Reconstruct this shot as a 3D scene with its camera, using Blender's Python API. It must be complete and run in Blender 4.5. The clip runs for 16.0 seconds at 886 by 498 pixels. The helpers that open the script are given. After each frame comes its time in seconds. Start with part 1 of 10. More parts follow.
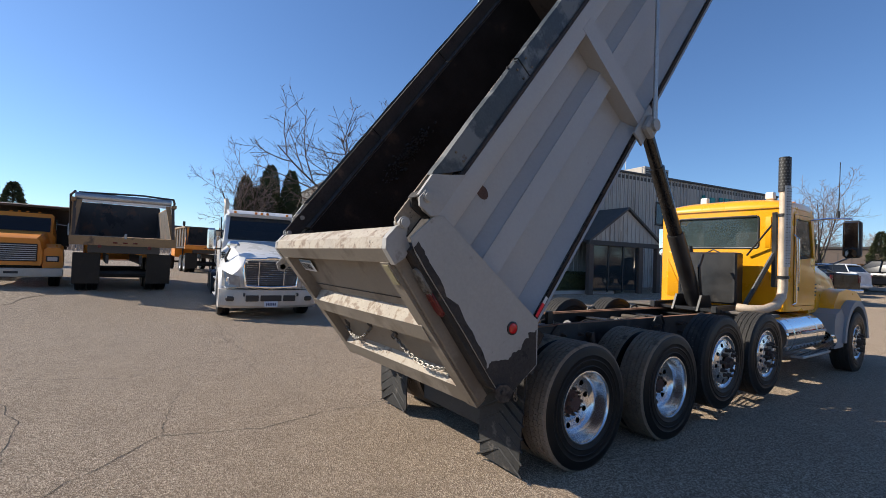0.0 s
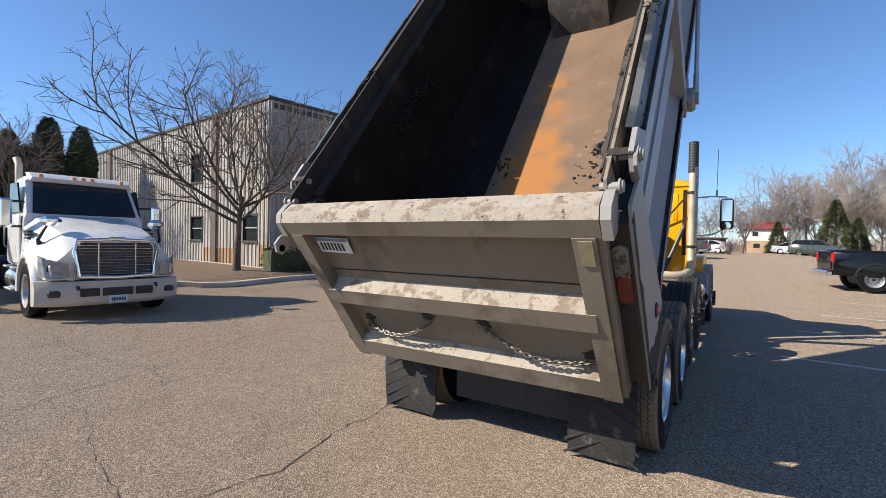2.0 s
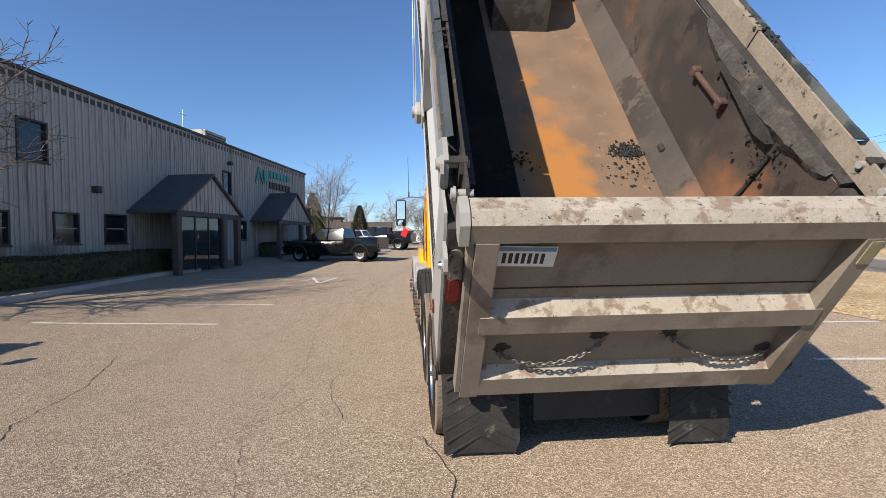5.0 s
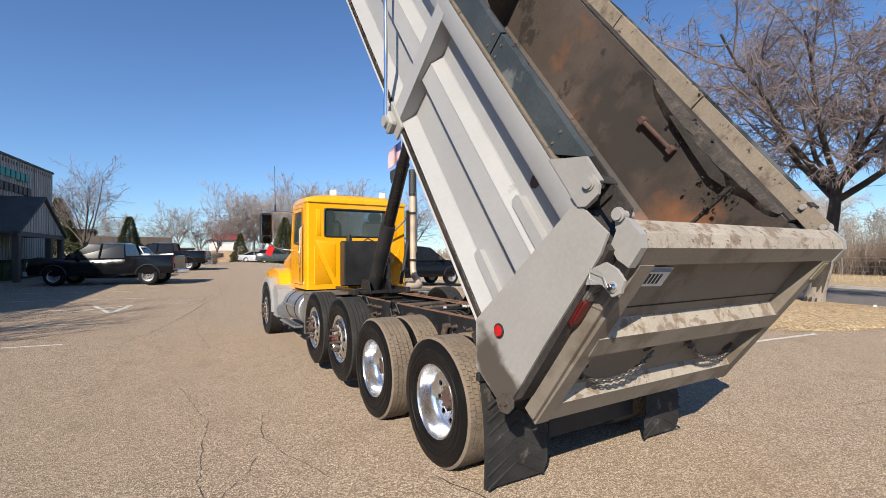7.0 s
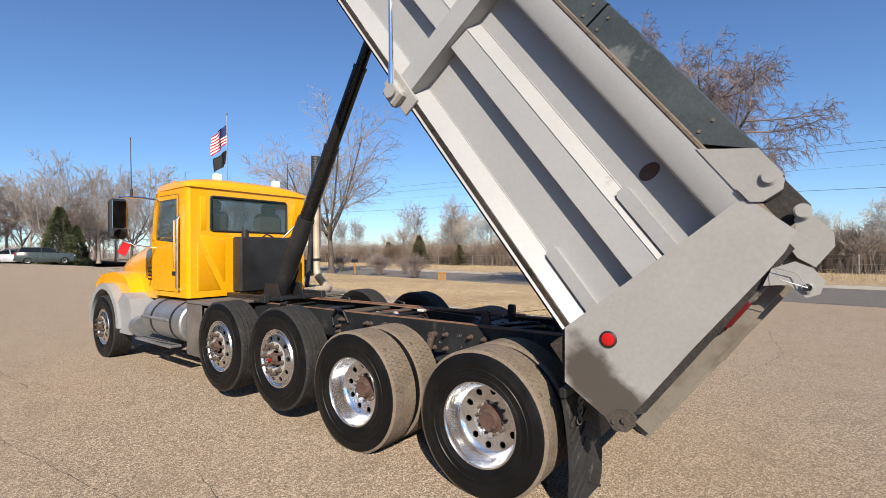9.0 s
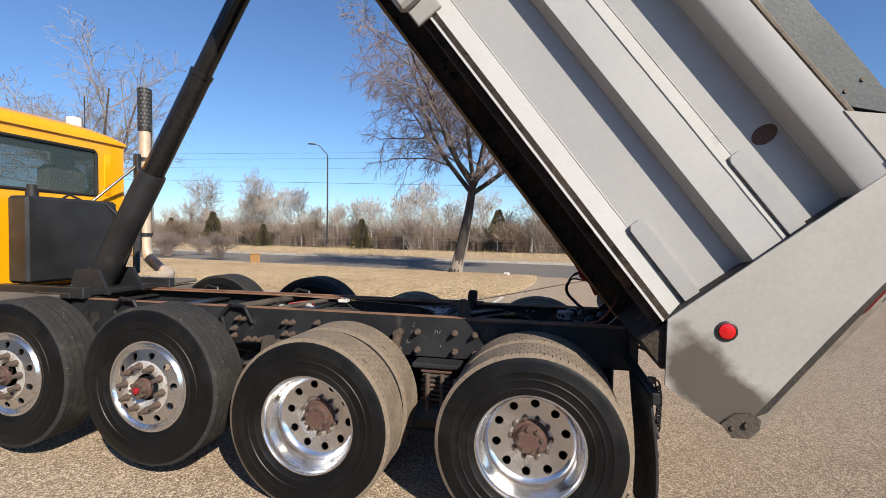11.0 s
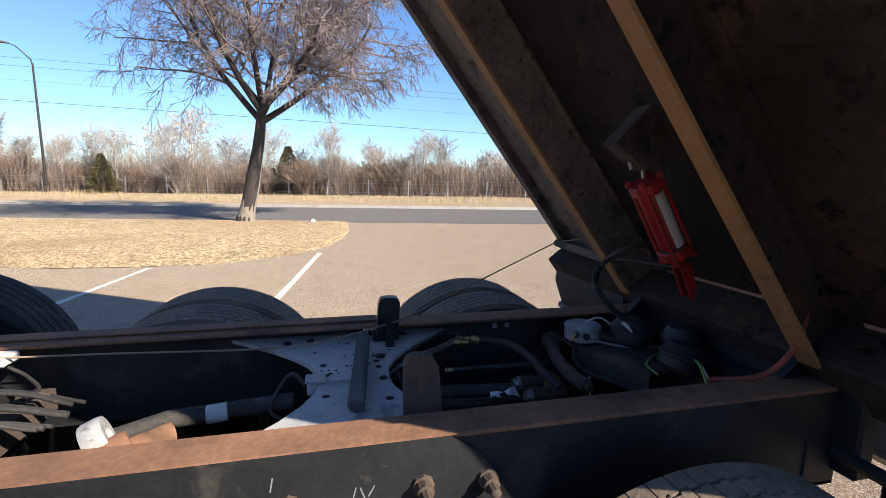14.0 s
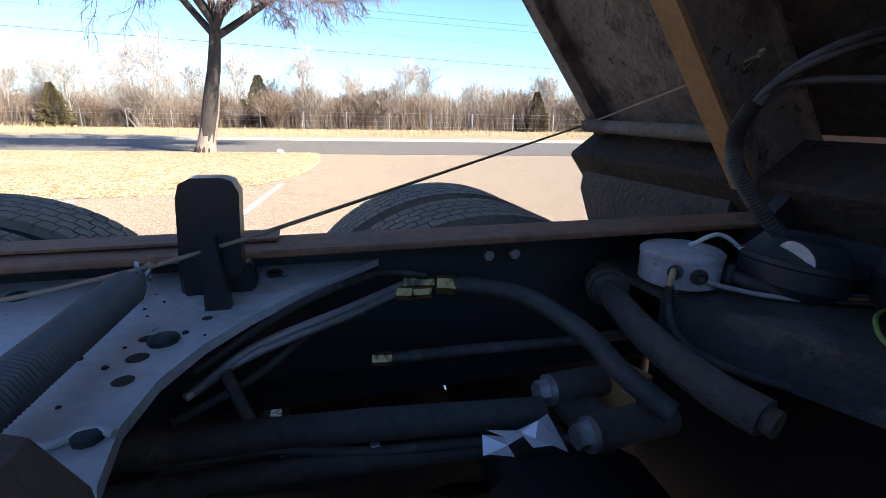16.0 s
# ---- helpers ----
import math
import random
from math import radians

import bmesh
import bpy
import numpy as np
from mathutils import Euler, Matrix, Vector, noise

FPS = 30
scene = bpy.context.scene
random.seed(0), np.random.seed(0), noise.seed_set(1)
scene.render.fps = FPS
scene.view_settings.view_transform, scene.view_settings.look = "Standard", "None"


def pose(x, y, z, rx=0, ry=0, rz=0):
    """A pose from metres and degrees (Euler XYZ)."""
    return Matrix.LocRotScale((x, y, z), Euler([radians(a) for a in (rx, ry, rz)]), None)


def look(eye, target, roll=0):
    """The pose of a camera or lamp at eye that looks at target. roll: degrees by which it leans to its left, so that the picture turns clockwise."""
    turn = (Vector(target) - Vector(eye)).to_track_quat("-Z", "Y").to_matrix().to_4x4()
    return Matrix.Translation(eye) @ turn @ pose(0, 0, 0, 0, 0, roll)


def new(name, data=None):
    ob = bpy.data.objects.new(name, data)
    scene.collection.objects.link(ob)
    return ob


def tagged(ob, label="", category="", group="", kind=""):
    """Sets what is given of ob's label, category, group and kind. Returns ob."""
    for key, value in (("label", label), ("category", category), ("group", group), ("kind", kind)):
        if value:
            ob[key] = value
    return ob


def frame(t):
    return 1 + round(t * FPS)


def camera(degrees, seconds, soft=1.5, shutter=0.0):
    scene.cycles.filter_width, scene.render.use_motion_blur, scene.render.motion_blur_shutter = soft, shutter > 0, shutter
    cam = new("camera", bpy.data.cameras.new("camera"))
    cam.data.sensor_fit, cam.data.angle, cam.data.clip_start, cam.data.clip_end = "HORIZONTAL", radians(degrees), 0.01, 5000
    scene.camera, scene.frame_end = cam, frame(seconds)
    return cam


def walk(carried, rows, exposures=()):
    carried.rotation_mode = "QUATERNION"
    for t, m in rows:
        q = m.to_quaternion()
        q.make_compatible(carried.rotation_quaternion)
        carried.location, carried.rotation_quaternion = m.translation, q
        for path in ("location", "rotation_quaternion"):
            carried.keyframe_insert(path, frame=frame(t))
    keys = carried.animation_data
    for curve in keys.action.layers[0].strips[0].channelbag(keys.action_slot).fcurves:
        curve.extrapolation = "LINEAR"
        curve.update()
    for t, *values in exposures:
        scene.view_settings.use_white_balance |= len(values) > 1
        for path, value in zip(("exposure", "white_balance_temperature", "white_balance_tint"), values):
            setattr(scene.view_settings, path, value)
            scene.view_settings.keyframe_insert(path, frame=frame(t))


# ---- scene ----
cam = camera(87.9, 16.0, soft=0.75)
PATH = [
    (0, (3.585, -3.188, 1.652), (1.952, -2.035, 1.703), 2.2),
    (0.5, (3.119, -3.389, 1.65), (1.604, -2.084, 1.683), 1.9),
    (1, (2.664, -3.632, 1.636), (1.282, -2.187, 1.653), 1.3),
    (1.5, (2.171, -3.848, 1.61), (0.936, -2.275, 1.604), 1.3),
    (2, (1.655, -4.052, 1.596), (0.575, -2.368, 1.566), 1.1),
    (2.5, (1.141, -4.188, 1.6), (0.229, -2.409, 1.549), 0.9),
    (3, (0.604, -4.208, 1.599), (-0.114, -2.343, 1.538), 0.6),
    (3.5, (0.078, -4.233, 1.589), (-0.429, -2.299, 1.523), -0.0),
    (4, (-0.418, -4.154, 1.583), (-0.703, -2.176, 1.519), -0.2),
    (4.2, (-0.624, -4.116, 1.611), (-0.824, -2.127, 1.546), -0.4),
    (6.3, (-2.56, -3.661, 1.672), (-1.788, -1.816, 1.693), -0.2),
    (6.5, (-2.701, -3.55, 1.656), (-1.851, -1.74, 1.682), -0.1),
    (7, (-3.052, -3.257, 1.68), (-2.026, -1.54, 1.709), -0.3),
    (7.5, (-3.394, -2.954, 1.694), (-2.218, -1.336, 1.717), -0.7),
    (8, (-3.624, -2.561, 1.69), (-2.296, -1.065, 1.701), -1.1),
    (8.2, (-3.694, -2.405, 1.695), (-2.305, -0.966, 1.708), -1.0),
    (10.3, (-3.959, -0.612, 1.658), (-2.107, 0.145, 1.639), 0.4),
    (10.5, (-3.877, -0.442, 1.645), (-1.991, 0.222, 1.614), 0.5),
    (11, (-3.644, -0.062, 1.636), (-1.693, 0.373, 1.576), 0.7),
    (11.5, (-3.36, 0.294, 1.639), (-1.373, 0.51, 1.549), 0.8),
    (12, (-2.965, 0.537, 1.63), (-0.969, 0.546, 1.496), 0.7),
    (12.5, (-2.542, 0.701, 1.606), (-0.558, 0.515, 1.437), 1.0),
    (13, (-2.132, 0.765, 1.602), (-0.175, 0.424, 1.378), 1.0),
    (13.5, (-1.719, 0.758, 1.597), (0.216, 0.328, 1.333), 0.9),
    (14, (-1.328, 0.73, 1.586), (0.594, 0.268, 1.285), 0.8),
    (14.5, (-0.972, 0.602, 1.517), (0.937, 0.121, 1.161), 0.8),
    (15, (-0.64, 0.462, 1.382), (1.254, -0.027, 0.966), 0.7),
    (15.5, (-0.465, 0.422, 1.29), (1.41, -0.076, 0.801), 0.6),
    (16, (-0.392, 0.403, 1.246), (1.459, -0.111, 0.691), 0.8),
]
walk(cam, [(t, look(e, a, r)) for t, e, a, r in PATH],
     exposures=[(0, 0.52), (1.5, 0.62), (4, 0.60), (7, 0.45), (8, 0.43), (10.5, 0.45), (11.5, 0.52), (12, 0.56), (13, 0.58), (14, 1.0), (14.5, 1.18), (15, 1.32), (15.5, 1.52), (16, 1.65)])

# ---- sky, sun ----
SUN = Vector((-1.12, -1.06, 1.0)).normalized()
world = bpy.data.worlds.new("sky")
scene.world = world
world.use_nodes = True
sky = world.node_tree.nodes.new("ShaderNodeTexSky")
sky.sky_type, sky.sun_disc = 'NISHITA', False
sky.sun_elevation, sky.sun_rotation = math.asin(SUN.z), math.atan2(SUN.x, SUN.y)
sky.altitude, sky.air_density, sky.dust_density, sky.ozone_density = 300, 1.0, 0.25, 5.0
back = world.node_tree.nodes["Background"]
back.inputs[1].default_value = 0.095
tint = world.node_tree.nodes.new("ShaderNodeMix")
tint.data_type, tint.blend_type = 'RGBA', 'MULTIPLY'
tint.inputs[0].default_value = 1.0
tint.inputs[7].default_value = (0.87, 0.98, 1.11, 1)
world.node_tree.links.new(sky.outputs[0], tint.inputs[6])
world.node_tree.links.new(tint.outputs[2], back.inputs[0])
sun = new("sun", bpy.data.lights.new("sun", 'SUN'))
sun.data.energy, sun.data.angle, sun.data.color = 4.9, radians(0.5), (1.0, 0.91, 0.78)
sun.matrix_world = look(tuple(SUN * 60), (0, 0, 0))

# ---- materials ----


def mat(name, base, rough=0.6, metal=0.0, var=0.18, scale=3.0, fine=60.0, bump=0.0, stain=None, stain_at=0.56, stain_scale=2.0,
        stain2=None, stain2_at=0.62, stain2_scale=9.0, rnd=0.0, coat=0.0, stretch=(1, 1, 1), spec=0.5):
    """Principled material: base colour varied at two scales, one or two kinds of stains, fine relief."""
    m = bpy.data.materials.new(name)
    m.use_nodes = True
    nt = m.node_tree
    N, L = nt.nodes, nt.links
    b = N["Principled BSDF"]
    b.inputs["Metallic"].default_value = metal
    b.inputs["Roughness"].default_value = rough
    b.inputs["Coat Weight"].default_value = coat
    b.inputs["Specular IOR Level"].default_value = spec
    tc = N.new("ShaderNodeTexCoord")
    mp = N.new("ShaderNodeMapping")
    mp.inputs["Scale"].default_value = stretch
    L.new(tc.outputs["Object"], mp.inputs["Vector"])

    def nz(sc, detail=4.0, rg=0.6):
        n = N.new("ShaderNodeTexNoise")
        n.inputs["Scale"].default_value, n.inputs["Detail"].default_value, n.inputs["Roughness"].default_value = sc, detail, rg
        L.new(mp.outputs[0], n.inputs["Vector"])
        return n.outputs["Fac"]

    def remap(src, a, z, lo, hi):
        r = N.new("ShaderNodeMapRange")
        r.inputs["From Min"].default_value, r.inputs["From Max"].default_value = a, z
        r.inputs["To Min"].default_value, r.inputs["To Max"].default_value = lo, hi
        L.new(src, r.inputs["Value"])
        return r.outputs[0]

    def mixc(fac, a, bb):
        x = N.new("ShaderNodeMix")
        x.data_type = 'RGBA'
        L.new(fac, x.inputs[0])
        for sock, val in ((6, a), (7, bb)):
            if isinstance(val, tuple):
                x.inputs[sock].default_value = (*val, 1)
            else:
                L.new(val, x.inputs[sock])
        return x.outputs[2]

    big, small = nz(scale), nz(fine, 3.0)
    add = N.new("ShaderNodeMath")
    add.operation = 'MULTIPLY'
    L.new(remap(big, 0.3, 0.7, 1 - var, 1 + var), add.inputs[0])
    L.new(remap(small, 0.3, 0.7, 1 - var * 0.6, 1 + var * 0.6), add.inputs[1])
    fac = add.outputs[0]
    if rnd:
        oi = N.new("ShaderNodeObjectInfo")
        mu = N.new("ShaderNodeMath")
        mu.operation = 'MULTIPLY'
        L.new(fac, mu.inputs[0])
        L.new(remap(oi.outputs["Random"], 0, 1, 1 - rnd, 1 + rnd), mu.inputs[1])
        fac = mu.outputs[0]
    vm = N.new("ShaderNodeVectorMath")
    vm.operation = 'SCALE'
    vm.inputs[0].default_value = base
    L.new(fac, vm.inputs["Scale"])
    col = vm.outputs[0]
    if stain:
        col = mixc(remap(nz(stain_scale, 6.0, 0.65), stain_at, stain_at + 0.08, 0, 1), col, stain)
    if stain2:
        col = mixc(remap(nz(stain2_scale, 5.0, 0.7), stain2_at, stain2_at + 0.04, 0, 1), col, stain2)
    L.new(col, b.inputs["Base Color"])
    L.new(remap(big, 0.3, 0.7, max(0.02, rough - 0.08), min(1, rough + 0.1)), b.inputs["Roughness"])
    if bump:
        bp = N.new("ShaderNodeBump")
        bp.inputs["Strength"].default_value, bp.inputs["Distance"].default_value = min(1.0, bump), 0.01
        L.new(small, bp.inputs["Height"])
        L.new(bp.outputs[0], b.inputs["Normal"])
    return m


def ground_mat(name, base, dark, light, wear, grain=170.0, rough=0.9, bump=0.5, patch=0.35, coarse=0.0):
    """Paved or loose ground: grains of several tones, wide blotches of wear."""
    m = bpy.data.materials.new(name)
    m.use_nodes = True
    N, L = m.node_tree.nodes, m.node_tree.links
    b = N["Principled BSDF"]
    b.inputs["Roughness"].default_value = rough
    b.inputs["Diffuse Roughness"].default_value = 0.4
    b.inputs["Specular IOR Level"].default_value = 0.25
    tc = N.new("ShaderNodeTexCoord")
    vo = N.new("ShaderNodeTexVoronoi")
    vo.inputs["Scale"].default_value = grain
    L.new(tc.outputs["Object"], vo.inputs["Vector"])
    sep = N.new("ShaderNodeSeparateColor")
    L.new(vo.outputs["Color"], sep.inputs[0])
    ramp = N.new("ShaderNodeValToRGB")
    e = ramp.color_ramp.elements
    e[0].position, e[0].color = 0.0, (*dark, 1)
    e[1].position, e[1].color = 1.0, (*light, 1)
    mid = ramp.color_ramp.elements.new(0.5)
    mid.color = (*base, 1)
    L.new(sep.outputs[0], ramp.inputs[0])
    prev = ramp.outputs[0]
    for sc, colr, lo, hi, amount in ((0.22, wear, 0.42, 0.68, patch), (1.7, dark, 0.52, 0.75, patch * 0.8), (14.0, wear, 0.5, 0.8, patch * 0.7)):
        n = N.new("ShaderNodeTexNoise")
        n.inputs["Scale"].default_value, n.inputs["Detail"].default_value = sc, 6.0
        L.new(tc.outputs["Object"], n.inputs["Vector"])
        r = N.new("ShaderNodeMapRange")
        r.inputs["From Min"].default_value, r.inputs["From Max"].default_value, r.inputs["To Max"].default_value = lo, hi, amount
        L.new(n.outputs["Fac"], r.inputs["Value"])
        x = N.new("ShaderNodeMix")
        x.data_type = 'RGBA'
        L.new(r.outputs[0], x.inputs[0])
        L.new(prev, x.inputs[6])
        x.inputs[7].default_value = (*colr, 1)
        prev = x.outputs[2]
    if coarse:
        v2 = N.new("ShaderNodeTexVoronoi")
        v2.inputs["Scale"].default_value = coarse
        L.new(tc.outputs["Object"], v2.inputs["Vector"])
        s2 = N.new("ShaderNodeSeparateColor")
        L.new(v2.outputs["Color"], s2.inputs[0])
        r2 = N.new("ShaderNodeMapRange")
        r2.inputs["To Min"].default_value, r2.inputs["To Max"].default_value = 0.88, 1.12
        L.new(s2.outputs[1], r2.inputs["Value"])
        hv = N.new("ShaderNodeVectorMath")
        hv.operation = 'SCALE'
        L.new(prev, hv.inputs[0])
        L.new(r2.outputs[0], hv.inputs["Scale"])
        prev = hv.outputs[0]
    L.new(prev, b.inputs["Base Color"])
    bp = N.new("ShaderNodeBump")
    bp.inputs["Strength"].default_value, bp.inputs["Distance"].default_value = bump, 0.006
    L.new(vo.outputs["Distance"], bp.inputs["Height"])
    L.new(bp.outputs[0], b.inputs["Normal"])
    return m


def glass_mat(name, tint=(0.10, 0.13, 0.14), alpha=0.55):
    """Vehicle and window glass: clear, tinted, glossy."""
    m = bpy.data.materials.new(name)
    m.use_nodes = True
    N, L = m.node_tree.nodes, m.node_tree.links
    b = N["Principled BSDF"]
    b.inputs["Base Color"].default_value = (*tint, 1)
    b.inputs["Roughness"].default_value = 0.03
    b.inputs["IOR"].default_value = 1.5
    b.inputs["Alpha"].default_value = alpha
    return m


ASPHALT = ground_mat("weathered asphalt", (0.265, 0.198, 0.138), (0.12, 0.088, 0.062), (0.58, 0.475, 0.36), (0.31, 0.232, 0.158), grain=115, bump=0.9, patch=0.30, coarse=50)
ROAD = ground_mat("road asphalt", (0.125, 0.112, 0.10), (0.07, 0.063, 0.057), (0.22, 0.20, 0.18), (0.15, 0.135, 0.12), grain=90)
GRASS = ground_mat("dormant lawn", (0.375, 0.272, 0.152), (0.15, 0.10, 0.055), (0.60, 0.47, 0.30), (0.23, 0.155, 0.085), grain=26, bump=1.0, patch=0.6, coarse=7)
VERGE = ground_mat("dry verge", (0.36, 0.265, 0.16), (0.18, 0.125, 0.075), (0.50, 0.39, 0.26), (0.28, 0.205, 0.12), grain=20, bump=1.0, patch=0.6, coarse=5)
GRAVEL = ground_mat("sandy gravel", (0.30, 0.23, 0.16), (0.15, 0.11, 0.08), (0.44, 0.36, 0.27), (0.24, 0.18, 0.12), grain=28, bump=1.0, patch=0.6)
MULCH = ground_mat("brown mulch", (0.19, 0.125, 0.08), (0.08, 0.05, 0.033), (0.34, 0.26, 0.18), (0.24, 0.17, 0.11), grain=35, bump=1.0)
CONCRETE = mat("concrete", (0.44, 0.40, 0.35), 0.9, var=0.15, scale=1.5, fine=90, bump=0.3, stain=(0.28, 0.24, 0.2), stain_at=0.6)
PAINTLINE = mat("worn road paint", (0.62, 0.59, 0.52), 0.8, var=0.1, fine=60, stain2=(0.24, 0.21, 0.17), stain2_at=0.56, stain2_scale=22)
CAKE = mat("caked grey-brown dirt", (0.050, 0.042, 0.036), 0.95, var=0.5, scale=6, fine=40, bump=1.0, stain=(0.10, 0.082, 0.066), stain_at=0.57, stain_scale=6)
CHALK = mat("rubbed chalk", (0.22, 0.22, 0.215), 0.9, var=0.3, fine=90)
CRACK = mat("crack filling", (0.035, 0.03, 0.026), 0.95, var=0.3)

BEDGREY = mat("light grey body paint", (0.345, 0.340, 0.334), 0.42, var=0.05, scale=1.3, fine=40, bump=0.02, stain2=(0.29, 0.285, 0.275), stain2_at=0.66, stain2_scale=5, spec=0.4)
POSTGREY = mat("soiled grey paint", (0.315, 0.302, 0.28), 0.48, var=0.08, scale=1.5, fine=40, stain=(0.14, 0.115, 0.09), stain_at=0.63, stain_scale=2.3, stain2=(0.05, 0.04, 0.035), stain2_at=0.69, stain2_scale=4)
POSTSCUFF = mat("soiled grey plate", (0.325, 0.312, 0.29), 0.48, var=0.08, scale=1.5, fine=40, stain=(0.20, 0.175, 0.15), stain_at=0.66, stain_scale=2.3, stain2=(0.10, 0.085, 0.07), stain2_at=0.70, stain2_scale=9)
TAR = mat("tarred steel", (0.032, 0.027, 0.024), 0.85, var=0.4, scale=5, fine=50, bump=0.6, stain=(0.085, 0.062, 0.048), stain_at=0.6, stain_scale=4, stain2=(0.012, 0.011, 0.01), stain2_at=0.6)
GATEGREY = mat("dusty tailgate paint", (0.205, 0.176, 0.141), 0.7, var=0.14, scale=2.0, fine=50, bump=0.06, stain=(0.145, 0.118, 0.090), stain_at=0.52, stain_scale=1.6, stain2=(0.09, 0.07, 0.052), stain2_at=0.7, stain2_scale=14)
# Chips are wear; the paler base carries the light on the ledges.
GATELEDGE = mat("chipped ledge with sunlit paleness", (0.36, 0.315, 0.255), 0.75, var=0.16, scale=3, fine=60, bump=0.3, stain=(0.22, 0.165, 0.12), stain_at=0.51, stain_scale=9, stain2=(0.065, 0.044, 0.032), stain2_at=0.615, stain2_scale=34)
BEDFLOOR = mat("rusty steel floor", (0.185, 0.118, 0.074), 0.72, var=0.22, scale=1.4, fine=70, bump=0.15, stain=(0.27, 0.128, 0.052), stain_at=0.57, stain_scale=1.3, stain2=(0.26, 0.165, 0.10), stain2_at=0.61, stain2_scale=9)
def bloom(m, centre, size, colour, edge=(1.7, 2.35)):
    """A rust bloom of its own uneven shape, in metres on the object."""
    nt = m.node_tree
    N, L = nt.nodes, nt.links
    b = N["Principled BSDF"]
    old = b.inputs["Base Color"].links[0].from_socket
    tc, mp, nz, le, ad, rg, mx = (N.new("ShaderNode" + k) for k in ("TexCoord", "Mapping", "TexNoise", "VectorMath", "Math", "MapRange", "Mix"))
    mp.inputs["Location"].default_value = tuple(-c / q for c, q in zip(centre, size))
    mp.inputs["Scale"].default_value = tuple(1 / q for q in size)
    nz.inputs["Scale"].default_value, nz.inputs["Detail"].default_value = 3.2, 7.0
    le.operation = 'LENGTH'
    L.new(tc.outputs["Object"], mp.inputs["Vector"])
    L.new(tc.outputs["Object"], nz.inputs["Vector"])
    L.new(mp.outputs[0], le.inputs[0])
    ad.operation = 'MULTIPLY_ADD'
    ad.inputs[1].default_value = 2.4
    L.new(nz.outputs["Fac"], ad.inputs[0])
    L.new(le.outputs["Value"], ad.inputs[2])
    for k, v in (("From Min", edge[0]), ("From Max", edge[1]), ("To Min", 1.0), ("To Max", 0.0)):
        rg.inputs[k].default_value = v
    L.new(ad.outputs[0], rg.inputs["Value"])
    mx.data_type = 'RGBA'
    L.new(rg.outputs[0], mx.inputs[0])
    L.new(old, mx.inputs[6])
    mx.inputs[7].default_value = (*colour, 1)
    L.new(mx.outputs[2], b.inputs["Base Color"])


bloom(BEDFLOOR, (-0.03, 0.90, 0.0), (0.33, 1.6, 5.0), (0.36, 0.150, 0.036))
# Tarry steel of the shaded left side; its shade is put into the colour.
BEDWALLDARK = mat("tarry steel wall darkened for shade", (0.016, 0.014, 0.013), 0.85, var=0.4, scale=2.0, fine=60, bump=0.25, stain=(0.05, 0.035, 0.025), stain_at=0.6, stain_scale=2.0, spec=0.12)
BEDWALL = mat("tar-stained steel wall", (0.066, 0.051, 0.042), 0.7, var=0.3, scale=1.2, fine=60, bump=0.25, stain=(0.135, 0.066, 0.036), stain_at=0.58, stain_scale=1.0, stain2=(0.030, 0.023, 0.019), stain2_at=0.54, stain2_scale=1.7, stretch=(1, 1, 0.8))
bloom(BEDWALL, (1.046, 1.55, 0.65), (0.4, 1.1, 0.55), (0.036, 0.030, 0.026))
bloom(BEDWALL, (1.046, 0.45, 0.40), (0.3, 0.50, 0.42), (0.20, 0.088, 0.042))
bloom(POSTSCUFF, (-1.22, -0.47, 0.0), (5.0, 0.44, 0.20), (0.085, 0.072, 0.06), (1.85, 2.2))
BEDRIM = mat("dirty bed rim", (0.145, 0.115, 0.085), 0.8, var=0.2, scale=3, fine=60, bump=0.3, stain=(0.09, 0.07, 0.055), stain_at=0.57, stain_scale=4, stain2=(0.03, 0.026, 0.022), stain2_at=0.6, stain2_scale=11)
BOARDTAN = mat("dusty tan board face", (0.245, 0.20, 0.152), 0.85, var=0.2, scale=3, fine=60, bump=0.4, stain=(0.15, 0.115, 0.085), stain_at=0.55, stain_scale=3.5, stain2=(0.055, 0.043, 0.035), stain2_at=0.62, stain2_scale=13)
CLUMP = mat("asphalt clumps", (0.02, 0.019, 0.019), 0.9, var=0.5, fine=40, bump=1.0)
BOARD = mat("scuffed dark sideboard", (0.042, 0.050, 0.052), 0.5, var=0.3, scale=2.5, fine=60, bump=0.1, stain=(0.135, 0.14, 0.135), stain_at=0.53, stain_scale=3, stain2=(0.09, 0.055, 0.038), stain2_at=0.66, stain2_scale=8)
DIRTCAKE = mat("caked dry dirt", (0.17, 0.135, 0.105), 0.95, var=0.3, scale=4, fine=38, bump=1.0, stain=(0.085, 0.065, 0.05), stain_at=0.55, stain_scale=5, stain2=(0.05, 0.04, 0.032), stain2_at=0.60, stain2_scale=34)
# Stained steel under the bed, with the deep shade there put into its colour.
BEDUNDER = mat("stained bed underside darkened for shade", (0.040, 0.031, 0.025), 0.92, var=0.45, scale=2, fine=45, bump=0.9, stain=(0.088, 0.054, 0.034), stain_at=0.57, stain_scale=3, stain2=(0.014, 0.012, 0.010), stain2_at=0.58, stain2_scale=9, spec=0.2)
UNDERBED = mat("dirty underside", (0.072, 0.058, 0.046), 0.9, var=0.3, scale=3, fine=50, bump=0.9, stain=(0.022, 0.018, 0.016), stain_at=0.55, stain2=(0.10, 0.08, 0.062), stain2_at=0.66)
SILLRUST = mat("rust-orange sill paint", (0.33, 0.18, 0.07), 0.75, var=0.2, scale=4, fine=60, bump=0.1, stain=(0.19, 0.10, 0.05), stain_at=0.56)
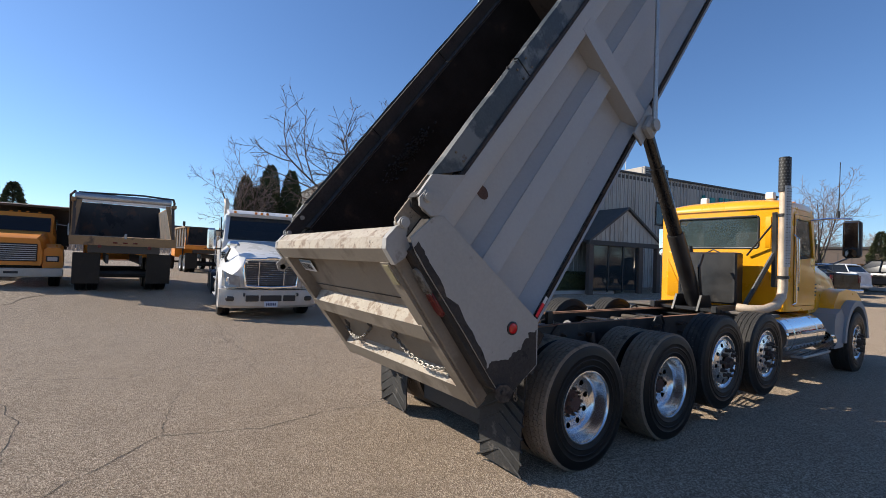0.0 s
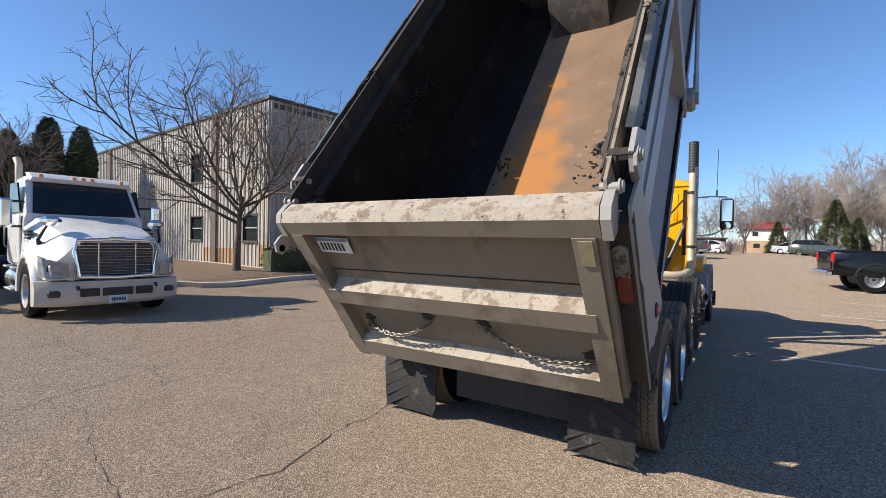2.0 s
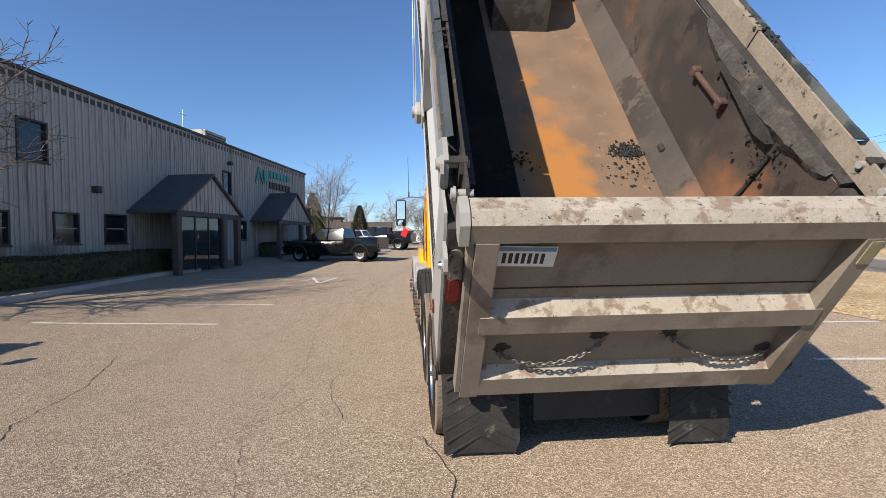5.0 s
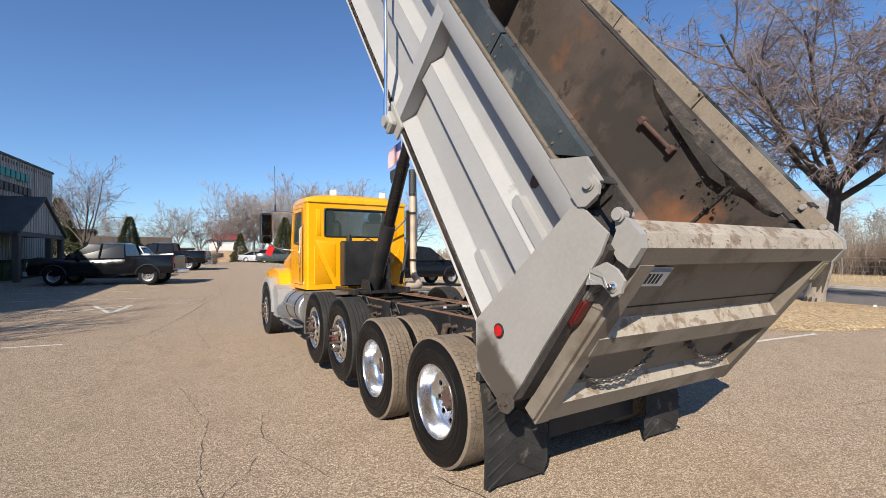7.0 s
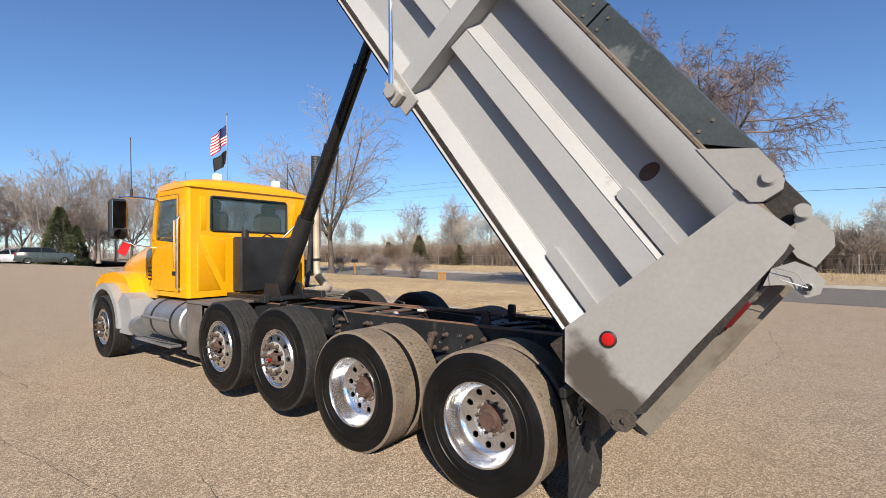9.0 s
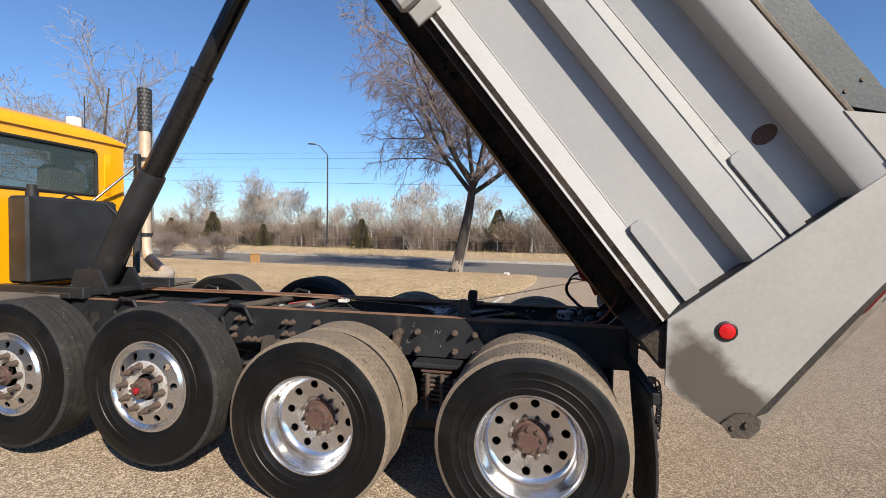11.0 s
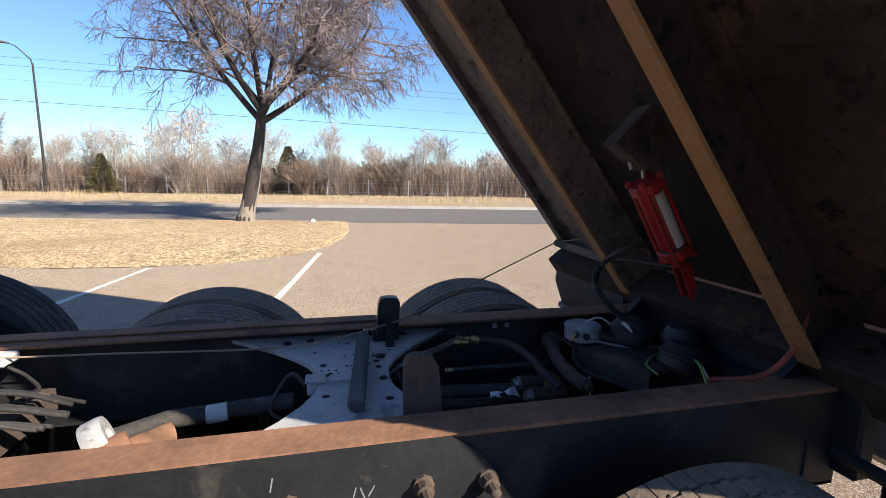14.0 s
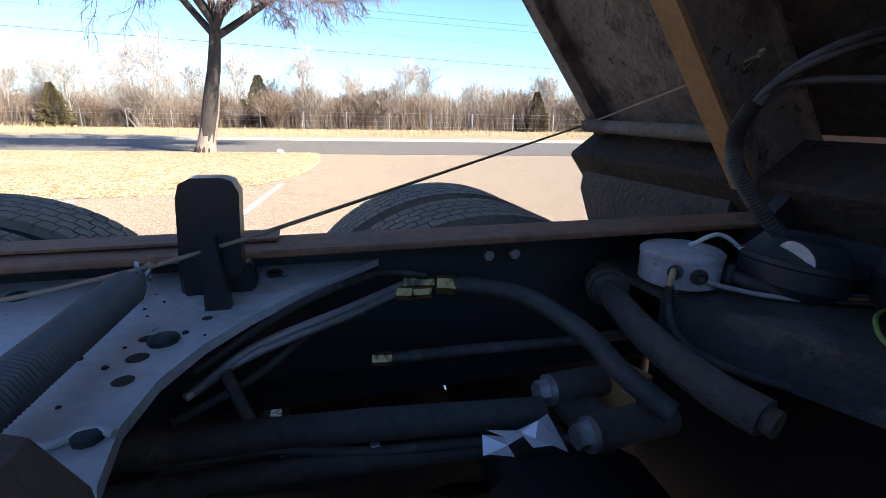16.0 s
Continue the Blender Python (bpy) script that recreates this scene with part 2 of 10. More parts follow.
FRAMEBLACK = mat("black frame paint", (0.018, 0.019, 0.021), 0.5, var=0.35, scale=3, fine=70, bump=0.08, stain=(0.05, 0.045, 0.04), stain_at=0.58, stain_scale=5, stain2=(0.12, 0.105, 0.09), stain2_at=0.675, stain2_scale=30)
RAILRUST = mat("rusted rail top", (0.23, 0.115, 0.065), 0.85, var=0.3, scale=5, fine=60, bump=0.2, stain=(0.10, 0.055, 0.035), stain_at=0.56)
GUSSET = mat("dull grey gusset", (0.46, 0.455, 0.45), 0.65, var=0.2, scale=4, fine=60, bump=0.15, stain=(0.07, 0.06, 0.05), stain_at=0.57, stain2=(0.02, 0.018, 0.016), stain2_at=0.67, stain2_scale=18)
RUSTBOLT = mat("rusty bolt", (0.085, 0.06, 0.046), 0.85, var=0.3, fine=90, bump=0.4, stain=(0.13, 0.078, 0.052), stain_at=0.57, stain_scale=30)
HUBRUST = mat("rusty brown hub", (0.085, 0.045, 0.035), 0.8, var=0.3, fine=90, bump=0.4, stain=(0.13, 0.085, 0.065), stain_at=0.60, stain_scale=20)
YELLOW = mat("golden yellow paint", (0.90, 0.40, 0.006), 0.28, var=0.035, scale=1.2, fine=30, coat=0.5)
# Darker cab yellow that paints the shade in the door and roof seams.
YSEAM = mat("shadowed door seam", (0.30, 0.13, 0.01), 0.6)
RUBBER = mat("tyre rubber", (0.0055, 0.0055, 0.0058), 0.42, var=0.25, scale=6, fine=80, bump=0.08, stain=(0.012, 0.011, 0.01), stain_at=0.57, spec=0.3)
TREAD = mat("dusty tyre tread", (0.19, 0.148, 0.108), 0.95, var=0.25, scale=5, fine=60, bump=0.4, stain=(0.10, 0.08, 0.06), stain_at=0.6, stain_scale=5)
DISC = mat("dusty aluminium disc", (0.62, 0.59, 0.55), 0.40, 0.55, var=0.15, scale=8, fine=60, stain=(0.42, 0.36, 0.30), stain_at=0.56, stain_scale=14)
GROOVE = mat("dark tread groove", (0.045, 0.037, 0.03), 0.95, var=0.3)
TREADDARK = mat("worn dark tread", (0.022, 0.0205, 0.019), 0.8, var=0.3, scale=6, fine=60, bump=0.5, stain=(0.05, 0.043, 0.036), stain_at=0.58, stain_scale=7, stain2=(0.17, 0.14, 0.11), stain2_at=0.64, stain2_scale=45)
ALU = mat("polished aluminium", (0.82, 0.81, 0.80), 0.20, 0.96, var=0.05, scale=4, fine=50, stain=(0.66, 0.64, 0.61), stain_at=0.60, stain_scale=5)
CHROME = mat("chrome", (0.85, 0.85, 0.86), 0.08, 1.0, var=0.03)
STEEL = mat("galvanised steel", (0.42, 0.42, 0.42), 0.45, 0.8, var=0.2, fine=50)
CHAIN = mat("worn chain", (0.20, 0.185, 0.165), 0.5, 0.7, var=0.3, fine=90, stain=(0.10, 0.075, 0.055), stain_at=0.55, stain_scale=20)
STACKMAT = mat("heat-dulled exhaust pipe", (0.56, 0.45, 0.34), 0.5, 0.2, var=0.2, scale=4, fine=60, stain=(0.36, 0.24, 0.15), stain_at=0.58)
STACKBLACK = mat("black mesh guard", (0.02, 0.02, 0.02), 0.5, var=0.3)
BLACKSTEEL = mat("black painted steel", (0.022, 0.022, 0.023), 0.38, var=0.3, scale=3, fine=60, stain=(0.05, 0.045, 0.04), stain_at=0.6)
CYLBLACK = mat("glossy black cylinder", (0.014, 0.013, 0.013), 0.22, var=0.3, scale=3, fine=50)
FENDERDARK = mat("dull dark steel", (0.10, 0.10, 0.10), 0.55, 0.2, var=0.25, fine=80)
FENDERGREY = mat("grey plastic fender", (0.30, 0.30, 0.30), 0.55, var=0.08, fine=60)
REDLENS = mat("red lens", (0.50, 0.012, 0.014), 0.15, var=0.1)
LAMPDIM = mat("grimy clear lens", (0.15, 0.14, 0.125), 0.3, var=0.3, scale=12, stain=(0.04, 0.034, 0.028), stain_at=0.55, stain_scale=14)
DARKRED = mat("dim red lens", (0.11, 0.009, 0.009), 0.25, var=0.15)
REDPAINT = mat("red cylinder paint", (0.30, 0.012, 0.014), 0.45, var=0.2, scale=12, fine=80, stain=(0.10, 0.03, 0.025), stain_at=0.6, stain_scale=14)
LABELWHITE = mat("torn white label", (0.62, 0.60, 0.56), 0.7, var=0.1, scale=20, stain2=(0.3, 0.27, 0.24), stain2_at=0.64, stain2_scale=30)
LAMPCLEAR = mat("clear lamp cover", (0.26, 0.27, 0.28), 0.12, 0.3, var=0.25, scale=9, coat=0.5)
TWIGDARK = mat("dark bare twigs", (0.135, 0.105, 0.088), 0.95, var=0.3, scale=1.5, fine=20)
WHITEPAINT = mat("white truck paint", (0.66, 0.66, 0.65), 0.3, var=0.03, coat=0.4)
WHITEPLASTIC = mat("white plastic", (0.75, 0.75, 0.72), 0.4, var=0.05)
DARKPLASTIC = mat("dark plastic", (0.02, 0.02, 0.021), 0.5, var=0.2)
CANGREY = mat("scuffed grey canister", (0.36, 0.36, 0.36), 0.6, var=0.2, scale=20, stain=(0.18, 0.17, 0.16), stain_at=0.56, stain_scale=25)
GLASS = glass_mat("tinted glass", (0.05, 0.07, 0.068), 0.45)
DARKGLASS = glass_mat("dark tinted glass", (0.012, 0.014, 0.016), 0.93)
WINGLASS = glass_mat("building glass", (0.02, 0.03, 0.035), 0.92)
HEADLAMP = glass_mat("lamp lens", (0.65, 0.66, 0.66), 0.8)
AMBER = mat("amber lens", (0.75, 0.24, 0.02), 0.25, var=0.1)
INTERIOR = mat("grey cab interior", (0.06, 0.06, 0.062), 0.9, var=0.2)
SIDING = mat("weathered metal siding", (0.40, 0.375, 0.335), 0.62, var=0.14, scale=0.9, fine=20, stretch=(1, 1, 0.12), stain=(0.27, 0.235, 0.195), stain_at=0.55, stain_scale=1.6, stain2=(0.44, 0.41, 0.37), stain2_at=0.62, stain2_scale=6)
SIDINGRUST = mat("rust-streaked siding foot", (0.36, 0.22, 0.11), 0.8, var=0.25, scale=2, stretch=(1, 1, 0.3), stain=(0.32, 0.29, 0.25), stain_at=0.52, stain_scale=3)
TRIMDARK = mat("dark brown trim", (0.045, 0.04, 0.035), 0.6, var=0.15)
CANOPY = mat("grey canopy shingle", (0.085, 0.08, 0.075), 0.9, var=0.2, fine=40)
TEAL = mat("teal sign paint", (0.01, 0.26, 0.23), 0.5, var=0.05)
BARK = mat("grey bark", (0.115, 0.09, 0.072), 0.95, var=0.35, scale=5, fine=45, bump=1.0, stretch=(1, 1, 0.35), stain=(0.065, 0.05, 0.04), stain_at=0.54, stain_scale=7)
BARKPALE = mat("pale lower bark", (0.27, 0.225, 0.18), 0.95, var=0.3, scale=5, fine=45, bump=1.0, stretch=(1, 1, 0.35), stain=(0.22, 0.18, 0.14), stain_at=0.55, stain_scale=9)
BARKDARK = mat("dark upper bark", (0.050, 0.040, 0.034), 0.95, var=0.35, scale=5, fine=45, bump=1.0, stretch=(1, 1, 0.35), stain=(0.075, 0.062, 0.052), stain_at=0.60, stain_scale=7)
TWIGMAUVE = mat("mauve-grey bare twigs", (0.20, 0.158, 0.148), 0.95, var=0.35, scale=1.0, fine=20)
TWIG = mat("bare twigs", (0.21, 0.165, 0.145), 0.95, var=0.3, scale=1.5, fine=20)
TWIGGREY = mat("grey bare twigs", (0.30, 0.25, 0.21), 0.95, var=0.3, scale=1.2, fine=20)
BIRCHWHITE = mat("white birch bark", (0.60, 0.55, 0.49), 0.9, var=0.2, scale=3, fine=30, stain=(0.22, 0.18, 0.15), stain_at=0.6, stain_scale=6)
TWIGPALE = mat("pale birch twigs", (0.46, 0.40, 0.34), 0.95, var=0.25, scale=1.5, fine=20)
BRUSH = mat("brown brush stems", (0.205, 0.15, 0.112), 0.95, var=0.4, scale=0.7, fine=9)
SPRUCE = mat("olive spruce needles", (0.075, 0.085, 0.034), 0.9, var=0.4, scale=2, fine=20)
CONIFER = mat("dark conifer needles", (0.042, 0.058, 0.022), 0.9, var=0.4, scale=2, fine=20)
CEDAR = mat("brownish cedar needles", (0.10, 0.082, 0.038), 0.9, var=0.4, scale=2, fine=20)
HEDGELEAF = mat("hedge leaves", (0.045, 0.055, 0.016), 0.7, var=0.5, scale=4, fine=30, stain=(0.12, 0.09, 0.04), stain_at=0.6, stain_scale=6)
STRAW = mat("dry straw blades", (0.46, 0.35, 0.19), 0.9, var=0.35, scale=2, fine=20)
TANSTEEL = mat("tan truck paint", (0.27, 0.165, 0.075), 0.6, var=0.15, scale=2, fine=40, stain=(0.10, 0.065, 0.04), stain_at=0.55)
ORANGEPAINT = mat("faded orange paint", (0.72, 0.25, 0.02), 0.4, var=0.08, scale=2)
BLACKCAR = mat("black car paint", (0.006, 0.0065, 0.008), 0.16, var=0.1, coat=0.25, spec=0.3)
GREYCAR = mat("grey car paint", (0.06, 0.065, 0.07), 0.2, 0.3, var=0.05, coat=0.6)
WHITECAR = mat("white car paint", (0.78, 0.78, 0.78), 0.25, var=0.03, coat=0.6)
REDCAR = mat("red car paint", (0.28, 0.015, 0.018), 0.2, var=0.05, coat=0.6)
JEEPGREY = mat("grey-green car paint", (0.05, 0.062, 0.06), 0.3, var=0.05, coat=0.4)
BRICKTAN = mat("tan brick", (0.46, 0.32, 0.20), 0.9, var=0.15, scale=1, fine=12)
HOUSEWHITE = mat("white house siding", (0.72, 0.70, 0.66), 0.8, var=0.05)
REDROOF = mat("dark red roof", (0.24, 0.045, 0.04), 0.8, var=0.15, fine=10)
BROWNWALL = mat("brown clad wall", (0.10, 0.075, 0.06), 0.8, var=0.2, scale=1)
WOODPOST = mat("weathered yellow wood", (0.40, 0.22, 0.08), 0.85, var=0.25, scale=6, fine=50, stretch=(1, 1, 0.2))
POLE = mat("dark bronze pole", (0.03, 0.026, 0.024), 0.5)
FOIL = mat("crumpled foil paper", (0.70, 0.70, 0.72), 0.4, 0.3, var=0.15, fine=60)
DUSTHOSE = mat("dusty hose", (0.042, 0.038, 0.034), 0.7, var=0.4, scale=8, fine=60, bump=0.2, stain=(0.105, 0.09, 0.074), stain_at=0.58, stain_scale=14)
DUSTBLACK = mat("dusty black steel", (0.046, 0.041, 0.036), 0.75, var=0.4, scale=5, fine=60, bump=0.4, stain=(0.11, 0.092, 0.074), stain_at=0.57, stain_scale=7, stain2=(0.018, 0.016, 0.015), stain2_at=0.62, stain2_scale=16)
HOSE = mat("black hose", (0.014, 0.014, 0.015), 0.45, var=0.3, fine=80)
WIREWHITE, WIREGREEN, ROPE = mat("white wire", (0.6, 0.6, 0.58), 0.5), mat("green wire", (0.25, 0.36, 0.08), 0.5), mat("old rope", (0.30, 0.22, 0.15), 0.9, fine=200)
PLATEWHITE, PLATEBLUE = mat("licence plate white", (0.66, 0.68, 0.70), 0.4, var=0.1, fine=30), mat("licence plate blue", (0.12, 0.22, 0.36), 0.4)
# Distance haze is mixed into this flat grey.
FARHILL = mat("hazy wooded hill", (0.22, 0.21, 0.22), 1.0, var=0.2, scale=0.05, fine=0.4)
TAG = mat("red paper tag", (0.70, 0.02, 0.03), 0.6)

# ---- mesh helpers ----


class G:
    """Collects vertices and faces of one mesh."""

    def __init__(self):
        self.v, self.f, self.m = [], [], []
        self.slot = 0

    def add(self, verts, faces, mx=None):
        o = len(self.v)
        self.v += [tuple(mx @ Vector(p)) for p in verts] if mx is not None else [tuple(p) for p in verts]
        self.f += [tuple(o + i for i in f) for f in faces]
        self.m += [self.slot] * len(faces)
        return self

    def box(self, lo, hi, b=0.0, mx=None):
        lo, hi = [min(p, q) for p, q in zip(lo, hi)], [max(p, q) for p, q in zip(lo, hi)]
        b = min(b, *[(q - p) * 0.45 for p, q in zip(lo, hi)])
        if b <= 0:
            vs = [(hi[0] if i & 1 else lo[0], hi[1] if i & 2 else lo[1], hi[2] if i & 4 else lo[2]) for i in range(8)]
            return self.add(vs, [(0, 2, 3, 1), (4, 5, 7, 6), (0, 1, 5, 4), (2, 6, 7, 3), (0, 4, 6, 2), (1, 3, 7, 5)], mx)
        vs, idx = [], {}
        for i in range(8):
            s = [(i >> k) & 1 for k in range(3)]
            for a in range(3):
                idx[i, a] = len(vs)
                vs.append(tuple((hi[k] if s[k] else lo[k]) if k == a else ((hi[k] - b) if s[k] else (lo[k] + b)) for k in range(3)))
        fs = []
        for a in range(3):
            p, q = [k for k in range(3) if k != a]
            for s in (0, 1):
                base = s << a
                fs.append([idx[base, a], idx[base | 1 << p, a], idx[base | 1 << p | 1 << q, a], idx[base | 1 << q, a]])
            for sp in (0, 1):
                for sq in (0, 1):
                    c0 = sp << p | sq << q
                    c1 = c0 | 1 << a
                    fs.append([idx[c0, p], idx[c1, p], idx[c1, q], idx[c0, q]])
        for i in range(8):
            fs.append([idx[i, 0], idx[i, 1], idx[i, 2]])
        cen = Vector([(p + q) / 2 for p, q in zip(lo, hi)])
        out = []
        for f in fs:
            a, c, d = (Vector(vs[k]) for k in f[:3])
            out.append(tuple(f) if (c - a).cross(d - a).dot(a - cen) > 0 else tuple(reversed(f)))
        return self.add(vs, out, mx)

    def tube(self, pts, r, n=8, caps=True, mx=None):
        pts = [Vector(p) for p in pts]
        rs = list(r) if isinstance(r, (list, tuple)) else [r] * len(pts)
        vs, fs = [], []
        up = Vector((0, 0, 1))
        d0 = (pts[1] - pts[0]).normalized()
        if abs(d0.dot(up)) > 0.95:
            up = Vector((1, 0, 0))
        side = d0.cross(up).normalized()
        for i, p in enumerate(pts):
            d = (pts[min(i + 1, len(pts) - 1)] - pts[max(i - 1, 0)]).normalized()
            side = (side - d * side.dot(d)).normalized()
            w = d.cross(side)
            for k in range(n):
                a = 2 * math.pi * k / n
                vs.append(p + (side * math.cos(a) + w * math.sin(a)) * rs[i])
        for i in range(len(pts) - 1):
            for k in range(n):
                a, b = i * n + k, i * n + (k + 1) % n
                fs.append((a, b, b + n, a + n))
        if caps:
            fs.append(tuple(range(n - 1, -1, -1)))
            fs.append(tuple(range((len(pts) - 1) * n, len(pts) * n)))
        return self.add(vs, fs, mx)

    def lathe(self, prof, n=32, mx=None, closed=False):
        """prof: (radius, height) pairs, turned round the z axis."""
        vs, fs = [], []
        for k in range(n):
            a = 2 * math.pi * k / n
            vs += [(q[0] * math.cos(a), q[0] * math.sin(a), q[1]) for q in prof]
        m = len(prof)
        for k in range(n):
            for i in range(m if closed else m - 1):
                a, b = k * m + i, k * m + (i + 1) % m
                c, d = ((k + 1) % n) * m + (i + 1) % m, ((k + 1) % n) * m + i
                fs.append((a, d, c, b))
        if not closed:
            for i, flip in ((0, False), (m - 1, True)):
                if prof[i][0] > 1e-4:
                    ring = [k * m + i for k in range(n)]
                    fs.append(tuple(ring[::-1] if flip is False else ring))
        return self.add(vs, fs, mx)

    def prism(self, poly, lo, hi, axis='x', mx=None):
        """poly: outline in the two other axes (in order), pushed from lo to hi along axis."""
        mk = {'x': lambda p, t: (t, p[0], p[1]), 'y': lambda p, t: (p[0], t, p[1]), 'z': lambda p, t: (p[0], p[1], t)}[axis]
        n = len(poly)
        area = sum(poly[i][0] * poly[(i + 1) % n][1] - poly[(i + 1) % n][0] * poly[i][1] for i in range(n))
        if (area < 0) != (axis == 'y'):
            poly = poly[::-1]
        vs = [mk(p, lo) for p in poly] + [mk(p, hi) for p in poly]
        fs = [tuple(range(n - 1, -1, -1)), tuple(range(n, 2 * n))]
        fs += [(i, (i + 1) % n, n + (i + 1) % n, n + i) for i in range(n)]
        if lo > hi:
            fs = [tuple(reversed(f)) for f in fs]
        return self.add(vs, fs, mx)

    def loft(self, rings, caps=True, mx=None):
        n = len(rings[0])
        vs = [p for r in rings for p in r]
        fs = []
        for i in range(len(rings) - 1):
            for k in range(n):
                a, b = i * n + k, i * n + (k + 1) % n
                fs.append((a, b, b + n, a + n))
        if caps:
            fs.append(tuple(range(n - 1, -1, -1)))
            fs.append(tuple(range((len(rings) - 1) * n, len(rings) * n)))
        return self.add(vs, fs, mx)

    def mesh(self, name, mats, smooth=35.0, fix=False):
        me = bpy.data.meshes.new(name)
        me.from_pydata(self.v, [], self.f)
        for mm in (mats if isinstance(mats, (list, tuple)) else [mats]):
            me.materials.append(mm)
        if any(self.m):
            me.polygons.foreach_set("material_index", self.m)
        if fix:
            bm = bmesh.new()
            bm.from_mesh(me)
            bmesh.ops.recalc_face_normals(bm, faces=bm.faces)
            bm.to_mesh(me)
            bm.free()
        me.update()
        if smooth:
            me.shade_smooth()
            me.set_sharp_from_angle(angle=radians(smooth))
        return me


def link(name, me, parent=None, m=None, label=""):
    ob = new(name, me)
    if parent is not None:
        ob.parent = parent
    if m is not None:
        ob.matrix_basis = m
    return tagged(ob, label) if label else ob


def part(name, g, mats, parent, label="", m=None, smooth=35.0, fix=False):
    """One mesh object under a thing or under a part."""
    return link(name, g.mesh(name, mats, smooth, fix), parent, m, label)


def thing(name, label, category, group="", m=None, kind=""):
    """An Empty at the base of a thing."""
    ob = new(name)
    ob.empty_display_size = 0.2
    if m is not None:
        ob.matrix_basis = m
    return tagged(ob, label, category, group, kind)


def single(name, g, mats, label, category, group="", m=None, kind="", smooth=35.0, fix=False):
    """A thing, or a piece of the setting, that is one mesh."""
    return tagged(link(name, g.mesh(name, mats, smooth, fix), None, m), label, category, group, kind)


def smooth01(x):
    x = max(0.0, min(1.0, x))
    return x * x * (3 - 2 * x)


def gz(x, y):
    """Height of the lot: it climbs a little towards the building and the truck rows."""
    return 0.36 * smooth01((-x - 9.0) / 6.0) + 0.03 * (max(9.0, min(y, 40.0)) - 9.0) * smooth01((13.0 - x) / 6.0)


def frange(a, b, n):
    return [a + (b - a) * i / n for i in range(n + 1)]

# ==== the dump truck ====
truck = thing("dump_truck", "yellow five-axle dump truck with its grey steel bed raised", "dump truck")
RX = Matrix.Rotation(radians(90), 4, 'Y')      # turns a lathe's axis (z) to +x


# ---- wheels ----
def tyre_mesh(name, width=0.28, r=0.52, rim=0.285, dusty=True, blocks=True):
    """Tyre with ribs split into blocks by zigzag grooves and cross cuts."""
    half = width / 2
    side = [(rim, 0.78), (rim + 0.012, 0.92), (rim + 0.045, 0.985), (rim + 0.05, 1.01), (rim + 0.056, 0.99), (rim + 0.09, 1.015), (rim + 0.094, 1.045), (rim + 0.102, 1.045), (rim + 0.106, 1.02),
            (rim + 0.135, 1.025), (rim + 0.14, 1.045), (rim + 0.15, 1.025), (r - 0.05, 1.0), (r - 0.022, 0.955), (r - 0.006, 0.875)]
    ribs, k0 = 5, len(side)
    w = half * 0.86 * 2 / ribs
    prof = [(q, -t * half, "side", 0) for q, t in side]
    for i in range(ribs):
        a = -half * 0.86 + i * w
        prof += [(r, a + (0.004 if i else 0.0), "rib", i), (r, a + w - (0.004 if i < ribs - 1 else 0.0), "rib", i)]
        if i < ribs - 1:
            prof += [(r - 0.012, a + w - 0.003, "groove", i), (r - 0.012, a + w + 0.003, "groove", i)]
    prof += [(q, t * half, "side", 1) for q, t in reversed(side)]
    m, pitches = len(prof), 76
    steps = (0.0, 0.02, 0.065, 0.085, 0.5, 0.52, 0.565, 0.585)
    n = pitches * len(steps)
    vs, fs, ms = [], [], []
    for k in range(n):
        u = steps[k % 8]
        a = 2 * math.pi * (k // 8 + u) / pitches
        for j, (rr, h, kind, i) in enumerate(prof):
            if kind != "side":
                outer = (kind == "rib" and ((i == 0 and h < 0 and prof[j - 1][2] == "side") or (i == ribs - 1 and prof[j + 1][2] == "side")))
                if not outer:
                    h += 0.003 * (1 if 0.05 < u < 0.55 else -1)
                if kind == "rib" and blocks and ((i % 2 == 0 and 0.01 < u < 0.07) or (i % 2 and 0.51 < u < 0.57)):
                    rr -= 0.007
            vs.append((rr * math.cos(a), rr * math.sin(a), h))
    for k in range(n):
        u = steps[k % 8]
        for j in range(m - 1):
            a, b = k * m + j, k * m + j + 1
            c, d = ((k + 1) % n) * m + j + 1, ((k + 1) % n) * m + j
            fs.append((a, d, c, b))
            kind, i = prof[j][2], prof[j][3]
            tread = k0 - 2 <= j < m - k0 + 1
            cut = kind == "rib" and prof[j + 1][2] == "rib" and ((i % 2 == 0 and u == 0.02) or (i % 2 and u == 0.52))
            ms.append(2 if (kind == "groove" and prof[j + 1][2] == "groove") or cut else 1 if tread else 0)
    g = G()
    g.v, g.f, g.m = vs, fs, ms
    return g.mesh(name, [RUBBER, TREAD if dusty else TREADDARK, GROOVE], 30)


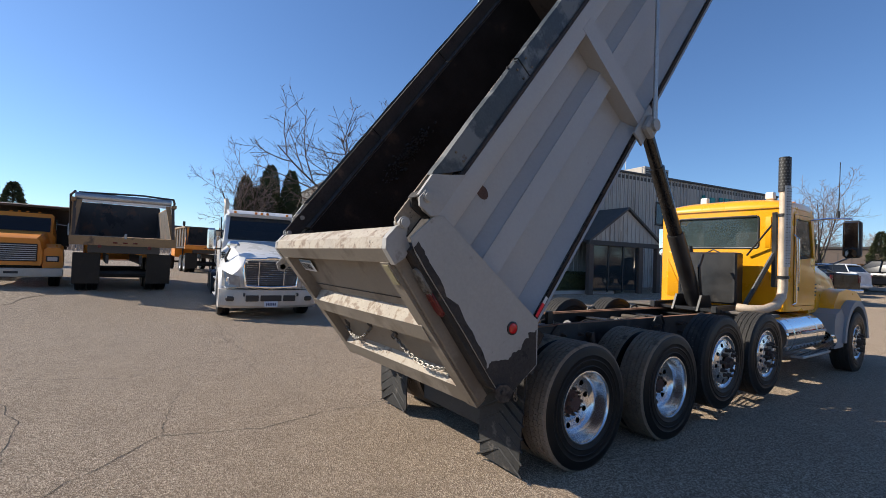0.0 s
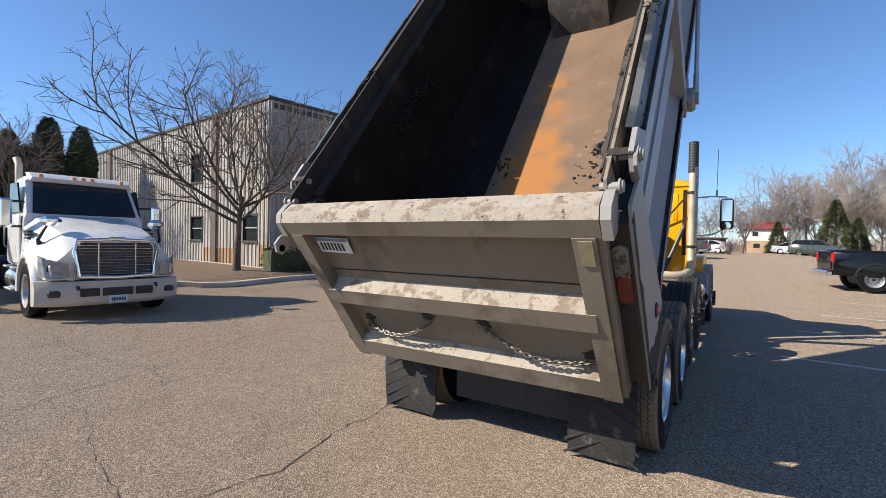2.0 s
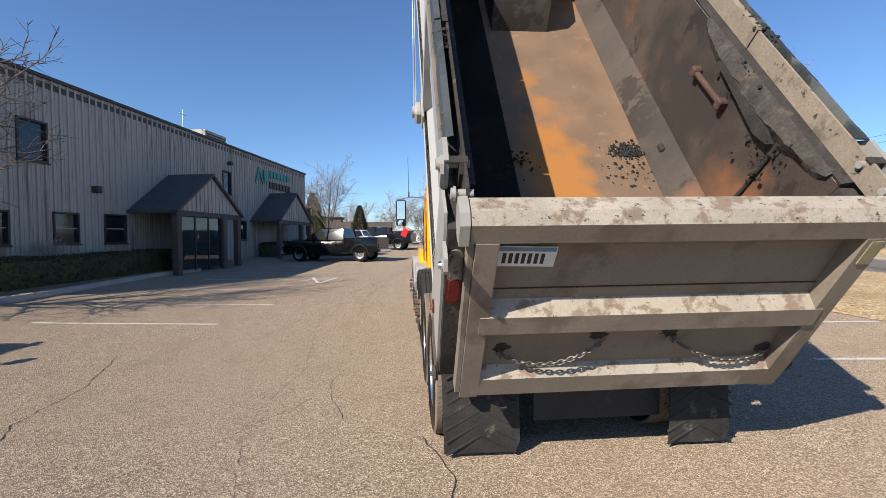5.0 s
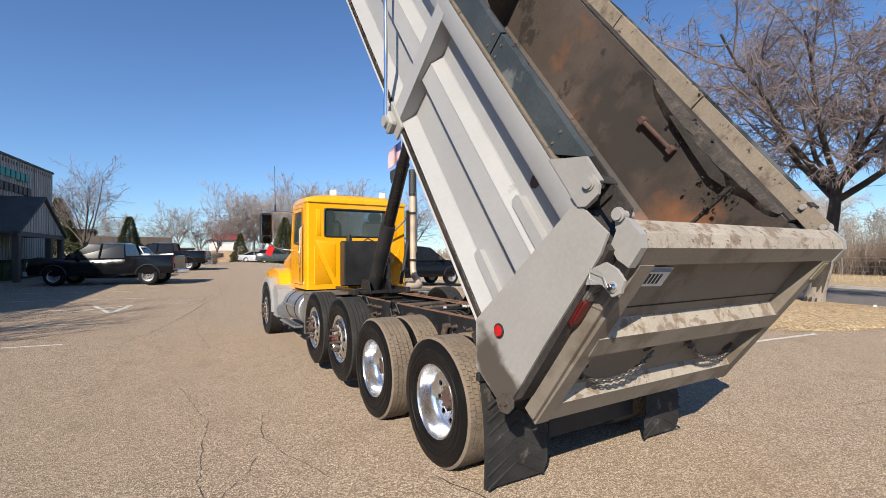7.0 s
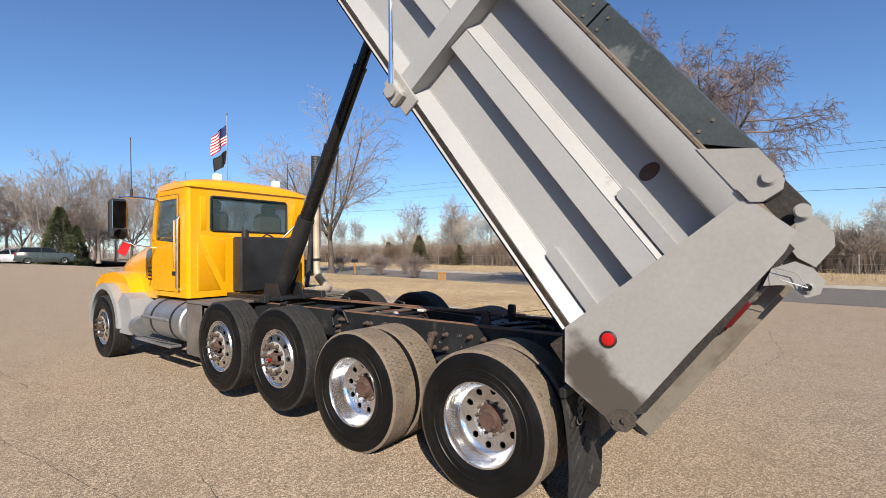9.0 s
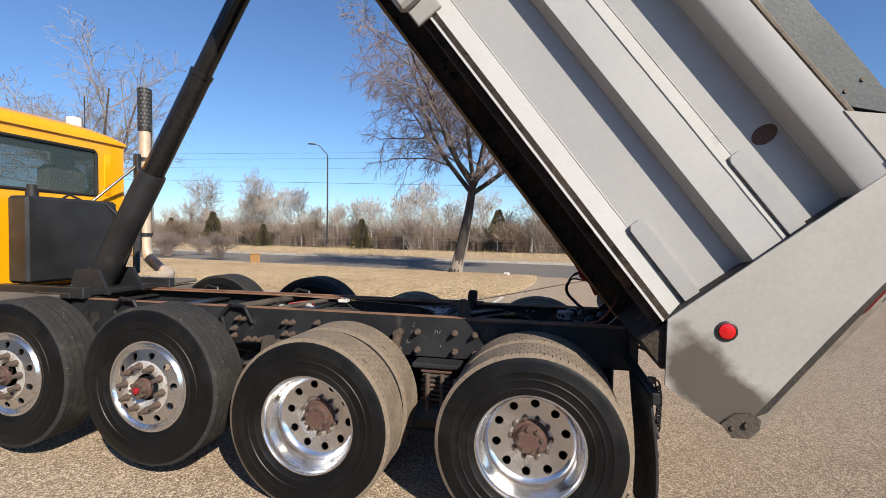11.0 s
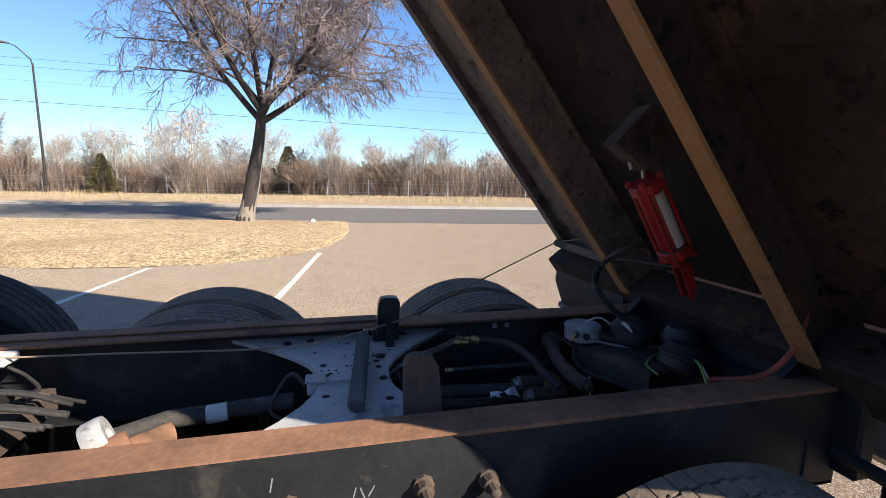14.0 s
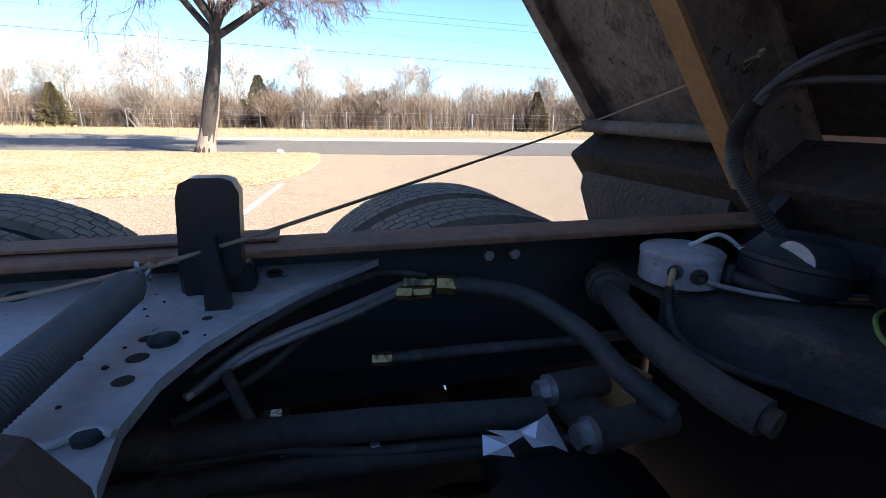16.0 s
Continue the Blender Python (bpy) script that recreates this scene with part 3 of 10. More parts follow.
def holed_disc(g, depth, r1, r2, hole_r, count=10, thick=0.012, n=16):
    """A wheel disc with round hand holes between radii r1 and r2; depth(r): height along the axle."""
    rm, dr = (r1 + r2) / 2, (r2 - r1) / 2
    for c in range(count):
        t0, dt = 2 * math.pi * (c + 0.5) / count, math.pi / count
        outer, inner, back = [], [], []
        for k in range(n):
            a = 2 * math.pi * k / n
            ca, sa = math.cos(a), math.sin(a)
            q = max(abs(ca), abs(sa))
            u, w = ca / q, sa / q
            rr, tt = rm + w * dr, t0 + u * dt
            outer.append((rr * math.cos(tt), rr * math.sin(tt), depth(rr)))
            rr, tt = rm + hole_r * sa, t0 + hole_r * ca / rm
            inner.append((rr * math.cos(tt), rr * math.sin(tt), depth(rr)))
            back.append((rr * math.cos(tt), rr * math.sin(tt), depth(rr) - thick))
        vs = outer + inner + back
        fs = []
        for k in range(n):
            j = (k + 1) % n
            fs += [(k, j, n + j, n + k), (n + k, n + j, 2 * n + j, 2 * n + k)]
        g.add(vs, fs)


def ring(g, prof, n=60):
    vs, m = [], len(prof)
    for k in range(n):
        a = 2 * math.pi * k / n
        vs += [(q[0] * math.cos(a), q[0] * math.sin(a), q[1]) for q in prof]
    fs = [(k * m + i, ((k + 1) % n) * m + i, ((k + 1) % n) * m + i + 1, k * m + i + 1) for k in range(n) for i in range(m - 1)]
    g.add(vs, fs)


def rim_dual():
    """Deep-dished outer rim; z = 0 at the lip, negative inboard."""
    g = G()
    ring(g, [(0.287, -0.03), (0.300, -0.004), (0.297, 0.006), (0.288, 0.007), (0.282, 0.0), (0.279, -0.015), (0.277, -0.045), (0.274, -0.08), (0.268, -0.112), (0.258, -0.136), (0.244, -0.152), (0.2295, -0.1605)])
    holed_disc(g, lambda r: -0.159 - 0.16 * (0.232 - r), 0.160, 0.232, 0.0245)
    ring(g, [(0.1625, -0.1715), (0.118, -0.172)])
    g.slot = 1
    ring(g, [(0.118, -0.172), (0.075, -0.168)])
    return g.mesh("dual_rim", [ALU, DISC], 40)


def rim_single(out=0.0):
    """Bulging disc of a single wheel; z = 0 at the lip."""
    g = G()
    ring(g, [(0.287, -0.03), (0.300, -0.004), (0.297, 0.006), (0.286, 0.006), (0.278, -0.010), (0.262, -0.020), (0.255, 0.0 + out), (0.2425, 0.0172 + out)])
    holed_disc(g, lambda r: 0.018 + out + 0.28 * (0.245 - r), 0.175, 0.245, 0.0225)
    g.slot = 1
    ring(g, [(0.1775, 0.0360 + out), (0.170, 0.041 + out), (0.118, 0.044 + out), (0.105, 0.03 + out), (0.085, 0.02 + out)])
    return g.mesh("single_rim", [ALU, DISC], 40)


def hub_mesh(r, h0, h1, name):
    g = G()
    g.lathe([(r * 1.25, h0), (r * 1.25, h0 + 0.012), (r, h0 + 0.022), (r * 0.97, h1 - 0.02), (r * 0.8, h1 - 0.004), (0.0001, h1)], 24)
    return g.mesh(name, HUBRUST, 40)


def nut_mesh(length, size):
    g = G()
    g.lathe([(0.024 * size, 0), (0.024 * size, 0.006), (0.020 * size, 0.010), (0.019 * size, 0.026), (0.015 * size, 0.030), (0.014 * size, length), (0.0001, length + 0.003)], 8)
    return g.mesh("lug_nut", RUSTBOLT, 40)


def welded(me):
    """Joins the touching edges of a mesh's pieces."""
    bm = bmesh.new()
    bm.from_mesh(me)
    bmesh.ops.remove_doubles(bm, verts=bm.verts, dist=0.0004)
    bm.to_mesh(me)
    bm.free()
    me.shade_smooth()
    me.set_sharp_from_angle(angle=radians(40))
    return me


TY_DUAL, TY_INNER = tyre_mesh("dual_tyre"), tyre_mesh("inner_tyre", dusty=True)
TY_SINGLE = tyre_mesh("single_tyre", width=0.29, dusty=False, blocks=False)
RIM_D, RIM_S = welded(rim_dual()), welded(rim_single(-0.012))
HUB_D, HUB_S = hub_mesh(0.082, -0.174, -0.105, "drive_hub"), hub_mesh(0.055, 0.03, 0.085, "pusher_hub")
NUT_D, NUT_S = nut_mesh(0.030, 0.62), nut_mesh(0.060, 1.05)
HUB_BOLT = G().lathe([(0.013, -0.03), (0.013, 0.004), (0.0001, 0.006)], 6).mesh("hub_bolt", RUSTBOLT, 40)


def put_wheel(side, y, z, kind, turn=0.0):
    """side: -1 left, +1 right. The rim is the wheel; its tyre, hub and nuts hang on it."""
    lip = 1.195 if kind == "dual" else 1.185
    m = Matrix.Translation((side * lip, y, z)) @ Matrix.Rotation(radians(90 * side), 4, 'Y') @ Matrix.Rotation(turn, 4, 'Z')
    w = link("wheel", RIM_D if kind == "dual" else RIM_S, truck, m, "polished aluminium disc wheel")
    link("tyre", TY_DUAL if kind == "dual" else TY_SINGLE, w, Matrix.Translation((0, 0, -0.125)), "black truck tyre with worn dusty tread")
    if kind == "dual":
        link("inner_tyre", TY_INNER, w, Matrix.Translation((0, 0, -0.455)), "dusty inner twin tyre")
        g = G()
        ring(g, [(0.285, -0.34), (0.28, -0.55), (0.2, -0.5), (0.08, -0.44)], 40)
        part("inner_rim", g, FRAMEBLACK, w)
    link("hub", HUB_D if kind == "dual" else HUB_S, w, None, "rusty brown axle hub")
    rb, hb = (0.066, -0.103) if kind == "dual" else (0.044, 0.085)
    for k in range(8):
        a = 2 * math.pi * k / 8
        link("hub_bolt", HUB_BOLT, w, Matrix.Translation((rb * math.cos(a), rb * math.sin(a), hb)))
    rn, hn = (0.1135, -0.171) if kind == "dual" else (0.142, 0.030)
    for k in range(10):
        a = 2 * math.pi * k / 10 + 0.1
        link("lug_nut", NUT_D if kind == "dual" else NUT_S, w, Matrix.Translation((rn * math.cos(a), rn * math.sin(a), hn)))
    if kind == "red":
        g = G()
        g.lathe([(0.02, 0.08), (0.02, 0.098), (0.014, 0.102), (0.0001, 0.102)], 16)
        part("hub_cap", g, REDPAINT, w, "small red hub cap")
    return w


for side in (-1, 1):
    put_wheel(side, 0.0, 0.50, "dual", 0.2)
    put_wheel(side, 1.30, 0.50, "dual", 0.5)
    put_wheel(side, 2.43, 0.635, "red" if side < 0 else "single", 0.1)
    put_wheel(side, 3.59, 0.625, "single", 0.3)
    put_wheel(side, 7.48, 0.50, "single", 0.0)

# ---- chassis ----
for side in (-1, 1):
    g = G()
    g.box((side * 0.435, -0.62, 0.755), (side * 0.425, 8.1, 1.03))
    g.box((side * 0.435, -0.62, 0.755), (side * 0.345, 8.1, 0.765))
    rail = part("frame_rail", g, FRAMEBLACK, truck, "black steel frame rail")
    g = G()
    g.box((side * 0.437, -0.62, 1.03), (side * 0.335, 4.6, 1.042), 0.003)
    part("top_flange", g, RAILRUST, rail, "rusted top of the rail")
    g = G()
    g.prism([(0.28, 0.76), (0.36, 0.90), (0.43, 1.0), (0.50, 1.046), (4.5, 1.046), (4.5, 0.76)], side * 0.449, side * 0.437, 'x')
    part("reinforcing_plate", g, FRAMEBLACK, rail, "bolted black reinforcing plate")
    g = G()
    g.prism([(0.47, 1.0455), (4.5, 1.0455), (4.5, 1.050), (0.47, 1.050)], side * 0.4495, side * 0.385, 'x')
    part("plate_top", g, RAILRUST, rail, "orange rusted plate edge")
    bolt = G()
    bolt.lathe([(0.024, 0), (0.024, 0.008), (0.019, 0.010), (0.019, 0.032), (0.013, 0.034), (0.012, 0.058), (0.008, 0.062), (0.0001, 0.063)], 8)
    bm = bolt.mesh("rail_bolt", RUSTBOLT, 40)
    spots = [(0.83, 0.935), (0.555, 0.94), (0.41, 0.935), (0.83, 0.805), (0.555, 0.808), (0.41, 0.80), (0.97, 0.80)]
    spots += [(1.62, 0.96), (1.62, 0.90), (1.83, 0.95), (1.89, 0.95), (1.83, 0.86), (1.89, 0.86), (1.94, 0.80), (2.10, 0.80), (2.16, 0.80), (2.22, 0.80), (2.30, 0.96), (2.24, 0.96), (2.34, 0.88), (2.34, 0.82),
              (2.82, 0.95), (2.9, 0.95), (3.02, 0.95), (3.0, 0.85), (2.85, 0.85), (3.2, 0.95), (3.3, 0.85)]
    for y, z in spots:
        link("bolt", bm, rail, Matrix.Translation((side * 0.449, y, z)) @ Matrix.Rotation(radians(90 * side), 4, 'Y'))
    # chalk strokes on the plate
    for y, z, ln, tilt in ((0.86, 0.985, 0.03, 10), (0.875, 0.935, 0.025, 5), (0.70, 0.94, 0.03, 15), (0.683, 0.94, 0.028, -20), (0.665, 0.942, 0.026, 30), (0.91, 0.86, 0.03, 25), (0.90, 0.85, 0.025, 70), (0.66, 0.84, 0.02, 5)) if side < 0 else ():
        part("chalk_mark", G().box((-0.0006, -0.0014, -ln / 2), (0.0006, 0.0014, ln / 2)), CHALK, rail, m=Matrix.Translation((-0.4497, y, z)) @ Matrix.Rotation(radians(tilt), 4, 'X'))
    # shock absorber and its upper eye
    g = G()
    g.tube([(side * 0.445, 0.965, 0.925), (side * 0.53, 0.965, 0.925)], 0.030, 14)
    g.tube([(side * 0.50, 0.965, 0.92), (side * 0.56, 1.02, 0.62)], 0.034, 14)
    g.tube([(side * 0.56, 1.02, 0.62), (side * 0.58, 1.04, 0.45)], 0.022, 10)
    part("shock_absorber", g, RUSTBOLT, truck, "rusty shock absorber")
    # rubber spring pack between the drive axles and the walking beam
    pack = part("spring_pack", G().box((side * 0.48, 0.48, 0.725), (side * 0.64, 0.82, 0.762), 0.01), FRAMEBLACK, truck, "layered suspension spring pack")
    for i in range(7):
        part("spring_leaf", G().box((side * 0.50, 0.54 + 0.012 * (i % 2), 0.50 + i * 0.032), (side * 0.62, 0.76 - 0.012 * (i % 2), 0.522 + i * 0.032), 0.006), HUBRUST if i % 3 == 0 else UNDERBED, pack)
    g = G()
    g.tube([(side * 0.58, -0.05, 0.42), (side * 0.58, 0.4, 0.36), (side * 0.58, 0.65, 0.40), (side * 0.58, 0.9, 0.36), (side * 0.58, 1.35, 0.42)], [0.07, 0.08, 0.11, 0.08, 0.07], 10)
    part("walking_beam", g, FRAMEBLACK, truck)
    g = G()
    g.tube([(side * 0.655, 0.70, 0.44), (side * 0.655, 0.70, 0.70)], 0.016, 8)
    g.tube([(side * 0.655, 0.60, 0.44), (side * 0.655, 0.60, 0.70)], 0.016, 8)
    part("spring_bolt", g, RUSTBOLT, truck)
    # lift-axle air springs and hangers
    for y in (2.02, 3.06):
        g = G()
        prof = [(0.0001, 0.50)]
        for i in range(3):
            prof += [(0.125, 0.505 + i * 0.05), (0.138, 0.53 + i * 0.05), (0.125, 0.553 + i * 0.05)]
        prof += [(0.10, 0.665), (0.0001, 0.667)]
        g.lathe(prof, 24, Matrix.Translation((side * 0.58, y, 0)))
        part("air_spring", g, RUBBER, truck, "dusty rubber air spring")
        g = G()
        g.prism([(y - 0.09, 0.665), (y + 0.09, 0.665), (y + 0.09, 0.685), (y + 0.045, 0.70), (y + 0.03, 0.84), (y - 0.03, 0.84), (y - 0.045, 0.70), (y - 0.09, 0.685)], side * 0.45, side * 0.52, 'x')
        g.box((side * 0.45, y - 0.10, 0.655), (side * 0.66, y + 0.10, 0.672), 0.006)
        part("axle_hanger", g, UNDERBED, truck, "rusty lift-axle bracket")
        g = G()
        g.tube([(side * 0.47, y + 0.15, 0.93), (side * 0.50, y + 0.2, 1.06), (side * 0.50, y + 0.32, 1.08), (side * 0.48, y + 0.42, 0.98), (side * 0.47, y + 0.4, 0.88)], 0.016, 8)
        part("air_hose", g, HOSE, truck)

for y, z in ((0.0, 0.50), (1.30, 0.50)):
    g = G()
    g.tube([(-0.75, y, z), (-0.28, y, z), (-0.2, y, z), (0.2, y, z), (0.28, y, z), (0.75, y, z)], [0.075, 0.085, 0.18, 0.2, 0.09, 0.075], 16)
    g.tube([(0.02, y + 0.1, z + 0.02), (0.02, y + 0.34, z + 0.04)], [0.15, 0.07], 14)
    part("drive_axle", g, FRAMEBLACK, truck, "black drive axle housing")
for y, z in ((2.43, 0.635), (3.59, 0.625)):
    g = G()
    g.tube([(-1.0, y, z), (-0.5, y, z - 0.03), (-0.4, y, z - 0.12), (0.4, y, z - 0.12), (0.5, y, z - 0.03), (1.0, y, z)], 0.06, 10)
    part("lift_axle", g, FRAMEBLACK, truck, "black lift axle beam")
g = G()
g.tube([(-1.0, 7.48, 0.5), (-0.7, 7.48, 0.42), (0.7, 7.48, 0.42), (1.0, 7.48, 0.5)], 0.06, 10)
part("front_axle", g, FRAMEBLACK, truck)
g = G()
g.tube([(0.02, 0.34, 0.54), (0.02, 0.96, 0.54)], 0.055, 14)
g.tube([(0.02, 1.66, 0.56), (0.0, 3.9, 0.72), (0.0, 5.5, 0.8)], 0.06, 14)
part("drive_shaft", g, FRAMEBLACK, truck)
for y in (-0.56, 1.95, 3.1, 3.95):
    g = G()
    g.box((-0.425, y - 0.035, 0.80), (0.425, y + 0.035, 0.98), 0.006)
    g.box((-0.425, y - 0.07, 0.97), (0.425, y + 0.07, 0.985))
    part("cross_member", g, FRAMEBLACK, truck)


def gusset_outline():
    pts = []
    def arc(pfrom, pto, bulge, n=12):
        for i in range(n + 1):
            t = i / n
            b = math.sin(math.pi * t)
            pts.append((pfrom[0] + (pto[0] - pfrom[0]) * t + bulge[0] * b, pfrom[1] + (pto[1] - pfrom[1]) * t + bulge[1] * b))
    arc((0.425, 1.10), (-0.425, 1.10), (0, -0.32))
    arc((-0.425, 0.30), (0.425, 0.30), (0, 0.276))
    return pts


g = G()
g.prism(gusset_outline(), 0.977, 0.990, 'z')
gus = part("cross_gusset", g, GUSSET, truck, "waisted grey steel cross gusset between the rails")
for x, y, r in ((0.158, 0.585, 0.017), (0.372, 0.478, 0.013), (-0.013, 0.594, 0.012), (0.34, 0.90, 0.015), (0.35, 0.82, 0.014), (-0.34, 0.88, 0.014), (-0.36, 0.50, 0.014)):
    g = G()
    g.lathe([(r, 0), (r, 0.006), (r * 0.6, 0.009), (0.0001, 0.009)], 10, Matrix.Translation((x, y, 0.990)))
    part("rivet", g, FRAMEBLACK, gus)
# flat dark discs on the plate paint the shade inside open holes
for x, y, r in ((0.123, 0.601, 0.0105), (0.076, 0.599, 0.0095), (0.170, 0.606, 0.008), (0.119, 0.771, 0.011), (0.038, 0.762, 0.010), (0.05, 0.748, 0.007), (-0.144, 0.589, 0.011), (-0.10, 0.76, 0.010), (0.215, 0.55, 0.006), (0.235, 0.80, 0.006), (0.20, 0.66, 0.005)):
    g = G()
    g.lathe([(r * 1.1, 0.0008), (r, 0.0012), (0.0001, 0.0004)], 14, Matrix.Translation((x, y, 0.990)))
    part("bolt_hole", g, CRACK, gus)
rs = random.Random(66)
for k in range(34):
    x, y, r = rs.uniform(0.02, 0.33), 0.68 + rs.gauss(0, 0.06), 0.0015 + 0.003 * rs.random()
    part("grit", G().lathe([(r, 0), (r * 0.7, r * 0.6), (0.0001, r * 0.7)], 5, Matrix.Translation((x, y, 0.990))), CLUMP, gus)
hs = [(-0.014 + 0.006 * math.sin(k * 1.1), 0.575 + 0.011 * k, 0.993 + 0.004 * abs(math.sin(k * 0.9))) for k in range(17)]
part("strap", G().tube(hs, 0.0045, 6), GUSSET, gus, "thin wavy grey strap", smooth=60)
for side in (-1, 1):
    g = G()
    if side > 0:
        g.prism([(0.510, 1.03), (0.503, 1.145), (0.510, 1.160), (0.522, 1.165), (0.560, 1.165), (0.574, 1.158), (0.580, 1.14), (0.588, 1.03)], 0.300, 0.263, 'x')
    else:
        g.prism([(0.468, 0.96), (0.482, 1.125), (0.495, 1.147), (0.515, 1.156), (0.545, 1.157), (0.562, 1.148), (0.568, 1.13), (0.568, 0.96)], -0.270, -0.240, 'x')
    guide = part("body_guide", g, BLACKSTEEL if side > 0 else RUSTBOLT, truck, "upright steel body guide with a rounded top", fix=True)
    if side > 0:
        part("stem", G().prism([(0.525, 0.985), (0.558, 0.985), (0.552, 1.09), (0.535, 1.09)], 0.2625, 0.240, 'x'), BLACKSTEEL, guide, fix=True)
        part("foot", G().box((0.30, 0.50, 0.990), (0.345, 0.60, 1.035), 0.006), BLACKSTEEL, guide)

# rear end: hinge brackets, plate, hanging chains
g = G()
g.box((-0.5, -0.66, 0.80), (0.5, -0.60, 1.03), 0.008)
for side in (-1, 1):
    g.prism([(-0.80, 0.98), (-0.55, 0.86), (-0.45, 1.0), (-0.55, 1.10), (-0.70, 1.12), (-0.82, 1.06)], side * 0.33, side * 0.36, 'x')
g.tube([(-0.62, -0.70, 1.04), (0.62, -0.70, 1.04)], 0.038, 14)
part("rear_hinge", g, FRAMEBLACK, truck, "black rear hinge with a cross shaft")
# plate added to keep the gap dark and hide the lit ground behind
part("rear_apron", G().box((-0.44, -0.52, 0.22), (0.60, -0.50, 0.90), 0.006), FRAMEBLACK, truck, "added black plate filling the dark gap between the flaps")
for side in (-1, 1):
    g = G()
    x0 = -1.17 if side < 0 else 0.61
    x1 = -0.58 if side < 0 else 1.09
    vs, n = [], 10
    for i in range(n + 1):
        t = i / n
        z = 0.83 - 0.79 * t
        y = -0.60 - 0.035 * math.sin(t * 3.0) - 0.02 * t
        a, b = x0 + (0.02 * t if side < 0 else 0.0), x1 - (0.0 if i < n else 0.03)
        vs += [(a, y, z), (b, y + 0.012 * math.sin(5 * t), z), (b, y + 0.012 * math.sin(5 * t) + 0.012, z), (a, y + 0.012, z)]
    fs = []
    for i in range(n):
        for k in range(4):
            p, q = i * 4 + k, i * 4 + (k + 1) % 4
            fs.append((p, q, q + 4, p + 4))
    fs += [(3, 2, 1, 0), (n * 4, n * 4 + 1, n * 4 + 2, n * 4 + 3)]
    g.add(vs, fs)
    flap = part("mud_flap", g, mat("scuffed rubber flap", (0.022, 0.021, 0.020), 0.75, var=0.4, scale=7, fine=50, bump=0.5, stain=(0.10, 0.088, 0.075), stain_at=0.58, stain_scale=6) if side < 0 else bpy.data.materials["scuffed rubber flap"],
                truck, "scuffed black rubber mud flap", fix=True)
    # moulded slanting ribs on the back of the flap
    for i in range(7):
        for d in (-1, 1):
            g = G()
            z = 0.10 + i * 0.095
            xm = (x0 + x1) / 2
            g.tube([(xm, -0.640, z + 0.08), (xm + d * 0.26, -0.642, z - 0.06)], 0.010, 5)
            part("rib", g, bpy.data.materials["scuffed rubber flap"], flap)
    g = G()
    g.box((x0 - 0.03, -0.635, 0.80), (x1 + 0.02, -0.595, 0.86), 0.006)
    g.tube([(side * 0.44, -0.6, 0.86), (side * 0.9, -0.61, 0.85), (side * 1.16, -0.615, 0.84)], 0.02, 8)
    part("flap_hanger", g, FRAMEBLACK, truck, "black mud flap hanger")


def chain_links(parent, pts, step=0.032, r=0.0055, name="chain_link", material=None):
    """Alternating links along a polyline."""
    pts = [Vector(p) for p in pts]
    me = bpy.data.meshes.get("chain_link_" + name)
    if me is None:
        g = G()
        loop = []
        for k in range(12):
            a = 2 * math.pi * k / 12
            loop.append(Vector((0.026 * math.cos(a), 0.0135 * math.sin(a), 0)))
        g.tube(loop + [loop[0], loop[1]], r, 6, False)
        me = g.mesh("chain_link_" + name, material or CHAIN, 60)
    acc, k = 0.0, 0
    for i in range(len(pts) - 1):
        seg = pts[i + 1] - pts[i]
        while acc <= seg.length:
            p = pts[i] + seg * (acc / seg.length)
            q = seg.to_track_quat('X', 'Z').to_matrix().to_4x4()
            link(name, me, parent, Matrix.Translation(p) @ q @ Matrix.Rotation(radians(90 * (k % 2) + 20), 4, 'X'))
            acc += step
            k += 1
        acc -= seg.length


def sag(a, b, drop, n=14, down=(0, -0.58, -0.81)):
    return [Vector(a).lerp(Vector(b), i / n) + Vector(down) * (drop * 4 * (i / n) * (1 - i / n)) for i in range(n + 1)]


for side in (-1, 1):
    g = G()
    g.lathe([(0.02, 0), (0.02, 0.03), (0.0001, 0.03)], 8, Matrix.Translation((side * 1.02, -0.63, 0.86)))
    hook = part("flap_chain", g, CHAIN, truck, "short hanging steel chain")
    chain_links(hook, [(side * 1.02, -0.66, 0.85), (side * 1.03, -0.67, 0.80), (side * 1.04, -0.66, 0.62)])

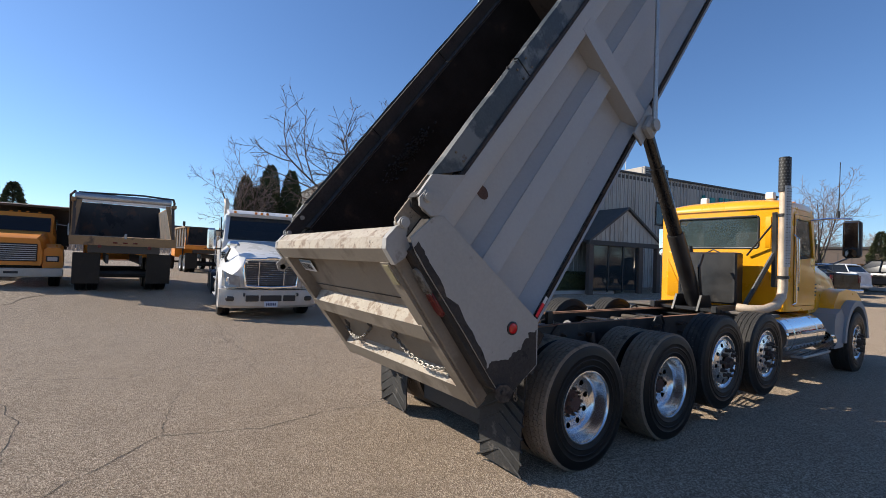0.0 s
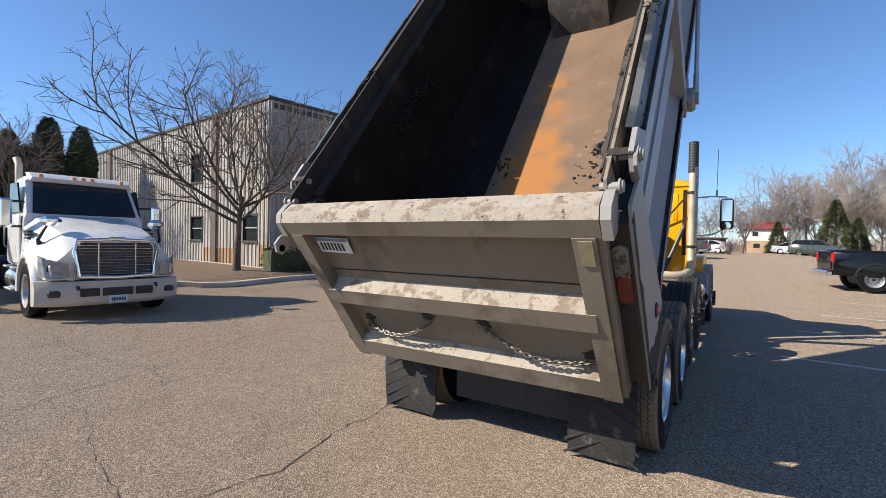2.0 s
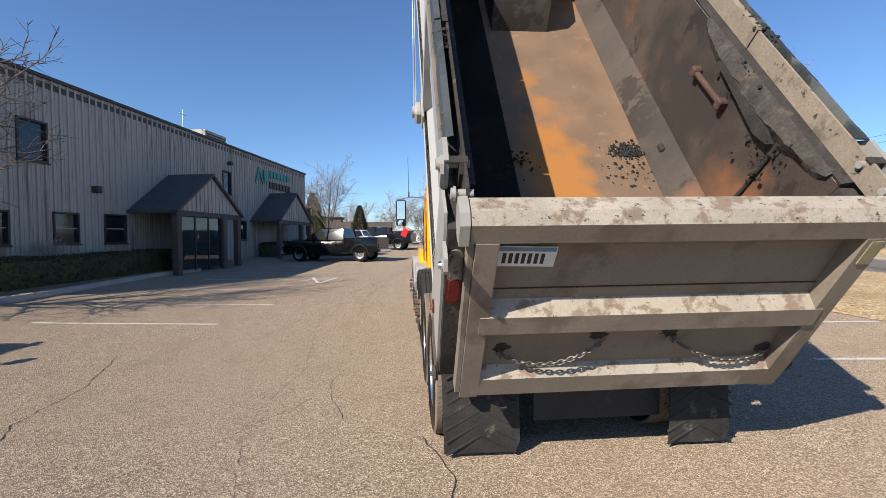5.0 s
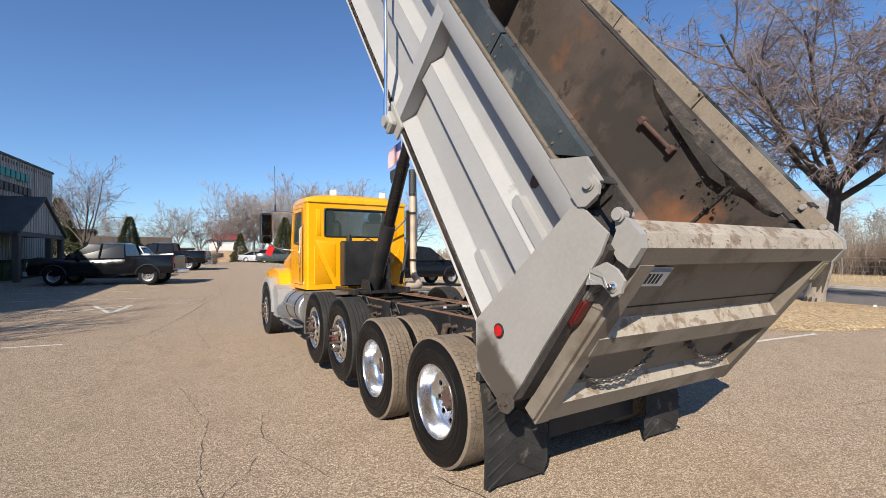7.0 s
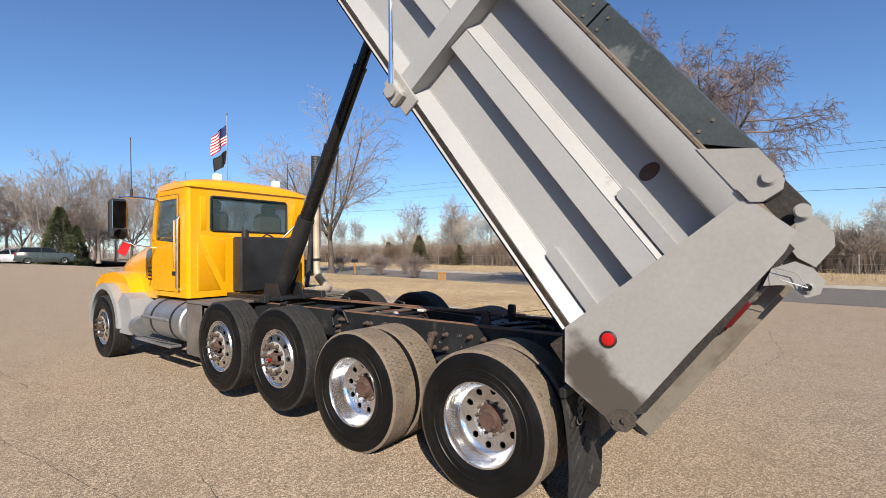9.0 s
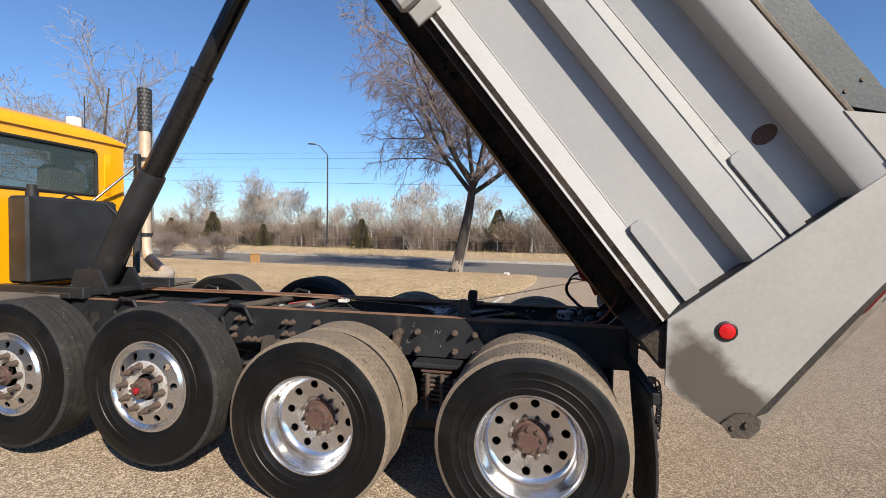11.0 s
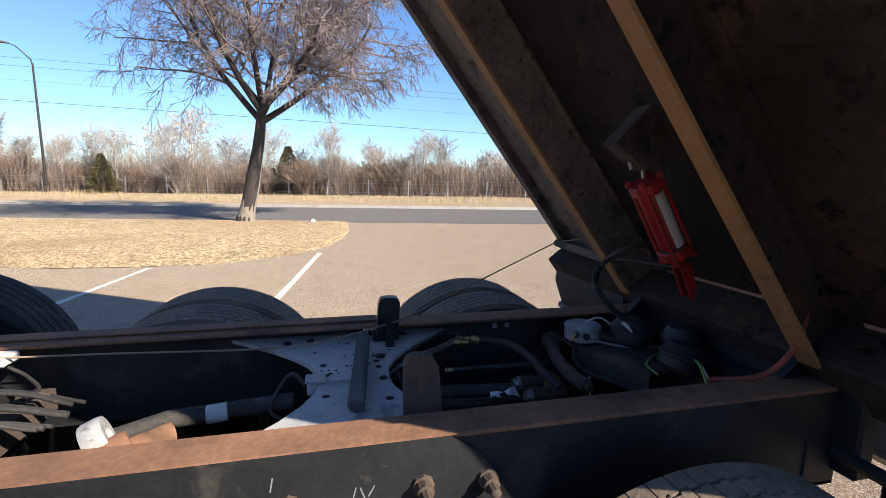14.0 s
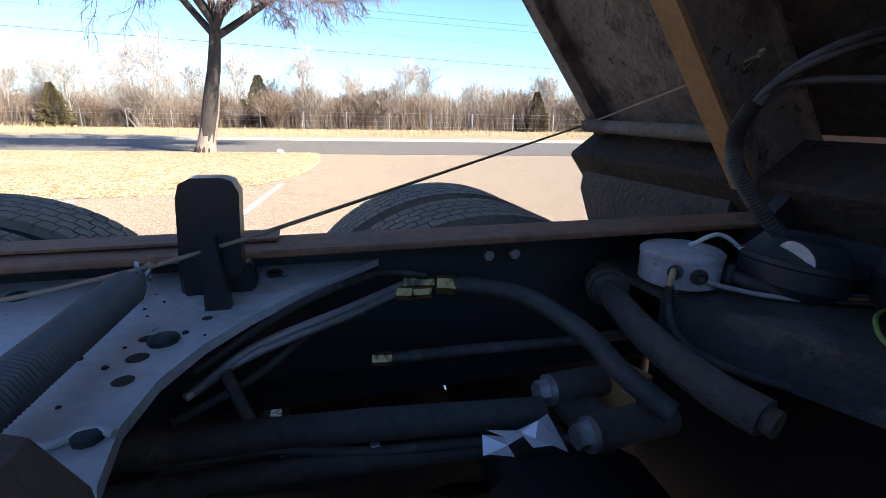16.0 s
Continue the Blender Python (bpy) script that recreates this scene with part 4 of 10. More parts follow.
# ---- raised bed: local x across, y along the floor towards the front, z up from the floor ----
BED = pose(0, -0.65, 1.24, 52.8, 0, 0)
LEN = 4.55
PROFILE = [(1.22, -0.025), (1.085, 0.135), (1.08, 0.455), (1.17, 0.485), (1.155, 0.65), (1.08, 0.737), (1.08, 0.985), (1.21, 1.005), (1.22, 1.02), (1.22, 1.16)]
g = G()
g.box((-1.21, -0.02, -0.01), (1.21, LEN, 0.02), 0.0)
bed = part("dump_bed", g, BEDUNDER, truck, "light grey steel dump bed, rusty inside", BED)
for side in (-1, 1):
    g = G()
    outline = [(side * x, z) for x, z in PROFILE] + [(side * 1.05, 1.16), (side * 1.05, 0.02), (side * 1.2, 0.02), (side * 1.2, -0.025)]
    g.prism(outline, 0.0, LEN, 'y')
    g.slot = 0
    wall = part("side_wall", g, BEDGREY, bed, "ribbed light grey side wall", fix=True)
    # inner lining and sloped floor corner
    g = G()
    g.prism([(side * 1.046, 0.27), (side * 1.046, 1.16), (side * 1.0495, 1.16), (side * 1.0495, 0.27)], -0.02, LEN, 'y')
    # the left wall gets the near-black copy with shade in its colour
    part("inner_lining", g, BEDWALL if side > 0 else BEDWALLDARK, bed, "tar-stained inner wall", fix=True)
    g = G()
    g.prism([(side * 0.85, 0.024), (side * 0.86, 0.044), (side * 1.045, 0.27), (side * 1.049, 0.26), (side * 1.049, 0.024)], -0.02, LEN, 'y')
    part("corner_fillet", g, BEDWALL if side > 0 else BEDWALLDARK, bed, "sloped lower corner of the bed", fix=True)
    # stake across the ribs
    g = G()
    g.prism([(2.10, 0.02), (2.10, 1.06), (2.27, 1.06), (2.27, 0.02)], side * 1.05, side * 1.222, 'x')
    part("side_stake", g, BEDGREY, bed, "grey cross stake", fix=True)
    # short box ribs
    for z, xx in ((0.170, 1.130), (0.732, 1.145)) if side < 0 else ():
        g = G()
        g.prism([(-0.03, z - 0.040), (0.44, z - 0.040), (0.462, z - 0.022), (0.462, z + 0.026), (0.445, z + 0.042), (-0.03, z + 0.042)], side * 1.05, side * xx, 'x')
        part("box_rib", g, BEDGREY, bed, "short grey box rib", fix=True)
    # top rim and black sideboards with a joint
    g = G()
    g.box((side * 1.163, -0.02, 1.16), (side * 1.224, LEN, 1.19), 0.008)
    part("top_rim", g, BEDRIM if side < 0 else TAR, bed, "dirty top rim")
    g = G()
    g.prism([(side * 1.052, 1.161), (side * 1.046, 1.18), (side * 1.11, 1.196), (side * 1.161, 1.196), (side * 1.161, 1.161)], -0.02, LEN, 'y')
    part("rim_ledge", g, TAR, bed, "tarry inner ledge below the sideboard", fix=True)
    for y0, y1, top in ((0.355, 1.33, 1.345), (1.345, 2.75, 1.35), (2.765, LEN, 1.35)):
        g = G()
        n = 26
        vs = []
        for i in range(n + 1):
            y = y0 + (y1 - y0) * i / n
            w = 0.008 * noise.noise((y * 3.1, side, 0)) + 0.006 * noise.noise((y * 11, side, 4))
            u = y - (0.19 * (1 - i / n) if y0 < 0.4 else 0)
            vs += [(side * 1.205, y, 1.19), (side * 1.205, u, top + w), (side * 1.165, u, top + w + 0.01), (side * 1.165, y, 1.19)]
        fs = []
        for i in range(n):
            for k in range(4):
                a, b = i * 4 + k, i * 4 + (k + 1) % 4
                fs.append((a, b, b + 4, a + 4))
        fs += [(3, 2, 1, 0), (n * 4, n * 4 + 1, n * 4 + 2, n * 4 + 3)]
        g.add(vs, fs)
        sb = part("sideboard", g, BOARD, bed, "black sideboard with a ragged tarred edge", fix=True)
        g = G()
        first = 0.56 if y0 < 0.4 else 0.0
        g.prism([(y0 - first, 1.197), (y0 - first, top - 0.05), (y0 - 0.95 * first, top - 0.012), (y1, top - 0.008), (y1, 1.197)], side * (1.128 if first else 1.162), side * 1.112, 'x')
        # left linings near-black, right ones tan
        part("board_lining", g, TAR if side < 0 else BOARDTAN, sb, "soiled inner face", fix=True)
        for yy in (y0 + 0.06, y1 - 0.06):
            for zz in (1.22, 1.30):
                g = G()
                g.tube([(side * 1.205, yy, zz), (side * 1.211, yy, zz)], 0.009, 8)
                part("carriage_bolt", g, BEDRIM, sb)
    # weld beads along the folds, a little wavy
    for x, z in ((1.082, 0.983), (1.156, 0.651), (1.0815, 0.738), (1.0815, 0.453), (1.086, 0.136)):
        g = G()
        g.tube([(side * x + 0.0008 * noise.noise((k * 0.7, z * 9, side)), LEN * k / 60, z + 0.0015 * noise.noise((k * 0.9, z * 7, 2))) for k in range(61)], 0.0045, 6)
        part("weld_seam", g, BEDGREY, wall)
    # marker-lamp hole with its rusty cup
    g = G()
    pts = [(0.452 + 0.044 * math.cos(a), 0.906 + 0.060 * math.sin(a) * (1.12 if math.sin(a) > 0 else 1)) for a in frange(0, 2 * math.pi, 20)[:-1]]
    slope = [(side * 1.0835, p[0], p[1]) for p in pts]
    g.add(slope, [tuple(range(20))])
    part("lamp_cutout", g, HUBRUST, bed, "empty rusty lamp opening", fix=True)
    # rear corner plate
    g = G()
    plate = [(0.0, 0.0), (0.02, 1.12), (-0.02, 1.17), (-0.24, 1.215), (-0.29, 1.12), (-0.325, 1.0), (-0.455, 0.50), (-0.55, 0.17), (-0.615, -0.07), (-0.50, -0.12), (-0.256, -0.20)]
    g.prism(plate, side * 1.215, side * 1.232, 'x')
    post = part("corner_plate", g, POSTGREY if side > 0 else POSTSCUFF, bed, "light grey rear corner plate", fix=True)
    if side > 0:
        g = G()
        ragged = [(-0.26, -0.19)]
        for (ya, za), (yb, zb) in zip([(-0.06, -0.03), (-0.13, 0.015), (-0.26, 0.02), (-0.38, 0.08), (-0.47, 0.19)], [(-0.13, 0.015), (-0.26, 0.02), (-0.38, 0.08), (-0.47, 0.19), (-0.545, 0.20)]):
            for i in range(7):
                f = i / 7
                q = (ya + (yb - ya) * f, za + (zb - za) * f)
                ragged.append((q[0], q[1] + 0.03 * noise.noise((q[0] * 30, side * 3, 0)) + 0.018 * noise.noise((q[0] * 90, side, 2))))
        ragged += [(-0.545, 0.20), (-0.615, -0.07), (-0.50, -0.12)]
        g.prism(ragged, side * 1.230, side * 1.2335, 'x')
        part("tar_scuff", g, TAR, post, "black tarred and scraped lower corner", fix=True)
        g = G()
        edge = [(-0.275, 1.16), (-0.325, 1.0), (-0.455, 0.50), (-0.545, 0.19)]
        inner = []
        for (ya, za), (yb, zb) in zip(edge, edge[1:]):
            for i in range(9):
                f = i / 9
                q = (ya + (yb - ya) * f, za + (zb - za) * f)
                inner.append((q[0] + 0.05 + 0.035 * noise.noise((q[1] * 7, 3, 0)) + 0.02 * noise.noise((q[1] * 25, 5, 0)), q[1]))
        g.prism(edge + inner[::-1], 1.230, 1.2333, 'x')
        part("tar_edge", g, TAR, post, "black tar smeared along the plate edge", fix=True)
    g = G()
    g.prism([(0.02, 1.15), (0.35, 1.155), (0.255, 1.25), (0.165, 1.345), (0.0, 1.34), (-0.05, 1.25), (-0.04, 1.17)], side * 1.20, side * 1.226, 'x')
    part("top_gusset", g, POSTGREY, bed, "grey top corner gusset", fix=True)
    # rear post behind the plate, carrying the lamps
    g = G()
    g.prism([(0.0, 0.02), (0.0, 1.15), (-0.30, 1.16), (-0.35, 1.0), (-0.49, 0.52), (-0.61, 0.10), (-0.58, -0.06), (-0.25, -0.15)], side * 1.05, side * 1.213, 'x')
    part("rear_post", g, TAR, bed, "tarred rear post", fix=True)
    d = Vector((0, 0.283, 0.959))
    for (yy, zz), mt, nm, lab in (((-0.378, 0.94), LAMPDIM, "reversing_lamp", "oval clear reversing lamp"), ((-0.422, 0.785), DARKRED, "tail_lamp", "oval dark red tail lamp")):
        g = G()
        c = Vector((side * 1.165, yy, zz))
        loop = []
        for k in range(24):
            a = 2 * math.pi * k / 24
            off = 0.055 * (1 if math.sin(a) > 0 else -1)
            loop.append((0.032 * math.cos(a), 0.032 * math.sin(a) + off))
        rings = [[tuple(c + Vector((u * s, 0, 0)) + d * (v * s) + Vector((0, -0.959, 0.283)) * o) for u, v in loop] for s, o in ((1.25, -0.03), (1.25, 0.004), (1.0, 0.004), (0.9, 0.012))]
        g.loft(rings)
        part(nm, g, [mt], bed, lab, fix=True)
    # round red side reflector
    g = G()
    g.lathe([(0.048, 0), (0.048, 0.008), (0.040, 0.012), (0.038, 0.008)], 24, Matrix.Translation((side * 1.232, -0.19, 0.18)) @ Matrix.Rotation(radians(90 * side), 4, 'Y'))
    rf = part("marker_lamp", g, DARKPLASTIC, bed, "round red side marker lamp")
    g = G()
    g.lathe([(0.038, 0.006), (0.036, 0.014), (0.02, 0.018), (0.0001, 0.019)], 24, Matrix.Translation((side * 1.232, -0.19, 0.18)) @ Matrix.Rotation(radians(90 * side), 4, 'Y'))
    part("lens", g, REDLENS, rf)
    # upper hinge: two cheek plates and pins
    for x in (1.13, 1.225):
        g = G()
        g.prism([(0.069, 1.16), (0.074, 1.295), (0.049, 1.327), (-0.021, 1.33), (-0.056, 1.295), (-0.051, 1.20), (-0.016, 1.16)], side * x, side * (x + 0.018), 'x')
        part("hinge_cheek", g, POSTGREY if x > 1.2 else TAR, bed, "soiled grey hinge cheek", fix=True)
    for yy, zz in ((0.024, 1.288), (-0.181, 1.288)):
        g = G()
        end = 1.256 if yy > -0.1 else 1.192
        g.tube([(side * 1.09, yy, zz), (side * end, yy, zz)], 0.022, 14)
        g.tube([(side * (end - 0.004), yy, zz), (side * (end + 0.008), yy, zz)], 0.029, 14)
        g.tube([(side * (end - 0.014), yy, zz), (side * (end - 0.004), yy, zz)], 0.037, 14)
        part("hinge_pin", g, POSTGREY, bed, "heavy hinge pin")
    g = G()
    g.box((side * 1.10, -0.015, 1.327), (side * 1.225, 0.035, 1.337), 0.003)
    part("hinge_strap", g, TAR, bed, "dirty hinge strap")
    # latch hooks at the bottom
    g = G()
    g.prism([(-0.53, -0.10), (-0.525, -0.02), (-0.56, 0.04), (-0.605, 0.055), (-0.64, 0.02), (-0.65, -0.04), (-0.61, -0.10)], side * 1.236, side * 1.252, 'x')
    g.tube([(side * 1.236, -0.59, -0.01), (side * 1.268, -0.59, -0.01)], 0.016, 10)
    g.tube([(side * 1.236, -0.57, -0.07), (side * 1.262, -0.57, -0.07)], 0.012, 8)
    part("latch_hook", g, UNDERBED, bed, "rusty tailgate latch hook", fix=True)
    # reflective tape
    for i in range(3 if side > 0 else 0):
        g = G()
        g.box((side * 1.2205, 0.02 + i * 0.06, 0.005), (side * 1.214, 0.078 + i * 0.06, 0.03))
        part("tape_patch", g, TAG if i < 2 else LABELWHITE, bed)
    # long sills: channel webs with rust-orange bottom flanges, and the bed's bottom side rail
    lo, hi = (0.405, 0.468) if side > 0 else (0.360, 0.420)
    g = G()
    g.box((side * lo, -0.05, -0.168), (side * (lo + 0.012), LEN, -0.01))
    g.box((side * (lo - 0.03), -0.05, -0.02), (side * (hi + 0.01), LEN, -0.011))
    # left sill and rail are shade-dark copies; the right ones show caked dirt
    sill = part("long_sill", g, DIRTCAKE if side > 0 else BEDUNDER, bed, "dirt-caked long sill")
    g = G()
    g.box((side * lo, -0.05, -0.180), (side * hi, LEN, -0.168))
    part("sill_flange", g, SILLRUST, sill, "rust-orange sill flange")
    g = G()
    g.box((side * 1.09, -0.02, -0.066), (side * 1.16, LEN, -0.0105), 0.004)
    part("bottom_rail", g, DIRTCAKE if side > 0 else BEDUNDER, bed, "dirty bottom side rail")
    if side > 0:
        g = G()
        nx, ny = 14, 60
        vs = [(0.482 + 0.602 * i / nx, -0.02 + (LEN - 0.1) * j / ny, -0.022 + 0.010 * noise.noise((i * 0.5, j * 0.5, 0)) + 0.006 * noise.noise((i * 1.7, j * 1.7, 3))) for j in range(ny + 1) for i in range(nx + 1)]
        vs += [(x, y, -0.0108) for x, y, z in vs]
        o = (nx + 1) * (ny + 1)
        fs = [(j * (nx + 1) + i, (j + 1) * (nx + 1) + i, (j + 1) * (nx + 1) + i + 1, j * (nx + 1) + i + 1) for j in range(ny) for i in range(nx)]
        edge = list(range(nx + 1)) + [(j + 1) * (nx + 1) + nx for j in range(ny)] + [ny * (nx + 1) + i for i in range(nx - 1, -1, -1)] + [j * (nx + 1) for j in range(ny - 1, 0, -1)]
        fs += [(a, b, b + o, a + o) for a, b in zip(edge, edge[1:] + edge[:1])]
        g.add(vs, fs)
        part("caked_dirt", g, DIRTCAKE, bed, "dry dirt caked under the bed floor", smooth=60, fix=True)
    # guard and stub pipe at the outer rear of the underside
    if side > 0:
        g = G()
        g.tube([(0.47, 0.04, -0.10), (1.14, 0.04, -0.085)], 0.022, 12)
        part("cross_pipe", g, DIRTCAKE, bed, "dirty stub pipe")
        g = G()
        g.prism([(-0.30, -0.26), (-0.15, -0.215), (-0.06, -0.13), (-0.03, -0.05), (-0.06, -0.03), (-0.12, -0.02)], 0.50, 1.16, 'x')
        part("rear_skirt", g, UNDERBED, bed, "dirt-caked rear skirt", fix=True)
# bolster in the shade-dark colour, covering the gate's brighter back
part("rear_bolster", G().box((-1.20, -0.20, -0.17), (1.20, -0.025, -0.012), 0.01), BEDUNDER, bed, "dark stained rear bolster under the bed")
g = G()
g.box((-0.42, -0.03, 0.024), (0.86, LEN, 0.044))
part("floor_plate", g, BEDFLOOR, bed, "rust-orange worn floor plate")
# strip beside the left wall: tar, with the wall's shade painted in
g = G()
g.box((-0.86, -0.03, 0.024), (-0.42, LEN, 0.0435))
part("floor_plate", g, BEDWALLDARK, bed, "tarry floor plate darkened for shade")
g = G()
g.box((-1.2, LEN, 0.0), (1.2, LEN + 0.05, 1.55), 0.01)
part("headboard", g, BEDWALL, bed, "dark front board")
g = G()
g.prism([(3.62, 0.04), (3.75, 0.42), (3.95, 0.60), (4.5, 0.7), (4.5, 0.04)], -0.34, 0.34, 'x')
part("cylinder_housing", g, BEDWALL, bed, "boxed cylinder housing inside the bed", fix=True)
# things welded inside: guide bar, blocks
g = G()
g.tube([(1.035, 0.49, 1.13), (1.03, 0.475, 0.86), (1.03, 0.468, 0.60), (0.99, 0.46, 0.30)], 0.015, 10)
part("spreader_bar", g, TAR, bed, "tarry steel bar against the wall")
g = G()
g.tube([(1.005, 1.59, 0.843), (1.005, 1.13, 0.867)], 0.024, 12)
for q in ((1.59, 0.843), (1.13, 0.867)):
    g.box((1.046, q[0] - 0.035, q[1] - 0.04), (0.972, q[0] + 0.035, q[1] + 0.04), 0.012)
part("wall_bar", g, HUBRUST, bed, "rusty bar welded across two lugs on the wall")
part("wall_block", G().box((1.045, 1.37, 0.09), (0.94, 1.47, 0.19), 0.012), TAR, bed, "tarry welded block")


def clump(parent, center, size, count, seed, flat=(1, 1, 1)):
    rs = random.Random(seed)
    g = G()
    for i in range(count):
        c = Vector([center[k] + rs.gauss(0, size) * flat[k] for k in range(3)])
        r = 0.004 + 0.016 * rs.random() ** 2
        base = [Vector((math.cos(a), math.sin(a), 0)) for a in frange(0, 2 * math.pi, 6)[:-1]]
        vs = [c + Vector((0, 0, r * rs.uniform(0.6, 1)))]
        vs += [c + b * r * rs.uniform(0.6, 1.3) for b in base]
        vs += [c - Vector((0, 0, r * rs.uniform(0.5, 1)))]
        g.add(vs, [(0, 1 + k, 1 + (k + 1) % 6) for k in range(6)] + [(7, 1 + (k + 1) % 6, 1 + k) for k in range(6)])
    tagged(part("asphalt_clump", g, CLUMP, parent, smooth=20), "crumbs of black asphalt stuck to the steel", kind="stuff")


clump(bed, (0.70, 1.50, 0.052), 0.075, 420, 3, (1.1, 0.8, 0.08))
clump(bed, (0.62, 1.15, 0.05), 0.12, 60, 4, (1.2, 1.2, 0.06))
clump(bed, (1.03, 1.1, 1.08), 0.05, 380, 6, (0.15, 2.4, 0.9))
clump(bed, (-0.35, 1.35, 0.06), 0.10, 70, 7, (0.9, 1.0, 0.1))
clump(bed, (-1.03, 1.45, 0.86), 0.05, 420, 8, (0.25, 4.0, 0.9))
clump(bed, (-1.16, 1.15, 1.33), 0.03, 60, 9, (0.6, 4.0, 0.5))
clump(bed, (1.16, 1.35, 1.33), 0.03, 90, 10, (0.6, 5.0, 0.6))
clump(bed, (1.0, 0.5, 0.9), 0.05, 60, 11, (0.2, 2.0, 2.0))

# tarp arms on their side brackets
for side in (-1, 1):
    g = G()
    g.box((side * 1.222, 2.08, -0.13), (side * 1.30, 2.27, 0.02), 0.02)
    g.box((side * 1.21, 1.98, -0.10), (side * 1.235, 2.36, 0.06), 0.006)
    g.tube([(side * 1.22, 2.18, -0.05), (side * 1.325, 2.18, -0.05)], 0.055, 16)
    br = part("arm_bracket", g, POSTGREY, bed, "grey tarp arm bracket", fix=False)
    g = G()
    up = Vector((0, math.sin(radians(52.8)), math.cos(radians(52.8))))
    p0 = Vector((side * 1.30, 2.18, -0.05))
    g.tube([p0, p0 + up * 0.22], 0.024, 12)
    g.tube([p0 + up * 0.22, p0 + up * 2.3], 0.019, 12)
    part("tarp_arm", g, CHROME if side < 0 else STEEL, bed, "upright bare metal tarp arm")

# ---- tailgate: local z up the gate, y towards the bed ----
# caked black dirt along the top of the right wall, and the tarry channel that stands off it
g = G()
n = 46
vs = []
for i in range(n + 1):
    y = 0.06 + 1.75 * i / n
    f = math.sin(math.pi * i / n) ** 0.6
    d = (0.02 + 0.05 * f) * (1 + 0.5 * noise.noise((y * 9, 1, 0))) + 0.012 * noise.noise((y * 31, 2, 0))
    hgt = (0.05 + 0.17 * f) * (1 + 0.35 * noise.noise((y * 5, 3, 0)))
    vs += [(1.0458, y, 1.185), (1.046 - d * 0.35, y, 1.187 - 0.1 * hgt), (1.046 - d, y, 1.18 - 0.45 * hgt), (1.046 - d * 0.4, y, 1.18 - 0.8 * hgt), (1.0458, y, 1.18 - hgt)]
g.add(vs, [(i * 5 + k, i * 5 + k + 1, i * 5 + k + 6, i * 5 + k + 5) for i in range(n) for k in range(4)] + [(4, 3, 2, 1, 0), tuple(n * 5 + k for k in range(5))])
part("tar_cake", g, CAKE, bed, "black dirt caked along the wall", smooth=50, fix=True)
g = G()
g.prism([(0.52, 1.00), (0.60, 1.06), (1.34, 1.10), (1.38, 1.06), (0.66, 0.97)], 1.046, 0.975, 'x')
part("wall_channel", g, TAR, bed, "tarry wedge-shaped channel on the wall", fix=True)


GATE = BED @ pose(0, -0.659, -0.040, -16.44, 0, 0)
g = G()
g.box((-1.06, 0.0, 0.02), (1.06, 0.016, 1.36))
gate = part("tailgate", g, GATEGREY, truck, "dusty grey-tan steel tailgate", GATE)
def ledge(name, prof, x0, x1, mats, label, pick):
    gg = G()
    gg.prism(prof, x0, x1, 'x')
    ob = part(name, gg, mats, gate, label, fix=True)
    me = ob.data
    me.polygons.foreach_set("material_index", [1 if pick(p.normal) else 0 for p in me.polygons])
    return ob


# faces turned upward take the paler colour, sunlight painted in with the chips
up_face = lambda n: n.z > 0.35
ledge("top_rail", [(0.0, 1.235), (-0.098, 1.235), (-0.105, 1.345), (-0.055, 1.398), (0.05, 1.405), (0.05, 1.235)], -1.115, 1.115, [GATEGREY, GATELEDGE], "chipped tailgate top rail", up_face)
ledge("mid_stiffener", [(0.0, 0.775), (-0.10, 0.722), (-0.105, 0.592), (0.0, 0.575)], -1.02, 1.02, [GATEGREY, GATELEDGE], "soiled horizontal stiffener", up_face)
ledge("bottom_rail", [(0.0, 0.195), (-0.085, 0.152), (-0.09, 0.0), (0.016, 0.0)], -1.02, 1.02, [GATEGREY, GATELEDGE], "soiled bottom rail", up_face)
for side in (-1, 1):
    g = G()
    x0, x1 = 0.970, 1.085
    g.prism([(-0.103, 1.235), (0.0, 1.235), (0.0, -0.02), (-0.087, -0.02)], side * x0, side * x1, 'x')
    part("gate_post", g, GATEGREY, gate, "grey tailgate post", fix=True)
    g = G()
    g.box((side * 1.085, -0.075, 0.02), (side * 1.12, 0.016, 1.235), 0.004)
    part("gate_edge", g, GATEGREY, gate)
    # hinge ear towards the lower pin
    for x in (1.121,):
        g = G()
        g.prism([(-0.107, 1.228), (-0.106, 1.345), (-0.065, 1.395), (0.03, 1.415), (0.075, 1.405), (0.09, 1.365), (0.055, 1.33), (0.04, 1.25), (-0.03, 1.222)], side * x, side * (x + 0.05), 'x')
        part("hinge_ear", g, POSTGREY, gate, "rounded grey hinge ear", fix=True)
    # reflective tape on the post
    if side < 0:
        continue
    g = G()
    g.box((side * 1.0, -0.108, 1.07), (side * 1.07, -0.1005, 1.22))
    part("tape_patch", g, mat("faded yellow tape", (0.27, 0.24, 0.14), 0.7, var=0.25, fine=40), gate, "faded yellow reflective tape")
# latch arm on the left
g = G()
g.prism([(0.02, 1.125), (-0.03, 1.205), (-0.10, 1.218), (-0.165, 1.200), (-0.186, 1.14), (-0.158, 1.095), (-0.075, 1.105), (0.0, 1.04)], -1.245, -1.225, 'x')
g.tube([(-1.225, -0.133, 1.136), (-1.252, -0.133, 1.136)], 0.028, 16)
lt = part("latch_arm", g, POSTGREY, gate, "grey latch arm with a chrome pin", fix=True)
g = G()
g.tube([(-1.252, -0.133, 1.136), (-1.268, -0.133, 1.136)], [0.024, 0.017], 14)
part("pin", g, CHROME, lt)
g = G()
